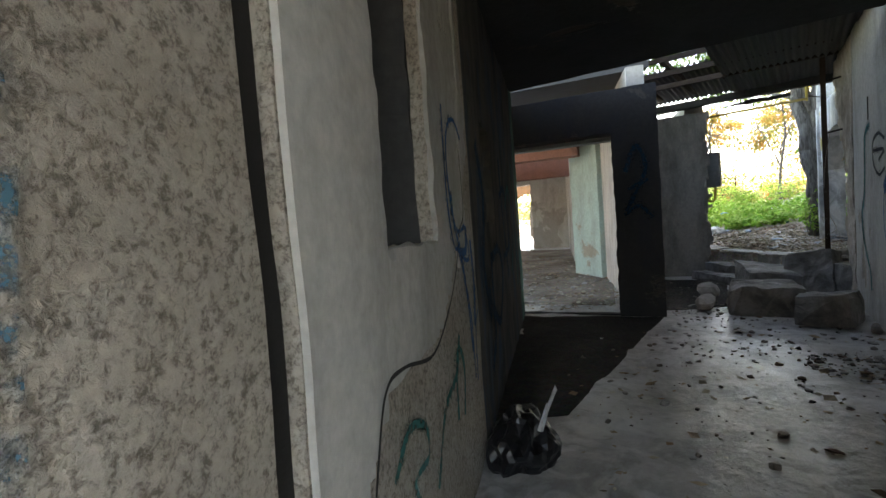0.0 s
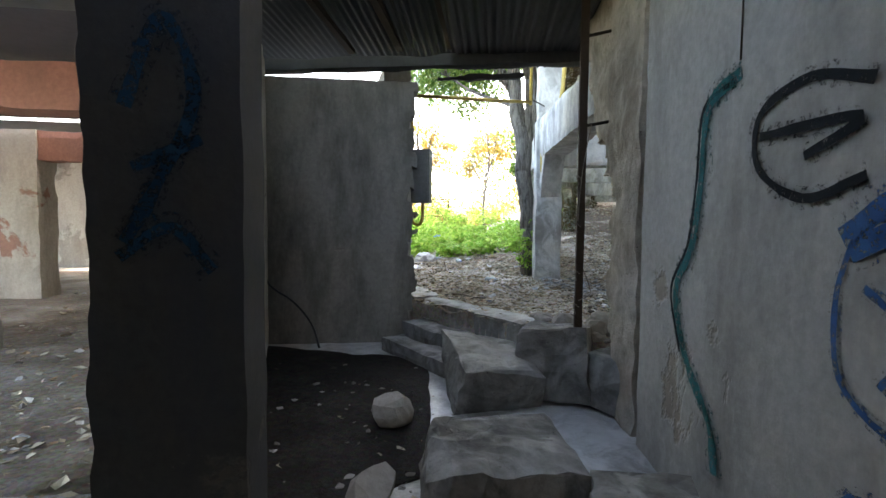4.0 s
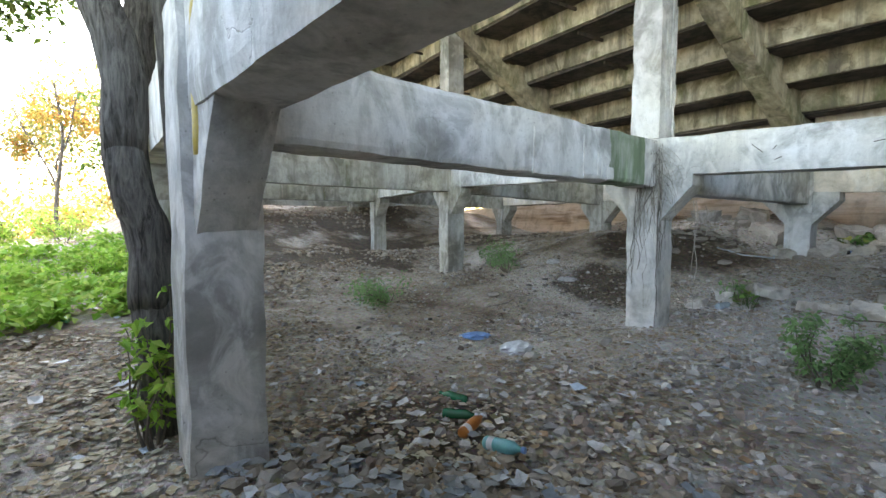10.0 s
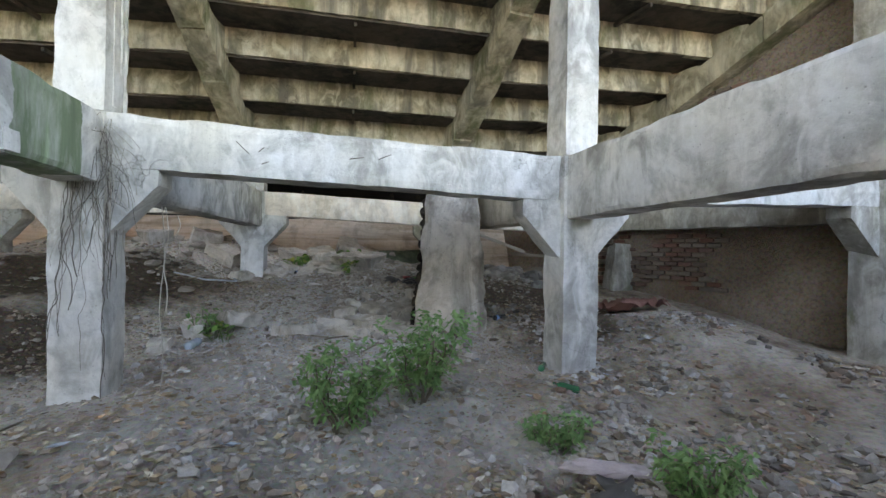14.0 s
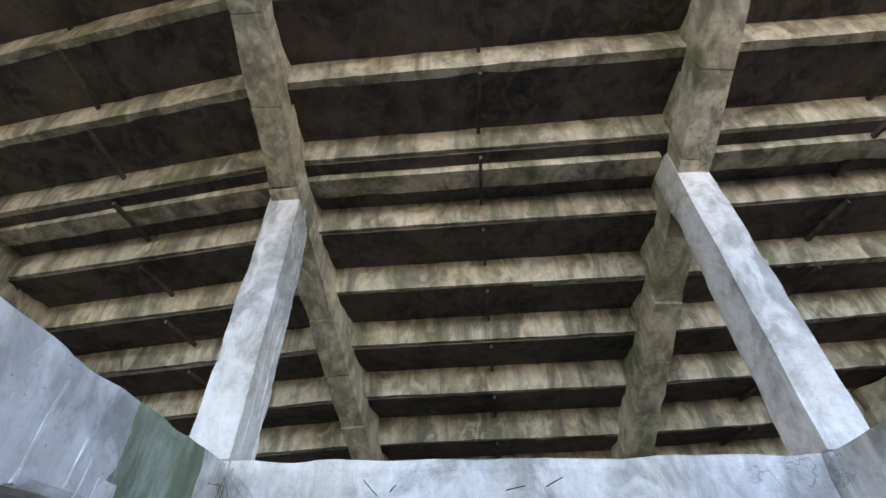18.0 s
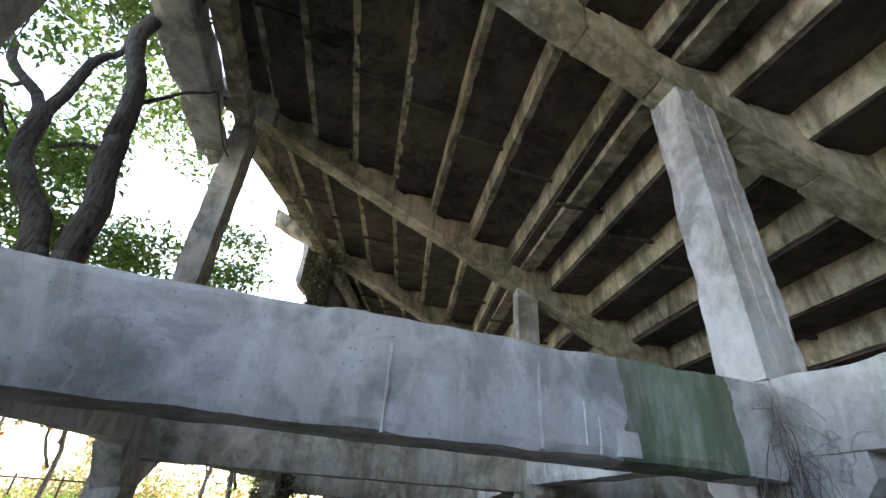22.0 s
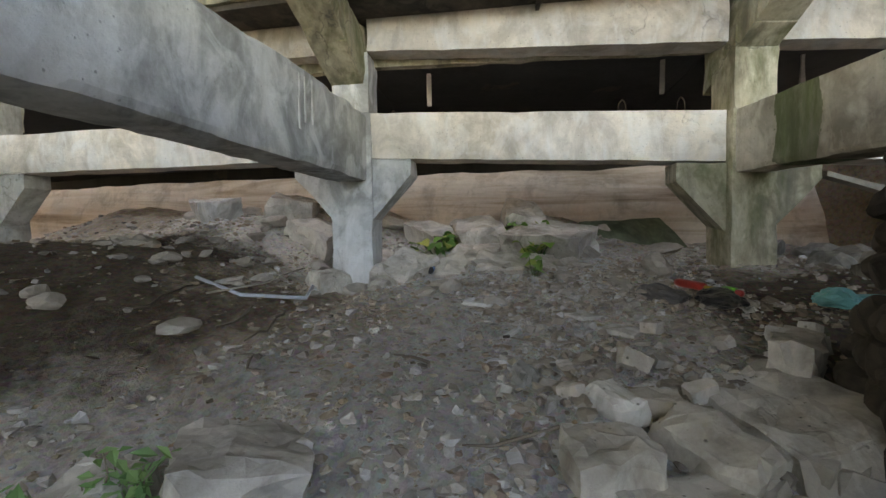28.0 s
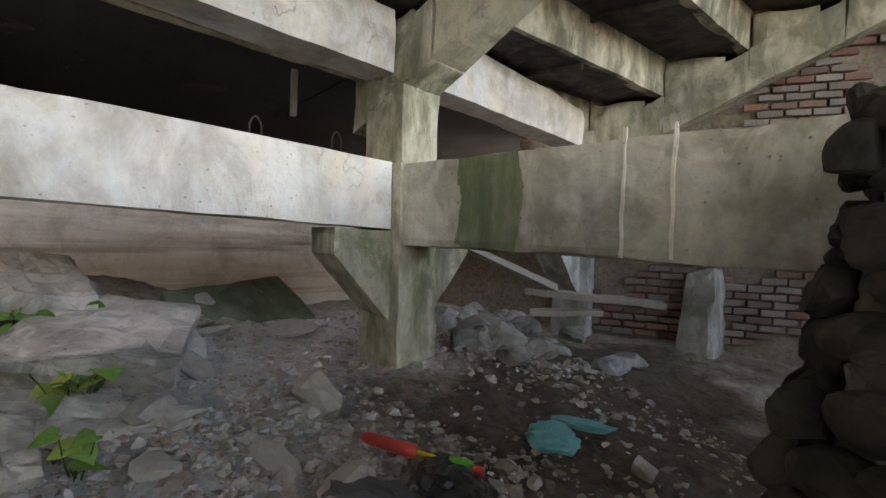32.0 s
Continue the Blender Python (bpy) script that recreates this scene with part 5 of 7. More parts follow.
# forked tree seen up beyond the beam
tree("dark forked tree with spreading limbs", (-0.2, 13.9, 0.55),
     [((0, 0, -0.1), (-0.1, 0.0, 2.4), 0.17, 0.15), ((-0.1, 0.0, 2.3), (0.0, 0.0, 3.55), 0.14, 0.13), ((0.0, 0, 3.5), (-0.15, 0.0, 4.9), 0.13, 0.118), ((-0.15, 0, 4.85), (-0.5, 0.05, 8.2), 0.118, 0.07), ((-0.12, 0, 2.35), (-0.28, 0.0, 3.5), 0.12, 0.11), ((-0.28, 0, 3.45), (-0.92, 0.0, 5.05), 0.11, 0.095), ((-0.92, 0, 5.0), (-1.75, 0.1, 6.1), 0.07, 0.035), ((-0.92, 0, 5.0), (-0.7, 0.1, 6.6), 0.075, 0.035),
      ((-0.15, 0, 4.75), (-0.6, -0.1, 4.6), 0.035, 0.025), ((-0.2, 0.0, 5.4), (0.3, 0.6, 6.5), 0.03, 0.012), ((-1.15, 0.0, 5.4), (-1.8, 0.3, 5.6), 0.03, 0.015)],
     [((-1.4, 0.9, 7.9), 1.3, 1500), ((-1.9, 1.8, 5.4), 1.2, 2000), ((-1.5, 3.2, 8.0), 1.6, 2200), ((-1.8, 4.2, 5.4), 1.6, 3000), ((-0.2, 6.1, 6.6), 1.5, 2600), ((-2.0, 3.0, 4.6), 1.5, 2600), ((-2.6, 2.6, 6.6), 1.5, 2400)], M["leaf"], 0.12, 11, 10)
spots = [(-6.2, 21.5, 5.0, 0), (-4.6, 25.0, 6.0, 1), (-8.4, 27.0, 6.5, 0), (-2.2, 33.0, 7.0, 1), (-6.0, 34.5, 7.0, 1), (1.8, 36.0, 7.5, 0), (-11.0, 33.0, 7.5, 0), (0.0, 24.5, 5.5, 0), (6.5, 38.0, 7.0, 0), (-13.5, 24.0, 6.5, 1)]
rng = np.random.default_rng(5)
for k, (x, y, h, autumn) in enumerate(spots):
    lean = rng.uniform(-0.5, 0.5, 2)
    tree("slender tree with thin yellow and red autumn leaves" if autumn else "slender green tree by the path", (x, y, 0.5),
         [((0, 0, -0.1), (*lean, h), 0.09, 0.04), ((lean[0] * 0.5, lean[1] * 0.5, h * 0.5), (lean[0] + 1.0, lean[1] - 0.4, h * 0.95), 0.045, 0.02), ((lean[0] * 0.4, lean[1] * 0.4, h * 0.4), (lean[0] - 1.1, lean[1] + 0.3, h * 0.85), 0.045, 0.02)],
         [((lean[0], lean[1], h * 0.85), 1.3, 800), ((lean[0] + 1.0, lean[1] - 0.3, h * 0.75), 1.0, 550), ((lean[0] - 1.0, lean[1], h * 0.6), 1.0, 550)],
         M["leaf_autumn"] if autumn else M["leaf"], 0.16, 20 + k, 30)


def bush(label, at, radius, height, n, leaf_size, mat, seed, group="", stems=9):
    rng = np.random.default_rng(seed)
    z = ground_z(at[0], at[1])
    ob = thing("bush", label, "bush", group=group, at=(at[0], at[1], z))
    ms, pts = [], []
    for k in range(stems):
        a = rng.uniform(0, 2 * math.pi)
        tip = Vector((math.cos(a) * radius * rng.uniform(0.3, 1), math.sin(a) * radius * rng.uniform(0.3, 1), height * rng.uniform(0.55, 1.0)))
        line, m = limb((math.cos(a) * 0.03, math.sin(a) * 0.03, -0.03), tip, 0.006 + height * 0.004, 0.002, seed + k * 3.3, 0.2, 5)
        ms.append(m)
        for p in line[2:]:
            pts.append(cloud(p, radius * 0.3, max(2, n // (stems * 4)), rng, 0.8))
    [part("stem", m, M["twig"], ob) for m in ms]
    part("foliage", leaves(np.concatenate(pts), leaf_size, seed), mat, ob)
    return ob


k = 40
for x, y, r, h in ((-2.2, 19.4, 0.7, 0.7), (-3.4, 20.6, 0.8, 0.6), (-1.4, 18.3, 0.6, 0.5), (-4.6, 22.4, 0.9, 0.9), (-2.8, 23.5, 0.9, 0.8), (-0.6, 20.8, 0.8, 0.7), (0.4, 19.0, 0.7, 0.5), (-1.6, 25.5, 1.1, 1.0),
                   (-4.8, 27.0, 1.2, 1.1), (0.8, 27.0, 1.1, 1.1), (-7.0, 25.0, 1.2, 1.3), (-0.3, 16.4, 0.5, 0.35), (-2.9, 17.6, 0.55, 0.35), (-3.8, 18.7, 0.6, 0.45), (1.2, 23.5, 0.9, 1.2), (-6.4, 23.2, 1.0, 1.6)):
    k += 1
    bush("bright green leafy bush on the littered ground", (x, y), r, h, 900, 0.12, M["leaf_bright"], k, "bushes along the path", 12)
for x, y, r, h, n, s in ((3.86, 9.93, 0.3, 0.55, 420, 0.08), (4.25, 9.38, 0.36, 0.66, 460, 0.085), (3.61, 8.58, 0.24, 0.2, 240, 0.07), (2.98, 8.07, 0.28, 0.26, 260, 0.075), (6.55, 11.65, 0.2, 0.3, 90, 0.09),
                         (5.2, 14.8, 0.45, 0.65, 260, 0.08), (2.75, 14.7, 0.6, 0.35, 300, 0.09), (6.0, 16.0, 0.4, 0.5, 220, 0.09)):
    k += 1
    bush("small green weed with soft leaves growing from the soil", (x, y), r, h, int(n * 2.2), s * 0.72, M["weed"], k, "weeds on the soil", 10)

bush("bright green leafy sprout growing up beside the tree stem", (-0.33, 11.95), 0.15, 0.95, 230, 0.085, M["leaf_bright"], 39, stems=8)


def broad_leaf(size, seed):
    """One lobed leaf blade, cupped and drooping at its tip, stalk end at the origin."""
    outline = [(0.0, 0.0), (0.22, -0.12), (0.5, 0.1), (0.42, 0.42), (0.3, 0.62), (0.0, 1.0), (-0.3, 0.62), (-0.42, 0.42), (-0.5, 0.1), (-0.22, -0.12)]
    rng = random.Random(seed)
    verts = [(0.0, 0.4 * size, 0.0)]
    for x, y in outline:
        k = rng.uniform(0.88, 1.1)
        verts.append((x * k * size, y * k * size, size * (0.28 * abs(x) - 0.22 * y * y)))
    faces = [[0, i, i % 10 + 1] for i in range(1, 11)]
    return verts, faces


def creeper(at, n, seed, size=0.11, reach=0.16):
    """A low trailing plant with broad yellow-green leaves, each on its own stalk."""
    rng = random.Random(seed)
    z = ground_z(*at)
    ob = thing("creeper", "trailing plant with broad green and yellow leaves", "plant", group="creepers on the rubble", at=(*at, z))
    for i in range(n):
        a, d = rng.uniform(0, 6.283), reach * math.sqrt(rng.random())
        tip = Vector((math.cos(a) * d * 0.7, math.sin(a) * d, rng.uniform(0.05, 0.2)))
        part("stalk", limb((tip.x * 0.2, tip.y * 0.2, -0.03), tip, 0.004, 0.0025, seed + i, 0.1, 4)[1], M["leaf_dark"], ob)
        verts, faces = broad_leaf(size * rng.uniform(0.7, 1.25), seed * 50 + i)
        leaf = part("leaf", from_lists("leaf", verts, faces, True), M["creeper"], ob)
        leaf.matrix_basis = Matrix.Translation(tip) @ pose(0, 0, 0, rng.uniform(-35, 10), rng.uniform(-35, 20), rng.uniform(0, 360))


for k, (x, y, n, reach) in enumerate(((10.1, 11.14, 16, 0.2), (10.25, 10.95, 12, 0.16), (10.56, 10.19, 13, 0.18), (10.5, 10.4, 7, 0.14), (9.85, 10.15, 14, 0.17), (9.28, 10.2, 4, 0.07), (10.15, 11.5, 6, 0.12), (6.42, 11.5, 8, 0.15), (6.3, 11.35, 5, 0.1))):
    creeper((x, y), n + n // 3, 70 + k, 0.125 if x > 9.5 else 0.10, reach)

rng = np.random.default_rng(21)
pts = []
while len(pts) < 420:
    x, y = rng.uniform(-4.5, 0.2), rng.uniform(15.6, 24)
    if x < -1.3 - 0.42 * (y - 9.3) or noise.noise(Vector((x * 0.7, y * 0.7, 1.0))) < -0.12:
        continue
    pts.append(cloud((x, y, ground_base(x, y) + 0.12), 0.24, 26, rng, 0.8))
tagged(link_mesh("ground_cover", leaves(np.concatenate(pts), 0.14, 22, aspect=0.8), M["leaf_bright"]), "bright green weeds covering the ground by the path", "weeds", "", "stuff")

# vegetation that closes the view
rng = np.random.default_rng(9)
pts = []
for a in np.linspace(-1.4, 1.3, 70):
    r = rng.uniform(34, 52)
    c = np.array([math.sin(a) * r - 3, 12 + math.cos(a) * r, rng.uniform(0.8, 3.2 if abs(a) > 0.25 else 2.0) + (5.0 * rng.random() if a > 0 else 0.0)])
    pts.append(cloud(c, rng.uniform(2.4, 3.8), 420, rng, 0.9))
tagged(link_mesh("far_woods", leaves(np.concatenate(pts), 0.5, 9), M["leaf_far"]), "hazy yellow-green woods far beyond the path", "woods", "", "stuff")

pts, dry = [], []
for k in range(70):
    x = rng.uniform(-9, 9)
    y = 34 + 0.3 * abs(x) + rng.uniform(-1.5, 5)
    (dry if k % 3 == 0 else pts).append(cloud((x, y, rng.uniform(0.8, 7.5)), rng.uniform(1.0, 1.8), 330, rng, 0.9))
tagged(link_mesh("thicket", leaves(np.concatenate(pts), 0.24, 19), M["leaf_far"]), "dense green thicket beyond the stand", "thicket", "", "stuff")
tagged(link_mesh("thicket", leaves(np.concatenate(dry), 0.24, 20), M["leaf_autumn"]), "dense thicket with dry red and yellow leaves", "thicket", "", "stuff")
# ivy over the far fence and the outer columns
pts = []
for x in np.arange(-12, -3.0, 0.35):
    pts.append(cloud((x, 26.5 + 0.4 * math.sin(x), rng.uniform(0.8, 2.2)), 0.7, 110, rng, 1.1))
ob = thing("ivy_fence", "fence overgrown with ivy and vines beside the path", "fence", at=(-7.5, 26.5, 0.5))
part("foliage", leaves(np.concatenate(pts) - np.array((-7.5, 26.5, 0.5)), 0.14, 4), M["leaf"], ob)
for x in np.arange(-12, -3.0, 1.2):
    part("post", tube([(x + 7.5, 0, -0.4), (x + 7.5, 0, 2.3)], 0.03, 6), M["iron"], ob)
for z in (0.6, 1.4, 2.2):
    part("rail", tube([(-4.5, 0, z), (4.5, 0, z)], 0.02, 6), M["iron"], ob)
pts = []
for row in (3, 4, 5, 6):
    c = Vector(NODES[row]["A"])
    for z in np.arange(1.0, 8.4, 0.2):
        pts.append(cloud((c.x - 0.05, c.y - 0.05, z), 0.42 + 0.1 * math.sin(z * 2 + row), 300, rng, 1.0))
tagged(link_mesh("hanging_ivy", leaves(np.concatenate(pts), 0.13, 14), M["ivy_brown"]), "ivy and dry vines hanging on the outer columns", "ivy", "", "stuff")

# ---- loose things on the ground ----
def rock_mesh(size, seed, cuts=5, detail=2):
    """A broken stone: a lump with flat faces cut off."""
    rng = random.Random(seed)
    bm = bmesh.new()
    bmesh.ops.create_icosphere(bm, subdivisions=detail, radius=0.5)
    planes = [(Vector((rng.gauss(0, 1), rng.gauss(0, 1), rng.gauss(0, 1))).normalized(), rng.uniform(0.24, 0.4)) for _ in range(cuts)]
    for v in bm.verts:
        p = v.co + 0.1 * noise.noise_vector(v.co * 2 + Vector((seed, 0, 0)))
        for n, d in planes:
            over = p.dot(n) - d
            if over > 0:
                p -= n * over
        p += 0.015 * noise.noise_vector(p * 9 + Vector((seed, 3, 0)))
        v.co = Vector((p.x * size[0], p.y * size[1], p.z * size[2]))
    return bm


def chunk_mesh(lx, ly, lz, seed, amp=0.02):
    """A broken slab of concrete with a ragged outline."""
    rng = random.Random(seed)
    j = lambda s: rng.uniform(-0.16, 0.16) * s
    base = [(-lx / 2 + j(lx), -ly / 2 + j(ly), 0), (lx / 2 + j(lx), -ly / 2 + j(ly), 0), (lx / 2 + j(lx), ly / 2 + j(ly), 0), (-lx / 2 + j(lx), ly / 2 + j(ly), 0)]
    top = [(x * rng.uniform(0.8, 0.97), y * rng.uniform(0.8, 0.97), lz * rng.uniform(0.85, 1.1)) for x, y, z in base]
    return hexa(base, top, step=max(0.035, min(lx, ly) / 9), amp=amp, chip=amp * 1.3, seed=seed, freq=6)


def broken_block(lx, ly, lz, seed, rough=0.012, cut=0.2):
    """An angular lump of broken concrete on a flat foot: the hull of a box with its corners knocked off."""
    rng = random.Random(seed)
    bm = bmesh.new()
    for sx in (-1, 1):
        for sy in (-1, 1):
            for z in (0, 1):
                for _ in range(3 if z else 2):
                    k = [1 - cut * rng.random() ** 1.3 for _ in range(3)]
                    bm.verts.new((sx * k[0] * lx / 2, sy * k[1] * ly / 2, (k[2] if z else 0.12 * rng.random()) * lz))
    hull = bmesh.ops.convex_hull(bm, input=bm.verts[:])
    bmesh.ops.delete(bm, geom=[g for g in set(hull["geom_interior"] + hull["geom_unused"]) if isinstance(g, bmesh.types.BMVert)], context="VERTS")
    for _ in range(3):
        long = [e for e in bm.edges if e.calc_length() > 0.05 + 0.08 * max(lx, ly)]
        if long:
            bmesh.ops.subdivide_edges(bm, edges=long, cuts=1)
            bmesh.ops.triangulate(bm, faces=[f for f in bm.faces if len(f.verts) > 4])
    o = Vector((seed * 1.7, seed * 0.9, 0))
    for v in bm.verts:
        v.co += (noise.noise_vector(v.co * 5 + o) * 1.0 + noise.noise_vector(v.co * 13 + o) * 0.7 + noise.noise_vector(v.co * 29 + o) * 0.35) * rough
    return bm


def on_ground(x, y, lift=0.0):
    return (x, y, ground_z(x, y) + lift)


# fallen blocks in the passage
for n, (x, y, z, lx, ly, lz, turn, tilt) in enumerate(((-0.62, 6.27, FLOOR, 0.72, 0.66, 0.36, 12, 2), (-0.03, 5.88, FLOOR, 0.44, 0.72, 0.33, -10, -4), (-0.74, 7.80, FLOOR, 0.68, 0.98, 0.37, 14, 5), (-0.20, 7.84, FLOOR, 0.60, 0.66, 0.56, -16, -7), (0.22, 7.55, FLOOR, 0.40, 0.45, 0.42, 40, 6))):
    ob = solo("concrete_block", broken_block(lx, ly, lz, 30 + n, 0.02, 0.36), M["block"], "broken grey concrete block on the passage floor", "block", group="fallen concrete blocks")
    ob.matrix_world = pose(x, y, z - 0.02, tilt, tilt * 0.5, turn)
for n, (x, y, s) in enumerate(((-1.33, 7.05, 0.26), (-1.18, 6.2, 0.26), (0.28, 5.55, 0.12), (0.1, 8.02, 0.2), (0.32, 7.2, 0.18), (0.32, 8.0, 0.26), (-0.1, 8.3, 0.2), (0.24, 8.25, 0.24), (0.45, 7.75, 0.3))):
    floor = FLOOR if y < 7.9 else max(0.5, ground_z(x, y))
    solo("rubble_stone", rock_mesh((s * 1.2, s, s * 0.9), 50 + n), M["rubble"], "rough grey rubble stone", "stone", group="rubble stones", at=(x, y, floor + s * 0.36), turn=n * 57)

spill = random.Random(93)
for n in range(34):
    x, y = spill.uniform(-0.3, 0.75), spill.uniform(8.0, 8.75)
    s = spill.uniform(0.07, 0.2)
    solo("rubble_stone", rock_mesh((s * 1.4, s, s * 0.7), 900 + n, 5), M["rubble"], "broken rough stone below the way out", "stone", group="rubble stones", at=(x, y, max(0.4, ground_z(x, y)) + s * 0.15), turn=n * 49)

# slabs and stones under the stand: x, y, length, width, height, turn, lift
for n, (x, y, lx, ly, lz, turn, lift) in enumerate(((7.85, 9.0, 0.22, 0.17, 0.13, 20, -0.05), 
                                                    (7.2, 10.0, 0.2, 0.15, 0.12, 30, -0.05), (9.75, 11.35, 0.7, 0.22, 0.1, 25, 0.0), (9.35, 11.3, 0.5, 0.42, 0.2, -30, -0.03), (10.6, 10.75, 0.8, 0.5, 0.3, 15, -0.08),
                                                    (10.3, 10.0, 0.95, 0.7, 0.28, -20, -0.1), (10.75, 11.3, 0.7, 0.35, 0.3, 40, -0.1), (10.9, 10.3, 0.6, 0.4, 0.35, 5, -0.1), (10.4, 12.6, 0.6, 0.4, 0.3, 70, -0.1), (10.8, 13.1, 0.7, 0.5, 0.35, 20, -0.1),
                                                    (10.5, 13.9, 0.5, 0.45, 0.3, 50, -0.1), (9.0, 11.9, 0.4, 0.3, 0.18, 33, -0.03), (10.3, 11.9, 0.5, 0.3, 0.22, 80, -0.03))):
    if x > 9:
        ob = solo("concrete_slab", broken_block(lx * 1.15, ly * 1.15, lz, 90 + n, 0.03, 0.35), M["slab_dirty"], "broken concrete lump half sunk in the slope", "slab", group="broken slabs under the stand")
        ob.matrix_world = pose(x, y, ground_z(x, y) - lz * 0.25, 10 * math.sin(n * 3), -14 + 8 * math.cos(n * 5), turn)
        continue
    solo("concrete_slab", chunk_mesh(lx, ly, lz, 90 + n, 0.028), M["slab"], "broken grey concrete slab half sunk in the soil", "slab", group="broken slabs under the stand", at=on_ground(x, y, lift), turn=turn)
# flat plates of broken paving on the slope: x, y, length, width, turn
for n, (x, y, lx, ly, turn) in enumerate(((10.2, 10.55, 0.75, 0.6, 15), (9.85, 10.75, 0.62, 0.5, -25), (10.35, 11.05, 0.7, 0.5, 40), (9.75, 10.2, 0.6, 0.45, 60), (9.5, 10.5, 0.5, 0.42, 5), (10.45, 9.75, 0.7, 0.5, -15), (9.45, 10.95, 0.45, 0.4, 75))):
    ob = solo("concrete_slab", broken_block(lx, ly, 0.14, 760 + n, 0.025, 0.4), M["slab_dirty"], "flat plate of broken paving sunk in the slope", "slab", group="broken slabs under the stand")
    ob.matrix_world = pose(x, y, ground_z(x, y) - 0.07, 3 * math.sin(n * 2), -16, turn * 0.2)
# broken slabs heaped beside the way: x, y, length, width, height, turn, tilt, lift
for n, (x, y, lx, ly, lz, turn, tilt, lift) in enumerate(((7.35, 9.32, 0.8, 0.6, 0.2, 20, -6, -0.06), (7.75, 9.05, 0.6, 0.2, 0.16, -35, 3, -0.04), (7.02, 9.72, 0.42, 0.26, 0.2, 40, -14, -0.04), (6.75, 9.35, 0.6, 0.5, 0.16, -10, 5, -0.08), (6.6, 9.8, 0.6, 0.42, 0.17, 24, -5, -0.08),
                                                          (6.9, 10.1, 0.36, 0.3, 0.18, 10, 8, -0.07), (6.3, 9.4, 0.55, 0.5, 0.16, -18, 4, -0.08), (5.95, 9.0, 0.5, 0.4, 0.15, 32, -5, -0.07), (7.3, 9.85, 0.3, 0.2, 0.12, 70, 12, -0.04), (6.2, 9.95, 0.45, 0.35, 0.13, 50, 4, -0.07), (6.62, 11.75, 0.4, 0.3, 0.22, 5, -8, -0.05), (6.85, 11.4, 0.72, 0.46, 0.18, 35, 9, -0.05), (6.1, 11.95, 0.34, 0.24, 0.14, 15, -5, -0.04),
                                                          (6.35, 10.62, 0.5, 0.22, 0.16, 75, 3, -0.07), (6.42, 10.2, 0.42, 0.22, 0.15, 80, -4, -0.07))):
    ob = solo("concrete_slab", broken_block(lx, ly, lz, 700 + n, 0.03, 0.42), M["slab_dirty"], "rough piece of a broken concrete slab, dusty grey", "slab", group="broken slabs under the stand")
    ob.matrix_world = pose(x, y, ground_z(x, y) + lift, tilt, tilt * 0.7, turn)
crumb = random.Random(61)
for n in range(60):
    x, y = crumb.gauss(7.1, 0.45), crumb.gauss(9.45, 0.4)
    s = crumb.uniform(0.04, 0.13)
    ob = solo("rubble_stone", broken_block(s * 1.4, s, s * 0.8, 800 + n, 0.006, 0.45), M["slab_dirty"], "small angular lump of broken concrete", "stone", group="rubble stones")
    ob.matrix_world = pose(x, y, ground_z(x, y) + crumb.uniform(-0.01, 0.03), crumb.uniform(-25, 25), crumb.uniform(-25, 25), n * 61)
rng = random.Random(4)
for n in range(95):
    x, y = rng.uniform(2.5, 10.8), rng.uniform(8.2, 15.5)
    if n % 2:
        x, y = rng.uniform(6.0, 10.8), rng.uniform(8.4, 13.5)
    s = rng.choice((0.07, 0.09, 0.11, 0.14, 0.18))
    solo("rubble_stone", rock_mesh((s * rng.uniform(0.9, 1.6), s, s * rng.uniform(0.5, 0.8)), 200 + n, 6, 2 if s > 0.1 else 1), M["rubble"], "rough grey rubble stone", "stone", group="rubble stones", at=on_ground(x, y, s * 0.12), turn=n * 71)
solo("rubble_stone", rock_mesh((0.34, 0.26, 0.24), 411), M["rubble"], "pale angular stone beside a column", "stone", group="rubble stones", at=on_ground(9.35, 9.19, 0.06), turn=20)

# leaning slabs and planks by the far wall
ob = solo("leaning_slab", hexa([(0, 0, 0), (1.3, 0, 0), (1.3, 0.07, 0), (0, 0.07, 0)], [(0.1, 0, 0.75), (1.2, 0, 0.8), (1.2, 0.07, 0.8), (0.1, 0.07, 0.75)], step=0.1, amp=0.008), M["concrete_green"], "mossy concrete slab leaning on the slope", "slab")
ob.matrix_world = pose(10.35, 9.5, 1.45, -52, 0, -70)
for p, q, z0, z1 in (((9.76, 7.75), (9.58, 6.8), 2.26, 1.90), ((9.75, 6.95), (8.75, 6.35), 1.86, 1.80), ((10.1, 6.4), (9.5, 6.0), 1.55, 1.6)):
    solo("plank", bar(p, q, 0.16, z0, z0 + 0.06, z1, z1 + 0.06, step=0.12, amp=0.006, chip=0.008), M["plank"], "grey weathered plank thrown on the rubble", "plank", group="planks")
heap = random.Random(51)
for n in range(26):
    x, y = heap.uniform(9.0, 10.9), heap.uniform(5.9, 7.7)
    s = heap.uniform(0.18, 0.42)
    solo("rubble_stone", rock_mesh((s * 1.3, s, s * 0.7), 500 + n, 7), M["block"], "dark rubble stone in a heap by the brick wall", "stone", group="rubble stones", at=on_ground(x, y, s * 0.1), turn=n * 67)
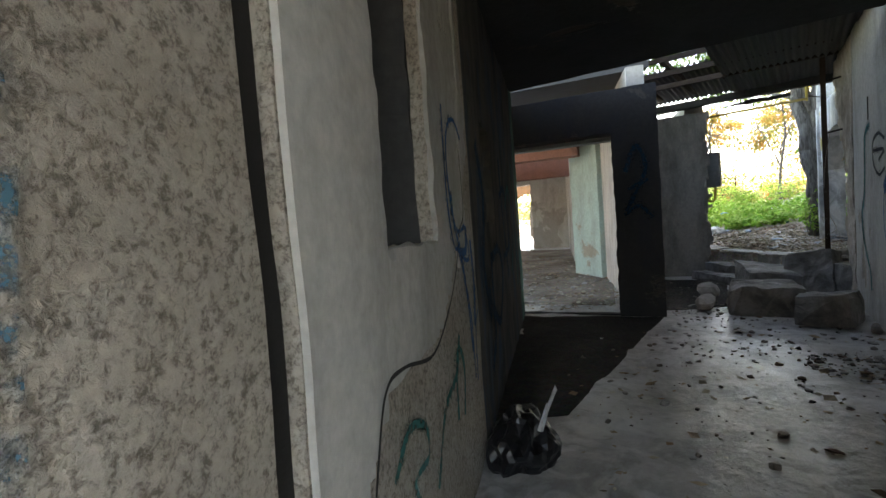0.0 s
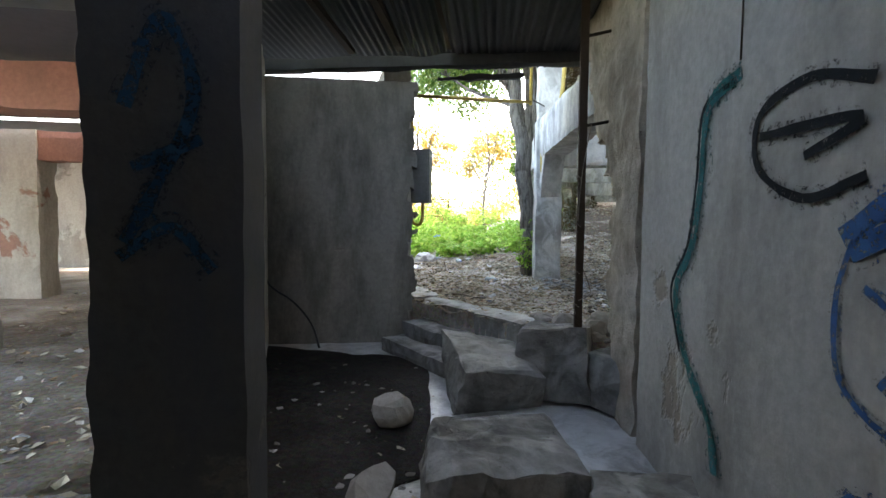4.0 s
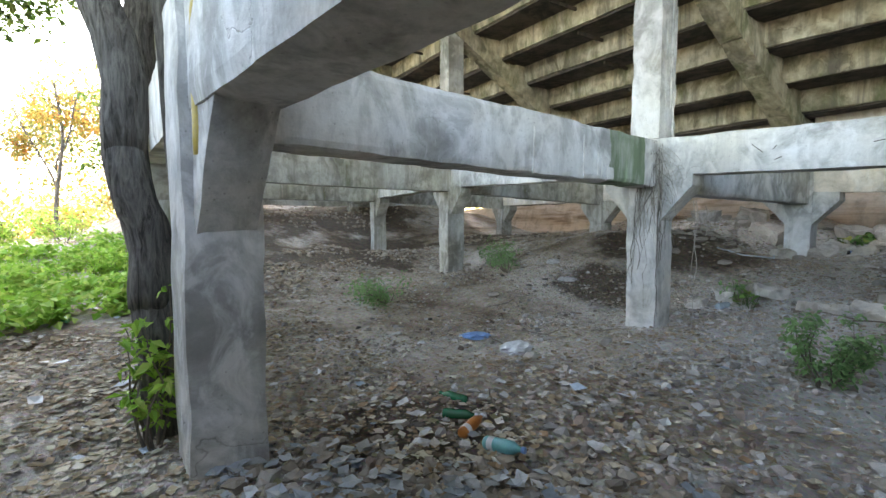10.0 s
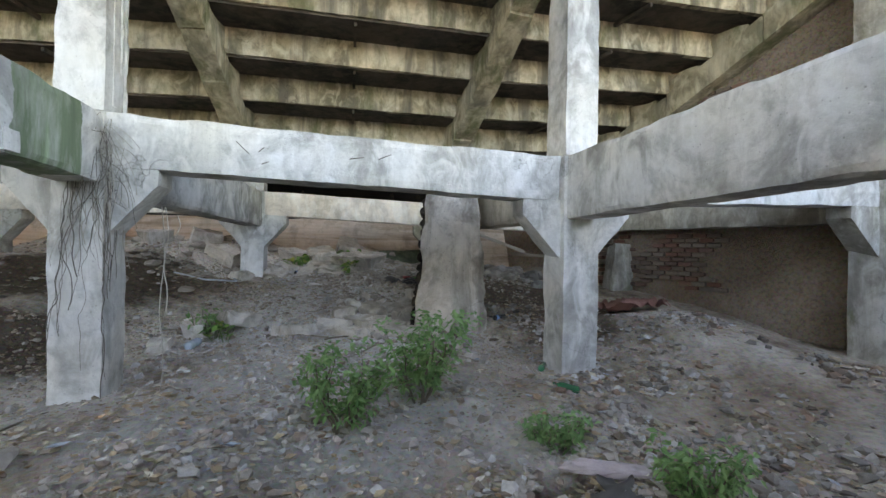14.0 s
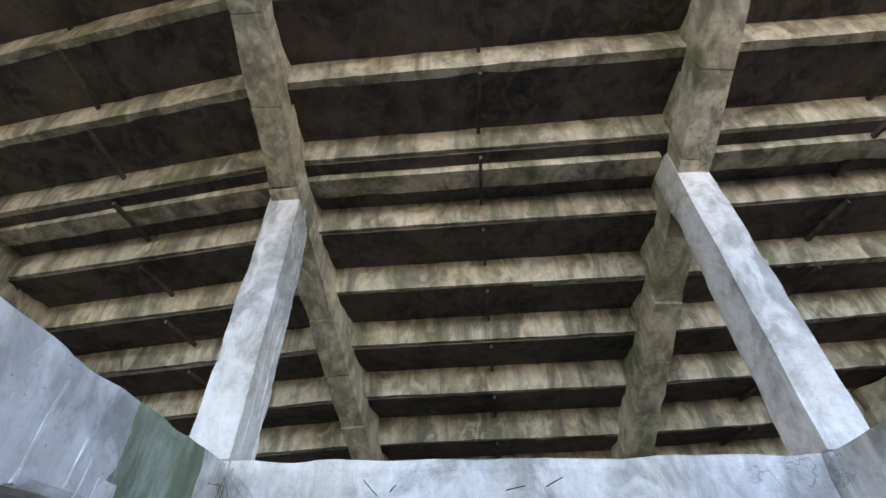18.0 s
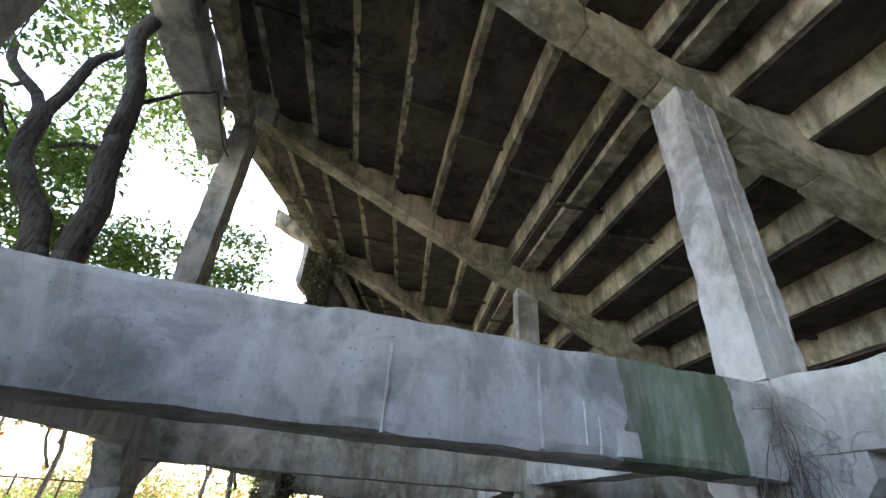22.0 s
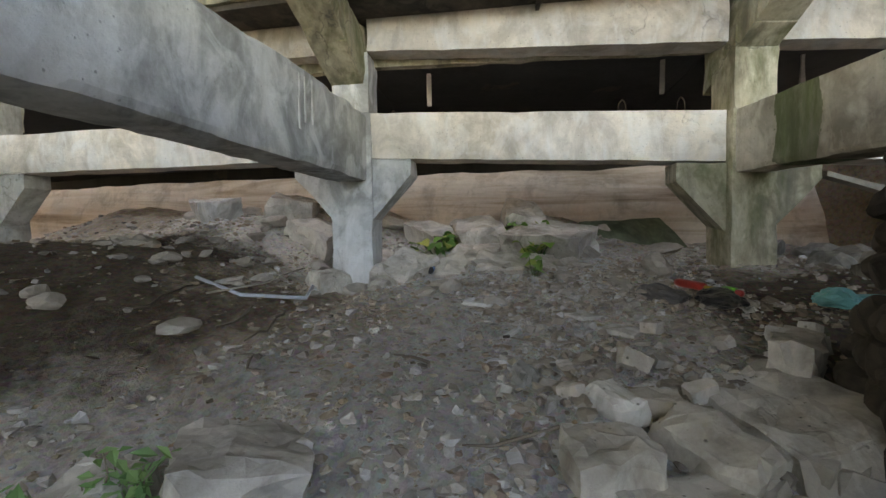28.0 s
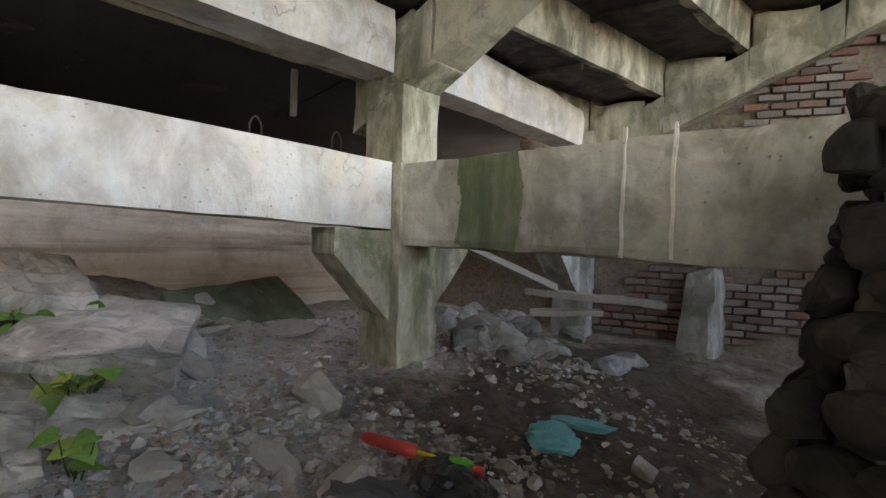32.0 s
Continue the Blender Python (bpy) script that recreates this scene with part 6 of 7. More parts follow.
for n in range(58):
    x, y = heap.uniform(8.6, 11.1), heap.uniform(8.7, 14.5)
    if math.hypot(x - 9.78, y - 11.9) < 0.35 or math.hypot(x - 9.76, y - 8.4) < 0.35:
        continue
    s = heap.uniform(0.14, 0.34) * (1.3 if x > 10.1 else 0.8)
    ob = solo("rubble_stone", rock_mesh((s * heap.uniform(1.1, 2.0), s, s * 0.55), 600 + n, 9), M["rubble"], "angular grey stone sunk in the dirt", "stone", group="rubble stones", at=on_ground(x, y, 0.0))
    ob.matrix_world = pose(x, y, ground_z(x, y) + s * 0.02, heap.uniform(-16, 16), heap.uniform(-16, 16), n * 83)

# tapered pier and short stub
ob = solo("concrete_pier", hexa([(6.62, 8.22, 0.4), (7.46, 8.25, 0.4), (7.46, 8.92, 0.4), (6.58, 9.26, 0.4)], [(6.86, 8.36, 2.82), (7.26, 8.42, 2.82), (7.27, 8.86, 2.82), (6.82, 9.06, 2.82)], step=0.05, amp=0.035, chip=0.05, seed=3, freq=5), M["pier"], "tapered rough pier, smooth on one side and of rough stones on the other", "pier", "structure")
heap = random.Random(77)
n = 0
for side, count in ((0, 6), (1, 4)):
    for k in range(16):
        for c in range(count):
            w = (k + heap.uniform(-0.2, 0.2)) / 15.5
            u = (c + 0.5 * (k % 2) + heap.uniform(-0.2, 0.2)) / count
            if not side and u < 0.24:
                continue
            low = Vector((7.46, 8.92)).lerp(Vector((7.46, 8.25)), u) if side else Vector((6.58, 9.26)).lerp(Vector((7.46, 8.92)), u)
            top = Vector((7.27, 8.86)).lerp(Vector((7.26, 8.42)), u) if side else Vector((6.82, 9.06)).lerp(Vector((7.27, 8.86)), u)
            out = Vector((1.0, 0.1)) if side else Vector((0.36, 0.93))
            p = low.lerp(top, w * 0.95) + out * (0.10 * (1 - w) * (1.0 if side else min(1.0, u * 1.6)) + heap.uniform(-0.02, 0.03))
            s = heap.uniform(0.15, 0.21) * (1.2 - 0.35 * w)
            m = part("stone", rock_mesh((s * 1.3, s * 0.8, s * 0.95), 700 + n, 5, 3), M["masonry_shaded"], ob, "rough brown stone")
            m.matrix_basis = pose(p.x, p.y, 0.5 + 2.3 * w, heap.uniform(-15, 15), heap.uniform(-15, 15), heap.uniform(-20, 20) + (70 if side else -20))
            n += 1
solo("concrete_stub", hexa([(8.65, 5.0, 1.0), (9.05, 5.05, 1.0), (9.0, 5.5, 1.0), (8.62, 5.45, 1.0)], [(8.7, 5.05, 2.12), (9.0, 5.1, 2.05), (8.95, 5.4, 2.05), (8.68, 5.38, 2.15)], step=0.08, amp=0.02, chip=0.04), M["concrete_frame"], "broken concrete stump by the brick wall", "stump")


def scatter_mesh(name, pts, shapes, sizes, turns):
    verts, faces = [], []
    for p, s, a, (sv, sf) in zip(pts, sizes, turns, shapes):
        o = len(verts)
        c, d = math.cos(a), math.sin(a)
        for x, y, z in sv:
            verts.append((p[0] + s * (c * x - d * y), p[1] + s * (d * x + c * y), p[2] + s * z))
        faces += [[o + i for i in f] for f in sf]
    return from_lists(name, verts, faces)


def pebble_shapes(n, seed):
    out = []
    rng = random.Random(seed)
    for _ in range(n):
        bm = bmesh.new()
        bmesh.ops.create_icosphere(bm, subdivisions=1, radius=0.5)
        f = (rng.uniform(0.8, 1.4), rng.uniform(0.6, 1.0), rng.uniform(0.35, 0.75))
        vs = [((v.co.x + rng.uniform(-0.2, 0.2)) * f[0], (v.co.y + rng.uniform(-0.2, 0.2)) * f[1], (v.co.z + rng.uniform(-0.2, 0.2)) * f[2]) for v in bm.verts]
        bm.verts.index_update()
        out.append((vs, [[v.index for v in face.verts] for face in bm.faces]))
        bm.free()
    return out


def leaf_shapes(n, seed):
    rng = random.Random(seed)
    out = []
    for _ in range(n):
        c, w, t = rng.uniform(-0.15, 0.3), rng.uniform(0.25, 0.42), rng.uniform(-0.25, 0.25)
        out.append(([(-0.5, 0, 0.05), (-0.1, w, c * 0.6 + t * w), (0.5, 0, c), (-0.05, -w, c * 0.5 - t * w), (0.0, 0, 0.0)], [[0, 4, 1], [1, 4, 2], [2, 4, 3], [3, 4, 0]]))
    return out


def strewn(name, label, category, material, shapes, n, area, size, seed, dense=None, lift=0.1):
    rng = random.Random(seed)
    pts, sh, sz, tn = [], [], [], []
    while len(pts) < n:
        x, y = rng.uniform(area[0], area[1]), rng.uniform(area[2], area[3])
        if dense and rng.random() > dense(x, y):
            continue
        s = size[0] + (size[1] - size[0]) * rng.random() ** 2.5
        pts.append((x, y, ground_z(x, y) + s * lift))
        sh.append(rng.choice(shapes))
        sz.append(s)
        tn.append(rng.uniform(0, 6.283))
    return tagged(link_mesh(name, scatter_mesh(name, pts, sh, sz, tn), material), label, category, "", "stuff")


def patchy(x, y, f=0.8):
    n = noise.noise(Vector((x * f, y * f, 3.3))) + 0.5 * noise.noise(Vector((x * f * 2.7, y * f * 2.7, 1.3)))
    k = max(0.0, min(1.0, 0.5 + 2.4 * n))
    return 0.05 + 0.95 * k * k


def out_of_house(x, y):
    return not (y < 7.75 and x < 0.65 or x < -1.55 - 0.42 * (y - 9.1))


PEB, LEA = pebble_shapes(14, 1), leaf_shapes(16, 2)
strewn("gravel", "loose gravel and small rubble on the soil", "gravel", M["pebble_grey"], PEB, 6000, (0.2, 7.0, 7.6, 13.0), (0.018, 0.085), 11, lambda x, y: patchy(x, y) * (1.0 if y < 11 else 0.5) if out_of_house(x, y) else 0)
strewn("gravel", "loose rubble and stones on the slope", "gravel", M["pebble_grey"], PEB, 3600, (5.5, 11.0, 7.0, 14.0), (0.015, 0.085), 12, lambda x, y: patchy(x, y, 1.3) * (1.0 if y > 8.8 or x < 7.4 else 0.2) * (0.08 if math.hypot(x - 8.0, y - 13.7) < 1.7 else 1.0))
strewn("gravel", "scattered stones on bare soil", "gravel", M["pebble"], PEB, 2500, (1.0, 11.0, 12.5, 21.0), (0.02, 0.09), 13, patchy)
strewn("clods", "crumbled lumps of dry soil", "soil", M["clod"], PEB, 7000, (4.5, 11.0, 7.0, 15.0), (0.012, 0.06), 31, lambda x, y: patchy(x, y, 1.6) * (0.1 if math.hypot(x - 8.0, y - 13.7) < 1.7 else 1.0))
strewn("clods", "crumbled lumps of dry soil", "soil", M["clod"], PEB, 3500, (0.5, 5.5, 8.0, 17.0), (0.015, 0.06), 32, lambda x, y: patchy(x, y, 1.2) if out_of_house(x, y) else 0)
strewn("clods", "clods on the far bank", "soil", M["clod"], PEB, 3500, (0.0, 10.0, 16.0, 28.0), (0.04, 0.16), 33, patchy)
strewn("leaf_litter", "dry brown fallen leaves", "leaves", M["litter"], LEA, 12500, (-2.8, 3.4, 8.0, 15.5), (0.025, 0.085), 14, lambda x, y: 0.35 + 0.65 * patchy(x, y) if x < 1.0 and out_of_house(x, y) else patchy(x, y) * 0.6 if out_of_house(x, y) else 0, 0.18)
strewn("leaf_litter", "dry brown fallen leaves", "leaves", M["litter"], LEA, 5000, (-5.0, 4.0, 15.0, 24.0), (0.05, 0.13), 15, lambda x, y: patchy(x, y) if out_of_house(x, y) else 0, 0.18)
strewn("leaf_litter", "dry leaves and chips among the rubble", "leaves", M["litter"], LEA, 2600, (2.5, 10.8, 8.0, 14.5), (0.025, 0.09), 16, lambda x, y: patchy(x, y, 1.1), 0.15)
def by_the_wall(x, y):
    return patchy(x, y, 1.1) if x > 0.95 and y > 4.8 + 0.0 * x and not (6.4 < x < 7.6 and 8.1 < y < 9.4) and y > 2.9 + 0.42 * x else 0


strewn("gravel", "loose rubble on the soil beside the building", "gravel", M["pebble"], PEB, 3800, (0.9, 7.5, 4.8, 8.3), (0.02, 0.11), 41, by_the_wall)
strewn("leaf_litter", "dry leaves and chips beside the building", "leaves", M["litter"], LEA, 2600, (0.9, 7.5, 4.8, 8.3), (0.03, 0.11), 42, by_the_wall, 0.15)
strewn("paper_scraps", "white scraps strewn beside the building", "litter", M["scrap"], LEA, 230, (0.9, 7.5, 4.8, 8.6), (0.03, 0.12), 43, by_the_wall, 0.2)
strewn("gravel", "pale broken stones strewn over the path", "gravel", M["pebble_grey"], PEB, 900, (0.6, 4.2, 8.2, 11.4), (0.03, 0.11), 44, lambda x, y: patchy(x, y, 1.3))
strewn("leaf_litter", "curled pale dry leaves on the rubble", "leaves", M["litter"], LEA, 2200, (0.4, 4.6, 8.3, 12.4), (0.03, 0.10), 45, lambda x, y: patchy(x, y, 1.0), 0.22)
strewn("paper_scraps", "white and pale blue scraps of paper and plastic", "litter", M["scrap"], LEA, 420, (-3.0, 4.0, 8.2, 19.0), (0.04, 0.16), 17, lambda x, y: (1 if x < 1.5 else 0.35) if out_of_house(x, y) else 0, 0.2)
strewn("paper_scraps", "white scraps of paper among the rubble", "litter", M["scrap"], LEA, 110, (3.0, 10.0, 8.0, 14.0), (0.03, 0.09), 18, patchy, 0.2)


strewn("plastic_scraps", "heap of bluish torn plastic and rubble by a column", "litter", M["scrap_dull"], LEA, 1500, (-0.1, 2.6, 8.7, 11.6), (0.03, 0.14), 61, lambda x, y: math.exp(-((x - 0.2 - 0.75 * (11.2 - y)) ** 2 / 0.14)) * (0.4 + 0.6 * patchy(x, y, 2.0)), 0.35)
strewn("leaf_litter", "dry curled leaves and chips covering the path", "leaves", M["litter"], LEA, 12000, (-2.8, 1.6, 8.3, 15.0), (0.03, 0.095), 63, lambda x, y: 0.25 + 0.75 * patchy(x, y, 1.4) if out_of_house(x, y) else 0, 0.2)
strewn("gravel", "small dark stones and crumbs on the path", "gravel", M["pebble"], PEB, 5000, (-2.6, 1.8, 8.4, 14.5), (0.012, 0.05), 64, lambda x, y: patchy(x, y, 1.7) if out_of_house(x, y) else 0)
strewn("gravel", "heap of grey rubble by a column", "gravel", M["rubble"], PEB, 1700, (-0.1, 2.8, 8.7, 11.5), (0.02, 0.12), 62, lambda x, y: math.exp(-((x - 0.25 - 0.75 * (11.2 - y)) ** 2 / 0.2)))
BANDS = ((8.45, 10.2, 0.45), (8.75, 9.2, 0.4), (9.3, 9.9, 0.4), (9.45, 9.45, 0.3), (9.9, 8.0, 0.5), (9.6, 7.6, 0.6), (8.75, 9.6, 0.4), (8.55, 9.2, 0.4), (9.2, 7.4, 0.7), (9.1, 10.6, 0.35), (7.5, 10.1, 0.4), (7.3, 9.7, 0.35))


def in_bands(x, y):
    return max(math.exp(-((x - a) ** 2 + (y - b) ** 2) / (r * r * 0.6)) for a, b, r in BANDS) * (0.3 + 0.7 * patchy(x, y, 2.0))


strewn("gravel", "heaped broken stones and chips on the slope", "gravel", M["rubble"], PEB, 1500, (6.8, 10.4, 6.8, 11.2), (0.025, 0.10), 46, lambda x, y: in_bands(x, y) * (1.0 if y > 8.6 or x > 9.3 else 0.3) * (0.3 if x > 9.0 and y > 9.9 else 1.0))
strewn("gravel", "pale chips and crumbs on the slope", "gravel", M["pebble_grey"], PEB, 4200, (6.8, 10.4, 6.8, 11.2), (0.015, 0.06), 47, lambda x, y: in_bands(x, y) * (1.0 if y > 8.6 else 0.15) * (0.35 if x > 9.0 and y > 9.9 else 1.0))
strewn("twigs", "dry stalks and chips on the slope", "twigs", M["litter"], LEA, 1500, (5.5, 10.5, 7.5, 13.0), (0.02, 0.07), 48, lambda x, y: patchy(x, y, 1.5), 0.15)
path = [(8.55, 12.78), (8.28, 12.25), (8.33, 11.8), (8.9, 12.0)]
solo("plastic_strip", tube([on_ground(x, y, 0.03) for x, y in path], 0.014, 5), M["scrap"], "thin bent white plastic strip on the slope", "strip")


def floor_strewn(name, label, category, material, shapes, n, spots, size, seed, z):
    rng = random.Random(seed)
    pts, sh, sz, tn = [], [], [], []
    for _ in range(n):
        cx, cy, r = rng.choice(spots)
        a, d = rng.uniform(0, 6.283), r * math.sqrt(rng.random())
        s = size[0] + (size[1] - size[0]) * rng.random() ** 2.5
        pts.append((cx + d * math.cos(a), cy + d * math.sin(a), z + s * 0.12))
        sh.append(rng.choice(shapes))
        sz.append(s)
        tn.append(rng.uniform(0, 6.283))
    tagged(link_mesh(name, scatter_mesh(name, pts, sh, sz, tn), material), label, category, "", "stuff")


floor_strewn("floor_rubble", "crumbs of plaster and dirt on the passage floor", "rubble", M["pebble"], PEB, 900, [(-1.3, 6.6, 0.8), (-1.0, 6.0, 0.5), (-2.0, 7.6, 0.9), (0.15, 4.4, 0.35), (-0.6, 3.6, 1.2), (-0.5, 5.0, 0.9)], (0.012, 0.06), 21, FLOOR)
floor_strewn("floor_leaves", "dry leaves and scraps on the passage floor", "leaves", M["litter"], LEA, 260, [(-1.2, 6.5, 0.9), (-0.4, 4.4, 1.3), (-0.5, 2.8, 1.0), (0.2, 4.3, 0.4)], (0.03, 0.1), 22, FLOOR)
floor_strewn("floor_leaves", "dead leaves and dirt on the side room's floor", "leaves", M["litter"], LEA, 2600, [(*room(0.3, 1.3), 1.0), (*room(-0.6, 3.0), 1.4), (*room(-1.0, 5.5), 1.6)], (0.03, 0.11), 23, FLOOR)
floor_strewn("floor_rubble", "rubble on the side room's floor", "rubble", M["pebble"], PEB, 420, [(*room(-0.6, 2.6), 1.6), (*room(-2.0, 8.0), 1.6), (*room(-3.6, 11.5), 1.2)], (0.02, 0.12), 24, FLOOR)

# sticks
rng = random.Random(8)
for n in range(34):
    x, y = rng.uniform(-1.4, 8.5), rng.uniform(8.6, 14)
    if not out_of_house(x, y):
        continue
    a, l = rng.uniform(0, 6.28), rng.uniform(0.25, 0.9)
    pts = []
    for i in range(6):
        t = i / 5 - 0.5
        px, py = x + math.cos(a) * l * t + 0.04 * rng.uniform(-1, 1), y + math.sin(a) * l * t + 0.04 * rng.uniform(-1, 1)
        pts.append((px, py, ground_z(px, py) + 0.015))
    solo("stick", tube(pts, [0.009, 0.009, 0.008, 0.007, 0.006, 0.004], 6), M["twig"], "dry grey stick on the ground", "stick", group="sticks")

# ---- bottles, bags, fittings ----
def lathe(profile, sides=14):
    verts, faces = [], []
    for r, z in profile:
        for k in range(sides):
            a = 2 * math.pi * k / sides
            verts.append((r * math.cos(a), r * math.sin(a), z))
    for i in range(len(profile) - 1):
        for k in range(sides):
            a, b = i * sides + k, i * sides + (k + 1) % sides
            faces.append([a, b, b + sides, a + sides])
    faces.append(list(range(sides))[::-1])
    faces.append([(len(profile) - 1) * sides + k for k in range(sides)])
    return from_lists("lathe", verts, faces, True)


def bottle(label, at, mat, cap_mat, turn, size=1.0, pitch=88, band=None):
    ob = thing("bottle", label, "bottle", group="thrown-away bottles")
    s = size
    body = [(0.008 * s, 0.0), (0.03 * s, 0.002 * s), (0.034 * s, 0.012 * s), (0.034 * s, 0.07 * s), (0.031 * s, 0.09 * s), (0.034 * s, 0.11 * s), (0.034 * s, 0.15 * s), (0.03 * s, 0.175 * s), (0.014 * s, 0.205 * s), (0.012 * s, 0.225 * s)]
    part("body", lathe(body), mat, ob)
    part("cap", lathe([(0.012 * s, 0.222 * s), (0.0155 * s, 0.224 * s), (0.0155 * s, 0.24 * s), (0.01 * s, 0.243 * s)], 12), cap_mat, ob)
    if band:
        part("paper_band", lathe([(0.0347 * s, 0.03 * s), (0.0349 * s, 0.032 * s), (0.0349 * s, 0.064 * s), (0.0347 * s, 0.066 * s)]), band, ob)
    ob.matrix_world = pose(at[0], at[1], ground_z(*at) + 0.03 * s, pitch, 0, turn)
    return ob


def crumpled(size, seed, amp=0.28):
    bm = bmesh.new()
    bmesh.ops.create_icosphere(bm, subdivisions=4, radius=0.5)
    for v in bm.verts:
        p = v.co.copy()
        ridge = 1 - abs(noise.noise(p * 3.2 + Vector((seed, 0, 0)))) * 1.6
        ridge2 = 1 - abs(noise.noise(p * 7.0 + Vector((0, seed, 0)))) * 1.2
        p *= 1 - amp + amp * ridge + 0.12 * ridge2 + 0.35 * noise.noise(p * 1.6 + Vector((seed, 2, 1)))
        v.co = Vector((p.x * size[0], p.y * size[1], max(-0.25, p.z) * size[2]))
    return bm


def flat_cloth(cx, cy, rx, ry, seed, lift=0.012, ripple=0.02, ragged=0.35, n=46):
    """A rag lying on the ground, wrinkled, with an uneven outline."""
    verts, faces, idx = [], [], {}
    for i in range(n):
        for j in range(n):
            u, v = 2 * i / (n - 1) - 1, 2 * j / (n - 1) - 1
            a = math.atan2(v, u)
            lim = 1 - ragged + ragged * (0.5 + noise.noise(Vector((math.cos(a) * 1.6, math.sin(a) * 1.6, seed))) + 0.4 * noise.noise(Vector((math.cos(a) * 5, math.sin(a) * 5, seed))))
            if math.hypot(u, v) > lim:
                continue
            x, y = cx + u * rx, cy + v * ry
            w = ripple * (1 - abs(noise.noise(Vector((x * 5, y * 5, seed)))) * 2)
            idx[i, j] = len(verts)
            verts.append((x, y, ground_z(x, y) + lift + max(0, w)))
    for (i, j) in idx:
        q = [(i, j), (i + 1, j), (i + 1, j + 1), (i, j + 1)]
        if all(k in idx for k in q):
            faces.append([idx[k] for k in q])
    top = len(verts)
    verts += [(x, y, z - 0.004) for x, y, z in verts]
    faces += [[top + k for k in f[::-1]] for f in faces]
    return from_lists("cloth", verts, faces, True)


G, W2, BL, OR = M["glass_green"], M["plastic_white"], M["plastic_blue"], M["plastic_orange"]
bottle("green plastic bottle lying in the leaves", (1.32, 11.33), G, W2, 40)
bottle("green plastic bottle lying in the leaves", (1.6, 11.42), G, G, 200)
bottle("orange and white crushed bottle on the rubble", (1.25, 11.03), OR, W2, 110, 1.1, 84, W2)
bottle("pale turquoise plastic bottle on the rubble", (1.3, 10.86), M["plastic_teal"], BL, 10, 1.2, 80, W2)
bottle("green glass bottle beside a column", (5.28, 8.05), G, M["plastic_white"], 60)
bottle("green glass bottle on the soil", (4.52, 8.0), G, G, 130)
bottle("dark bottle with a blue band near the pier", (6.95, 8.1), M["plastic_black"], BL, 20, 1.1, 88, BL)
bottle("dark bottle with a blue band by a column", (9.25, 11.1), M["plastic_black"], M["plastic_black"], 75, 1.0, 88, BL)
bottle("pale blue plastic bottle on the rubble", (6.05, 11.65), M["plastic_pale"], W2, 85, 1.35)
bottle("green can among the bushes", (-1.0, 15.9), G, G, 10, 1.4)
bottle("clear plastic bottle on the leaves", (-2.55, 15.4), M["plastic_pale"], W2, 100, 1.5)
bottle("clear plastic bottle on the leaves", (-1.8, 14.9), M["plastic_pale"], BL, 20, 1.4)
bottle("clear plastic bottle on the path", (-0.95, 11.5), M["plastic_pale"], W2, 50, 1.1)
for n, (x, y, sx, sy, sz, mat, label) in enumerate(((-2.65, 15.3, 0.5, 0.35, 0.3, W2, "white crumpled plastic bag on the leaves"), (-3.2, 20.2, 0.4, 0.3, 0.4, BL, "pale blue plastic bag in the bushes"), (-2.5, 13.3, 0.35, 0.3, 0.15, W2, "white crumpled plastic bag on the leaves"),
                                                    (2.9, 12.9, 0.34, 0.22, 0.1, BL, "crumpled blue plastic scrap on the soil"), (2.92, 12.25, 0.4, 0.3, 0.12, W2, "white plastic rubbish in a heap"), (2.93, 12.0, 0.09, 0.09, 0.08, M["plastic_deep"], "deep blue bottle cap on the soil"),
                                                    (5.95, 14.4, 0.24, 0.2, 0.12, W2, "crumpled white paper on the soil"), (5.5, 13.7, 0.28, 0.2, 0.1, W2, "crumpled white paper on the soil"), (7.4, 10.35, 0.2, 0.1, 0.1, M["bag_grey"], "grey crumpled plastic bag on the rubble"),
                                                    (7.6, 10.45, 0.17, 0.05, 0.06, W2, "white crumpled tissue on the rubble"), (6.0, 10.85, 0.1, 0.09, 0.07, W2, "white crumpled tissue on the rubble"), (8.4, 9.12, 0.42, 0.3, 0.14, M["plastic_black"], "black plastic bag on the dirt"),
                                                    (8.5, 9.42, 0.4, 0.26, 0.14, M["bag_dark"], "dirty grey-green crumpled cloth on the rubble"),                                                     (3.25, 8.45, 0.5, 0.12, 0.1, M["cloth_pale"], "pale twisted rag on the ground"))):
    ob = solo("plastic_bag" if "bag" in label or "sheet" in label else "rag" if "cloth" in label or "rag" in label else "scrap", crumpled((sx, sy, sz), 7.7 * n + 1), mat, label, "bag" if "bag" in label or "sheet" in label else "rubbish")
    ob.matrix_world = pose(x, y, ground_z(x, y) + sz * 0.2, 0, 0, n * 47)
for n, (x, y, rx, ry) in enumerate(((2.55, 8.75, 0.26, 0.32), (2.95, 8.5, 0.22, 0.2), (2.35, 9.1, 0.16, 0.2))):
    solo("plastic_sheet", flat_cloth(x, y, rx, ry, 3.0 + n, 0.008, 0.05, 0.6), M["bag_dark"], "torn black plastic trodden into the soil", "sheet", group="torn black sheets")
solo("blanket", flat_cloth(6.75, 6.2, 0.6, 0.5, 8.0, 0.05, 0.12), M["blanket"], "dull red blanket thrown on the ground", "blanket")

# teal bag and toy
ob = thing("plastic_bag", "torn turquoise plastic bag on the dirt", "bag")
part("body", crumpled((0.25, 0.19, 0.14), 61.0), M["plastic_teal"], ob)
part("handle", crumpled((0.30, 0.08, 0.07), 67.0), M["plastic_teal"], ob)
ob.children[1].location = (0.1, 0.24, 0.0)
ob.matrix_world = pose(8.42, 8.46, ground_z(8.42, 8.46) + 0.05, 0, 0, 200)
ob = thing("toy_sword", "red, yellow and green plastic toy on the dirt", "toy")
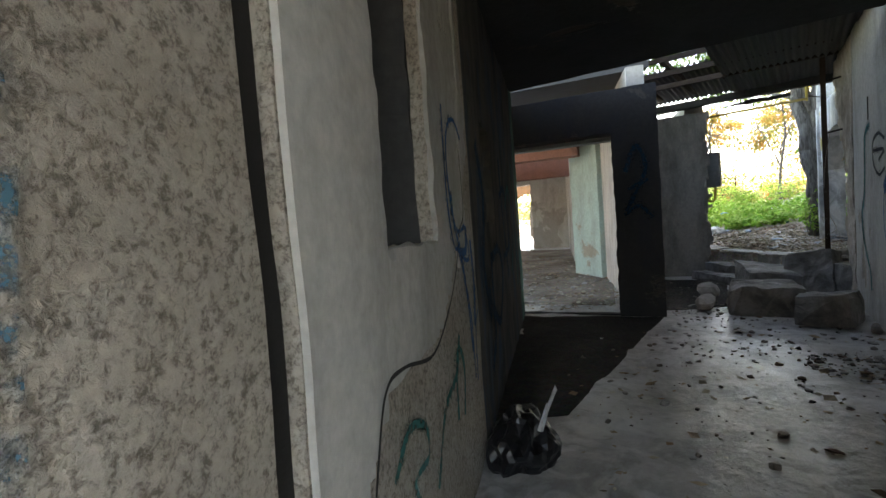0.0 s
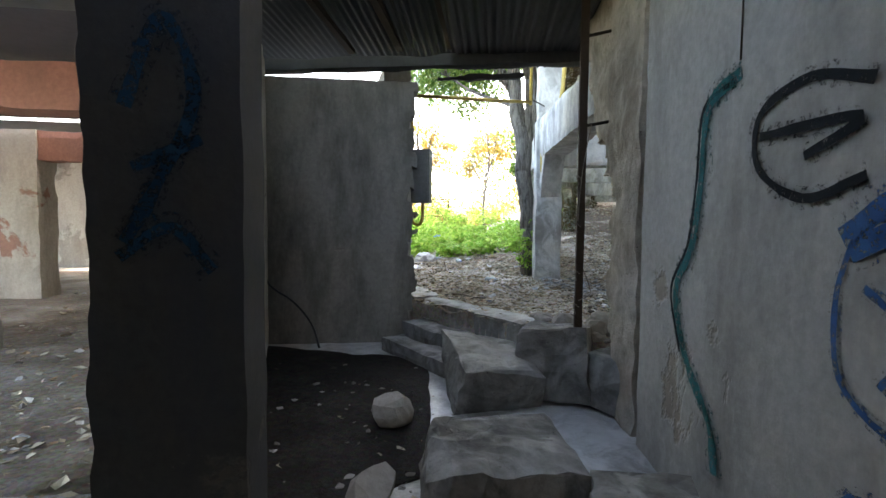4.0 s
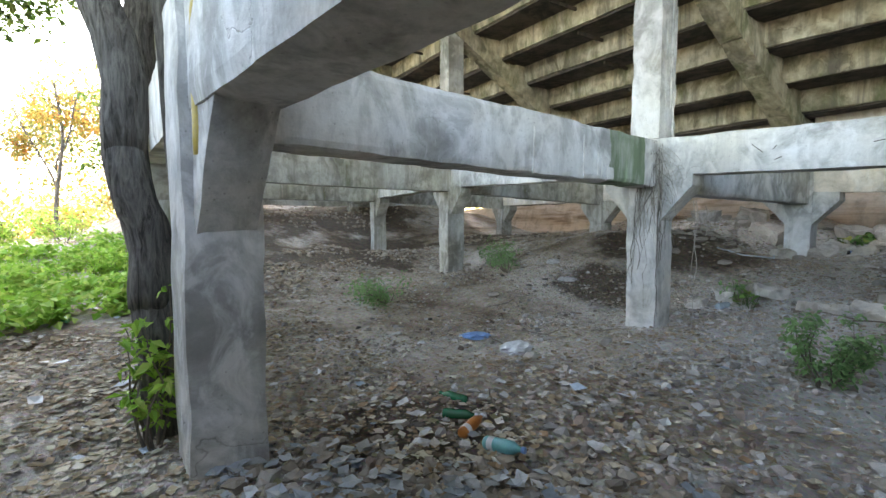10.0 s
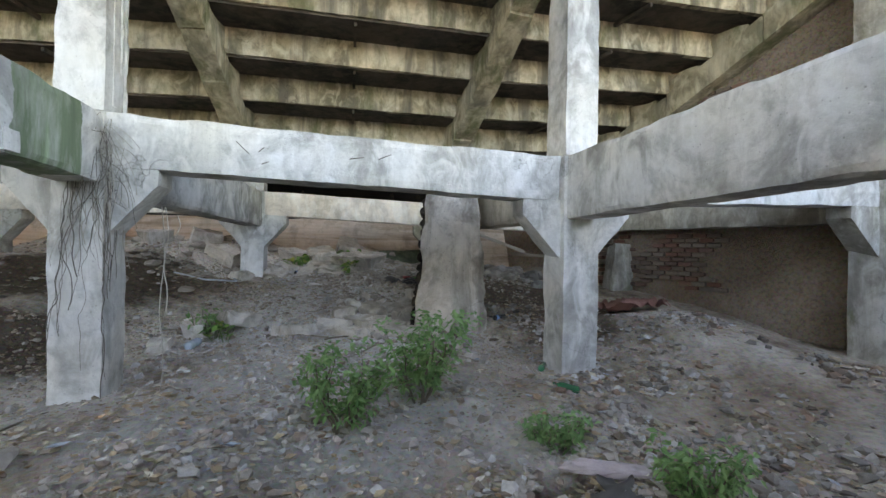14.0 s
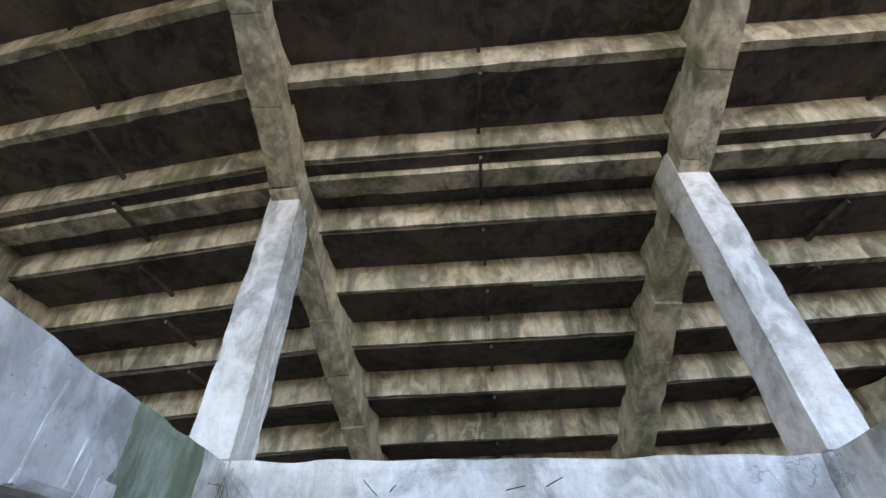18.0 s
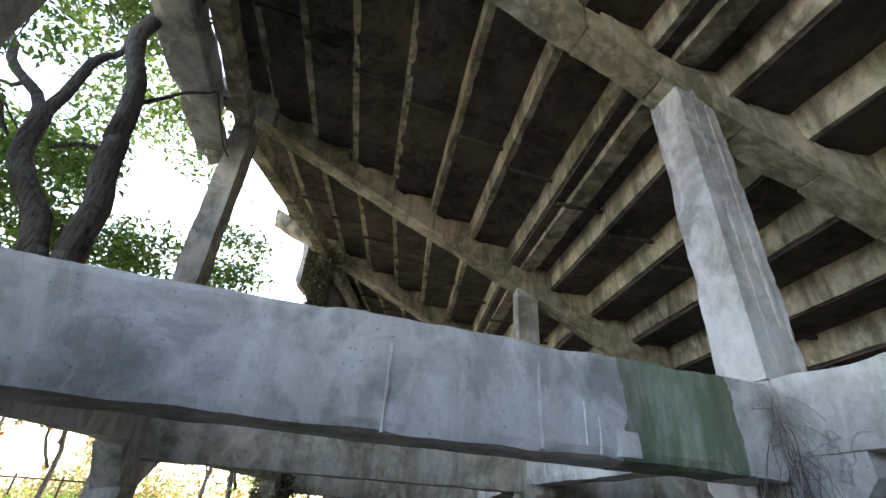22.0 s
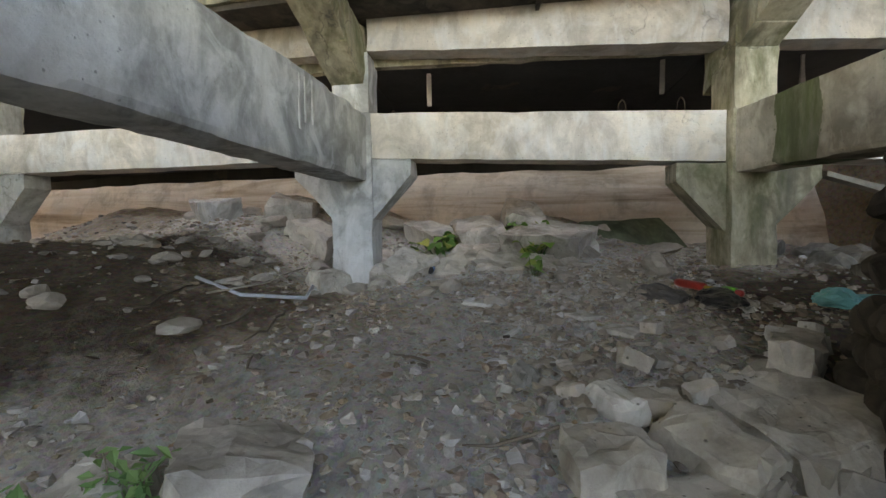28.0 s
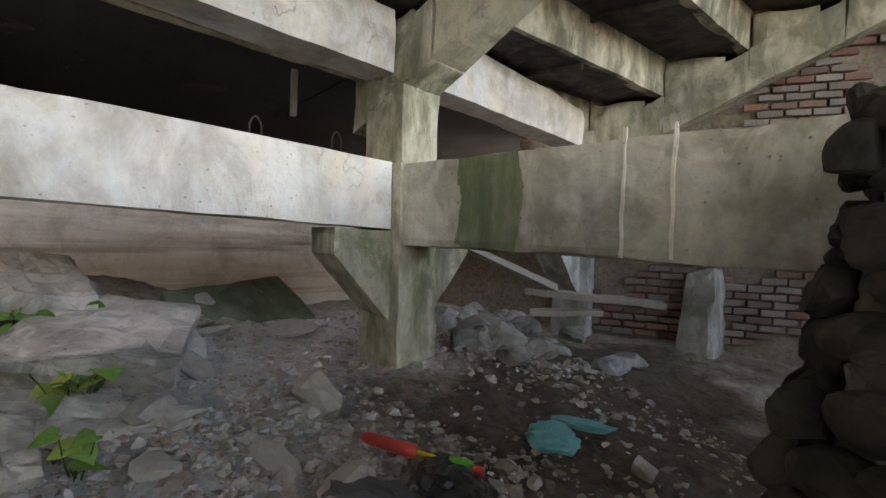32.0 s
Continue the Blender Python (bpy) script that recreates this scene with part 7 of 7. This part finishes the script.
part("tip", lathe([(0.012, 0), (0.026, 0.01), (0.03, 0.05), (0.03, 0.26), (0.024, 0.29), (0.01, 0.295)]), M["toy_red"], ob, "red plastic tube")
part("rod", tube([(0, 0, 0.29), (0, 0, 0.46)], 0.012, 8), M["toy_yellow"], ob, "yellow plastic rod")
part("handle", lathe([(0.01, 0.45), (0.03, 0.455), (0.034, 0.5), (0.03, 0.55), (0.015, 0.56)]), M["toy_green"], ob, "green plastic grip")
part("knob", lathe([(0.015, 0.555), (0.022, 0.565), (0.02, 0.6), (0.008, 0.605)]), M["toy_red"], ob, "red plastic end")
ob.matrix_world = pose(8.93, 9.2, ground_z(8.93, 9.2) + 0.035, 90, 0, -72)
ob = thing("lighter", "white plastic lighter lying on the rubble", "lighter")
part("body", box(-0.022, 0.022, -0.09, 0.07, 0, 0.02, step=0.03, amp=0.001, chip=0.004), W2, ob)
part("top", box(-0.018, 0.018, 0.07, 0.095, 0.002, 0.018, step=0.02, amp=0.001, chip=0.003), M["iron"], ob)
ob.matrix_world = pose(7.95, 10.4, ground_z(7.95, 10.4) + 0.02, 0, 10, 70)
wire = [(8.2, 12.45), (8.5, 12.2), (9.05, 12.25), (9.4, 12.3), (9.5, 12.5)]
solo("bent_wire", tube([(x, y, ground_z(x, y) + 0.03 + 0.05 * k) for k, (x, y) in enumerate(wire)], 0.008, 6), M["plank"], "pale bent wire on the soil", "wire")
for x, y in ((8.45, 10.55), (8.0, 9.8), (8.2, 10.0)):
    solo("flake", chunk_mesh(0.26, 0.18, 0.025, x * 3, 0.006), M["slab"], "pale flake of plaster on the rubble", "flake", group="plaster flakes", at=on_ground(x, y), turn=x * 50)

# gas pipe, meter box, pole at the way out
ob = thing("meter_box", "grey sheet-metal meter box on the wall corner", "meter box")
part("case", box(-1.79, -1.50, 9.36, 9.56, 1.80, 2.41, step=0.1, amp=0.0015, chip=0.004), M["box_grey"], ob)
part("front", box(-1.775, -1.515, 9.345, 9.36, 1.82, 2.39, step=0.1, amp=0.001, chip=0.003), M["box_grey"], ob)
ob = thing("gas_pipe", "old yellow gas pipe along the wall and across to the stand", "pipe")
Y = M["yellow_pipe"]
part("riser_pipe", tube(curve_points([(-1.60, 9.47, 1.9), (-1.60, 9.47, 1.62), (-1.66, 9.47, 1.55), (-1.73, 9.47, 1.62), (-1.74, 9.5, 1.8)]), 0.02, 10), Y, ob)
part("riser_pipe", tube([(-1.735, 9.5, 2.38), (-1.735, 9.5, 3.04)], 0.022, 10), Y, ob)
part("cross_pipe", tube([(-1.76, 9.5, 3.05), (-0.32, 10.95, 3.3)], 0.022, 10), Y, ob)
part("riser_pipe", tube([(-0.32, 10.95, 3.26), (-0.32, 11.0, 6.8)], 0.022, 10), Y, ob)
part("riser_pipe", tube(curve_points([(-0.12, 11.33, 2.35), (-0.12, 11.33, 2.9), (-0.1, 11.2, 3.1), (0.12, 10.9, 3.5), (0.14, 10.85, 6.5)]), 0.03, 10), Y, ob)
for z in (3.35, 4.4, 5.6):
    part("clip", tube([(-0.32, 10.97, z), (-0.1, 11.4, z)], 0.01, 6), M["iron"], ob)
ob = thing("iron_pole", "rusty iron pole standing in the rubble by the broken wall", "pole")
part("pole", box(-0.085, -0.025, 7.70, 7.76, 0.5, 3.25, step=0.12, amp=0.003, chip=0.004), M["iron"], ob)
part("bracket", tube([(-0.03, 7.73, 2.30), (0.22, 7.66, 2.33)], 0.012, 6), M["iron"], ob)
part("bracket", tube([(-0.03, 7.73, 2.95), (0.22, 7.66, 2.97)], 0.012, 6), M["iron"], ob)
part("wire_wrap", tube(curve_points([(-0.06, 7.69, 1.0), (0.02, 7.69, 1.05), (0.03, 7.78, 1.1), (-0.07, 7.72, 1.4), (-0.06, 7.69, 1.9), (0.0, 7.68, 2.3)]), 0.004, 5), M["twig"], ob)
for z in (0.95, 1.2, 1.55, 1.9):
    part("wire_end", tube(curve_points([(-0.055, 7.7, z), (-0.1, 7.66, z + 0.03), (-0.09, 7.62, z - 0.04)]), 0.003, 5), M["twig"], ob)

# vines on the middle column
ob = thing("vines", "dry bare vines climbing a concrete column and hanging from its bracket", "vine")
c = Vector((*NODES[1]["B"], 0))
rng = random.Random(12)
for n in range(46):
    side = rng.random() < 0.66
    x, z = rng.gauss(0.0 if side else -0.1, 0.09), rng.uniform(2.2, 2.95)
    low = rng.uniform(0.62, 1.9) if n % 2 else rng.uniform(1.6, 2.2)
    pts, drift = [], rng.uniform(-0.02, 0.02)
    while z > low:
        x = max(-0.22, min(0.22, x + drift + rng.uniform(-0.035, 0.035)))
        off = 0.222 + rng.uniform(0.0, 0.02)
        pts.append(c + (Vector((-off, x - 0.06, z)) if side else Vector((x, -off, z))))
        z -= rng.uniform(0.06, 0.15)
    if len(pts) > 3:
        part("vine", tube(curve_points(pts, 3), rng.uniform(0.0018, 0.004), 5), M["vine_pale"] if n % 2 == 0 else M["vine"], ob)
# the matted tuft where the beams meet
for n in range(90):
    a = c + Vector((-0.25 + rng.gauss(0, 0.05), -0.25 + rng.gauss(0, 0.05), rng.uniform(2.3, 2.95)))
    pts, way = [a], Vector((rng.uniform(-0.08, 0.05), rng.uniform(-0.08, 0.05), rng.uniform(-0.16, 0.06)))
    for i in range(rng.randint(3, 6)):
        way += Vector((rng.uniform(-0.03, 0.03), rng.uniform(-0.03, 0.03), rng.uniform(-0.05, 0.02)))
        pts.append(pts[-1] + way * 0.5)
    part("vine", tube(curve_points(pts, 2), rng.uniform(0.0012, 0.0028), 4), M["vine_pale"] if n % 2 == 0 else M["vine"], ob)
for dx, dy, z0, z1 in ((-0.29, -0.70, 2.25, 0.72), (-0.25, -0.71, 2.25, 1.35), (-0.10, -0.74, 2.2, 1.85)):
    pts = [c + Vector((dx + 0.012 * math.sin(k * 1.3), dy + 0.012 * math.cos(k * 1.7), z0 + (z1 - z0) * k / 7)) for k in range(8)]
    part("vine", tube(curve_points(pts, 3), 0.0045, 5), M["vine_pale"], ob)
# stubs of reinforcing bar on the inner beam
for n, (x, y) in enumerate(((9.72, 11.5), (9.74, 11.05), (9.75, 9.4), (9.76, 8.9))):
    solo("iron_loop", tube(curve_points([(x, y - 0.03, 2.88), (x, y - 0.03, 2.95), (x, y, 2.99), (x, y + 0.03, 2.95), (x, y + 0.03, 2.88)], 4), 0.006, 6), M["iron"], "rusty lifting loop on a beam", "loop", group="lifting loops")
for n, (x, y) in enumerate(((10.6, 11.3), (10.6, 8.8), (10.7, 7.4))):
    solo("hanging_strap", box(x - 0.02, x + 0.02, y - 0.025, y + 0.025, 3.24, 3.61, step=0.1, amp=0.002), M["strap"], "pale metal strap hanging from the dark slab", "strap", group="hanging straps")

for n, (y, z, dy, dz) in enumerate(((9.95, 2.72, -0.12, 0.01), (9.7, 2.73, -0.11, 0.04), (10.78, 2.72, 0.09, 0.09), (10.7, 2.74, -0.05, 0.03), (10.62, 2.66, 0.05, -0.03))):
    x = 5.06 + (11.0 - y) * 0.052
    solo("rebar_stub", tube([(x - 0.16, y, z), (x - 0.185, y + dy * 0.5, z + dz * 0.5), (x - 0.2, y + dy, z + dz)], 0.0035, 6), M["iron"], "rusty stub of reinforcing bar on a beam", "bar", group="stubs of reinforcing bar")

# ---- spray paint on the walls ----
def stroke(name, frame_at, pts, width, material, ob, seed=0, out=0.021, mist=True):
    """A ribbon of paint on a wall: pts are (metres along, height); frame_at gives the wall's start, direction and outward normal."""
    o, d, n = frame_at
    line = curve_points([(s, z, 0) for s, z in pts], 6)
    verts, faces = [], []
    for i, p in enumerate(line):
        t = (line[min(i + 1, len(line) - 1)] - line[max(i - 1, 0)])
        t = Vector((t.x, t.y)).normalized() if t.length > 1e-6 else Vector((1, 0))
        w = width * 0.5 * (0.85 + 0.35 * noise.noise(Vector((p.x * 9, p.y * 9, seed))))
        for sgn in (-1, 1):
            s, z = p.x - t.y * w * sgn, p.y + t.x * w * sgn
            q = o + d * s + n * out
            verts.append((q.x, q.y, z))
    for i in range(len(line) - 1):
        faces.append([2 * i, 2 * i + 1, 2 * i + 3, 2 * i + 2])
    part(name, from_lists("stroke", verts, faces), material, ob)
    if mist and material.name + "_mist" in M:
        stroke("overspray", frame_at, pts, width * 2.3, M[material.name + "_mist"], ob, seed + 5, out - 0.002, False)


right = (R0, RD, Vector((-abs(RD.y), RD.x * -1)).normalized())
left = (L0, LD, Vector((LD.y, -LD.x)))
K, B2, T, N = M["spray_black"], M["spray_blue"], M["spray_teal"], M["spray_navy"]
ob = thing("graffiti", "black and blue spray-painted letters and a face on the passage wall", "graffiti", "structure")
for pts, w, m in (
    ([(2.01, 1.89), (1.59, 1.87), (1.79, 1.79)], 0.03, K), ([(1.55, 1.96), (1.78, 2.03), (2.01, 1.97), (2.01, 1.78), (1.79, 1.66), (1.56, 1.71)], 0.03, K),
    ([(1.27, 2.08), (1.41, 2.06), (1.39, 1.97), (1.23, 1.95), (1.22, 2.05), (1.27, 2.08)], 0.028, K), ([(1.22, 1.95), (1.26, 1.81), (1.43, 1.69)], 0.03, K), ([(1.42, 1.70), (1.25, 1.74), (1.13, 1.75)], 0.03, K),
    ([(1.15, 1.86), (0.98, 1.87), (0.89, 1.94), (0.94, 2.0), (1.04, 1.99), (1.07, 1.85), (1.09, 1.71), (0.99, 1.64), (0.86, 1.66)], 0.03, K),
    ([(0.41, 1.96), (0.57, 2.03), (0.72, 2.0), (0.65, 1.92), (0.46, 1.87), (0.38, 1.8), (0.43, 1.75), (0.59, 1.77), (0.67, 1.85), (0.54, 1.83)], 0.03, K),
    ([(0.24, 2.08), (0.29, 1.94), (0.23, 1.78), (0.15, 1.73)], 0.03, K), ([(0.41, 2.04), (0.18, 2.0)], 0.03, K),
    ([(0.71, 1.48), (0.58, 1.33), (0.55, 1.16), (0.62, 0.99), (0.71, 0.91), (0.79, 0.98), (0.79, 1.19)], 0.045, K), ([(1.26, 0.93), (0.79, 1.09)], 0.04, K),
    ([(0.63, 1.13), (0.77, 1.39), (0.79, 1.57), (0.65, 1.71), (0.46, 1.69), (0.4, 1.58), (0.45, 1.48), (0.4, 1.36), (0.33, 1.33)], 0.025, T),
    ([(2.13, 2.16), (2.36, 2.08), (2.4, 1.77), (2.46, 1.48), (2.6, 1.25), (2.49, 0.96), (2.26, 0.72), (2.21, 0.53)], 0.05, T), ([(2.17, 2.14), (2.40, 2.08), (2.44, 1.77), (2.5, 1.48), (2.65, 1.25), (2.54, 0.96)], 0.02, K),
    ([(1.6, 1.52), (1.64, 1.35), (1.61, 1.14), (1.44, 1.05), (1.26, 1.15), (1.17, 1.32), (1.19, 1.47), (1.28, 1.59), (1.47, 1.62), (1.6, 1.52)], 0.02, B2),
    ([(1.63, 1.54), (1.47, 1.64), (1.28, 1.66), (1.1, 1.61)], 0.06, B2), ([(1.6, 1.5), (1.45, 1.57), (1.3, 1.58), (1.16, 1.5)], 0.05, B2), ([(1.55, 1.41), (1.38, 1.31)], 0.02, B2), ([(1.36, 1.43), (1.16, 1.19)], 0.02, B2), ([(1.14, 1.43), (1.33, 1.2)], 0.02, B2),
    ([(1.49, 1.16), (1.31, 1.39), (1.23, 1.22)], 0.02, B2), ([(1.42, 0.98), (1.39, 0.87), (1.57, 0.8), (1.51, 0.53)], 0.035, B2), ([(1.27, 1.01), (1.31, 0.82), (1.14, 0.79), (1.2, 0.62)], 0.035, B2),
    ([(0.3, 1.7), (0.34, 1.3), (0.3, 0.95)], 0.02, T), ([(0.2, 1.75), (0.22, 1.4), (0.17, 1.1)], 0.02, T),
):
    stroke("stroke", right, pts, w * 1.25, m, ob, len(pts), 0.008)
part("cord", tube([(*(R0 + RD * 2.12 + right[2] * 0.02), 2.42), (*(R0 + RD * 2.12 + right[2] * 0.02), 2.2)], 0.004, 6), M["iron"], ob, "thin cord")
part("knob", lathe([(0.005, 0), (0.02, 0.004), (0.022, 0.03), (0.012, 0.05), (0.006, 0.055)]), M["plastic_white"], ob, "small white switch")
ob.children[-1].location = (*(R0 + RD * 2.12 + right[2] * 0.03), 2.15)
ob = thing("graffiti", "blue and teal spray-painted loops on the peeling wall", "graffiti", "structure")
for pts, w, m in (
    ([(-0.69, 1.98), (-0.7, 1.79), (-0.7, 1.62), (-0.66, 1.47), (-0.6, 1.4), (-0.5, 1.42)], 0.03, B2), ([(-0.33, 1.9), (-0.46, 1.96), (-0.6, 1.91), (-0.66, 1.78), (-0.65, 1.64), (-0.6, 1.52), (-0.53, 1.47), (-0.37, 1.49)], 0.03, B2),
    ([(-0.58, 1.4), (-0.5, 1.37), (-0.43, 1.23), (-0.35, 1.03), (-0.34, 0.76)], 0.03, B2), ([(-0.15, 1.06), (-0.25, 0.99), (-0.29, 0.73)], 0.025, B2), ([(-0.35, 1.49), (-0.38, 1.38), (-0.55, 1.38)], 0.05, B2),
    ([(-1.49, 0.9), (-1.36, 0.97), (-1.22, 0.92), (-1.2, 0.82), (-1.34, 0.82), (-1.3, 0.72)], 0.03, T), ([(-1.12, 0.67), (-0.97, 0.86), (-0.75, 0.92), (-0.66, 1.05)], 0.04, T), ([(-0.77, 0.74), (-0.75, 0.93), (-0.68, 1.0), (-0.6, 0.89), (-0.65, 0.71)], 0.04, T),
    ([(-2.26, 1.8), (-2.25, 1.62), (-2.26, 1.45), (-2.27, 1.25)], 0.10, M["spray_smear"]), 
    ([(-0.62, 1.64), (-0.6, 1.51), (-0.55, 1.44), (-0.5, 1.34), (-0.42, 1.17), (-0.36, 0.89)], 0.035, B2), ([(-0.35, 1.46), (-0.3, 1.36), (-0.36, 1.33), (-0.48, 1.36)], 0.03, B2), ([(-0.25, 1.42), (-0.22, 1.2), (-0.27, 1.0)], 0.06, B2),
    ([(0.12, 1.95), (0.3, 1.65), (0.16, 1.25), (0.35, 0.9)], 0.12, N), ([(0.5, 1.25), (0.9, 1.3), (1.1, 1.1), (0.8, 0.8), (0.5, 0.95), (0.5, 1.3)], 0.09, N), ([(0.3, 1.1), (0.5, 0.8), (0.25, 0.6)], 0.1, N), ([(1.3, 2.0), (1.4, 1.5), (1.6, 1.0)], 0.09, N), ([(1.2, 1.7), (1.6, 1.75), (1.8, 1.3), (1.3, 1.2)], 0.08, N), ([(1.6, 1.6), (2.0, 1.8), (2.3, 1.4), (1.9, 1.0)], 0.06, T), ([(2.5, 2.1), (2.6, 1.4), (2.5, 0.8)], 0.08, T),
):
    stroke("stroke", left, pts, w * 0.85, m, ob, len(pts))
for pts in ([(-0.40, 1.84), (-0.38, 1.69), (-0.39, 1.54), (-0.52, 1.46), (-0.61, 1.33), (-0.80, 1.19), (-1.06, 1.09), (-1.36, 1.14), (-1.50, 1.13), (-1.58, 1.0), (-1.66, 0.8)],):
    stroke("crack", left, pts, 0.014, M["soot_black"], ob, 3, 0.022, False)
W0, W1 = Vector((-3.15, 8.77)), Vector((-1.66, 5.80))
wd = (W1 - W0).normalized()
recess = (W0, wd, Vector((-wd.y, wd.x)))
ob = thing("graffiti", "thin black scrawl on the recess wall", "graffiti", "structure")
for pts in ([(1.71, 1.93), (1.58, 1.88), (1.4, 2.1), (1.59, 2.19)], [(1.32, 2.12), (1.25, 1.98), (1.4, 1.73), (1.17, 1.58)], [(1.13, 1.83), (0.82, 1.8), (0.5, 1.93), (0.7, 1.97)], [(1.53, 1.56), (1.5, 1.42), (1.16, 1.67), (1.05, 1.35)], [(0.95, 1.6), (0.85, 1.35), (0.7, 1.6), (0.55, 1.45)]):
    stroke("stroke", recess, pts, 0.018, K, ob, 2)
solo("cable", tube(curve_points([(-3.17, 8.68, 1.37), (-3.16, 8.66, 1.16), (-3.08, 8.67, 0.91), (-2.83, 8.7, 0.73), (-2.64, 8.72, 0.5), (-2.5, 8.6, 0.28)]), 0.012, 8), M["plastic_black"], "black cable hanging down the wall", "cable")

door_face = (D0, DD, -DN)
ob = thing("graffiti", "dark blue sprayed loops on the pillar beside the doorway", "graffiti", "structure")
for pts in ([(1.28, 1.95), (1.4, 2.25), (1.5, 2.0), (1.38, 1.7), (1.27, 1.5)], [(1.25, 1.45), (1.42, 1.55), (1.55, 1.4)], [(1.3, 1.75), (1.52, 1.85)]):
    stroke("stroke", door_face, pts, 0.05, N, ob, 4, 0.012)

# ---- black bag on the passage floor ----
ob = thing("rubbish_bag", "black torn rubbish bag with white paper on the floor", "bag", at=(-1.27, 1.98, FLOOR + 0.09), turn=30)
part("body", crumpled((0.36, 0.42, 0.42), 5.5), M["plastic_black"], ob)
for k, (x, y, z, a) in enumerate(((0.14, 0.02, 0.16, 20), (0.1, -0.12, 0.12, 60))):
    m = part("paper", chunk_mesh(0.03, 0.02, 0.15, 9 + k, 0.003), M["plastic_white"], ob, "white torn paper")
    m.matrix_basis = pose(x, y, z, 12, 20, a)

# ---- bricks that show in the closing wall ----
wall = bpy.data.objects["wall_brick"]
wa, wc = Vector(NODES[-1]["A"]), Vector(NODES[-1]["C"]) + (Vector(NODES[-1]["C"]) - Vector(NODES[-1]["B"])) * 0.9
wd = (wc - wa).normalized()
wn = Vector((-wd.y, wd.x))
shapes = [box(-0.108, 0.108, -0.05, 0.05, -0.034, 0.034, step=0.06, amp=0.008, chip=0.014, seed=k) for k in range(6)]
meshes = []
for k, bm in enumerate(shapes):
    if not isinstance(bm, bpy.types.Mesh):
        data = bpy.data.meshes.new("brick")
        bm.to_mesh(data)
        bm.free()
        bm = data
    bm.materials.append(M["brick"])
    meshes.append(bm)
rng = random.Random(33)
turn = math.degrees(math.atan2(wd.y, wd.x))
made = 0
for course in range(44):
    z = 1.3 + course * 0.078
    for i in range(18):
        s = 4.9 + i * 0.228 + (0.114 if course % 2 else 0.0)
        worn = noise.noise(Vector((s * 1.1, z * 1.6, 4.0)))
        bare = 1.3 < z < 2.3 and s > 5.9 and worn > -0.25 or 2.95 < z < 4.5 and 5.0 < s < 7.4 and worn > -0.12
        if not bare or z > 7.7 - 0.47 * s or made >= 299 or rng.random() < 0.05:
            continue
        p = wa + wd * s + wn * (0.0 + rng.uniform(-0.012, 0.03))
        ob = new("brick", meshes[rng.randrange(6)])
        ob.parent = wall
        ob.matrix_world = pose(p.x, p.y, z, 0, rng.uniform(-1, 1), turn + rng.uniform(-1.5, 1.5))
        tagged(ob)
        made += 1
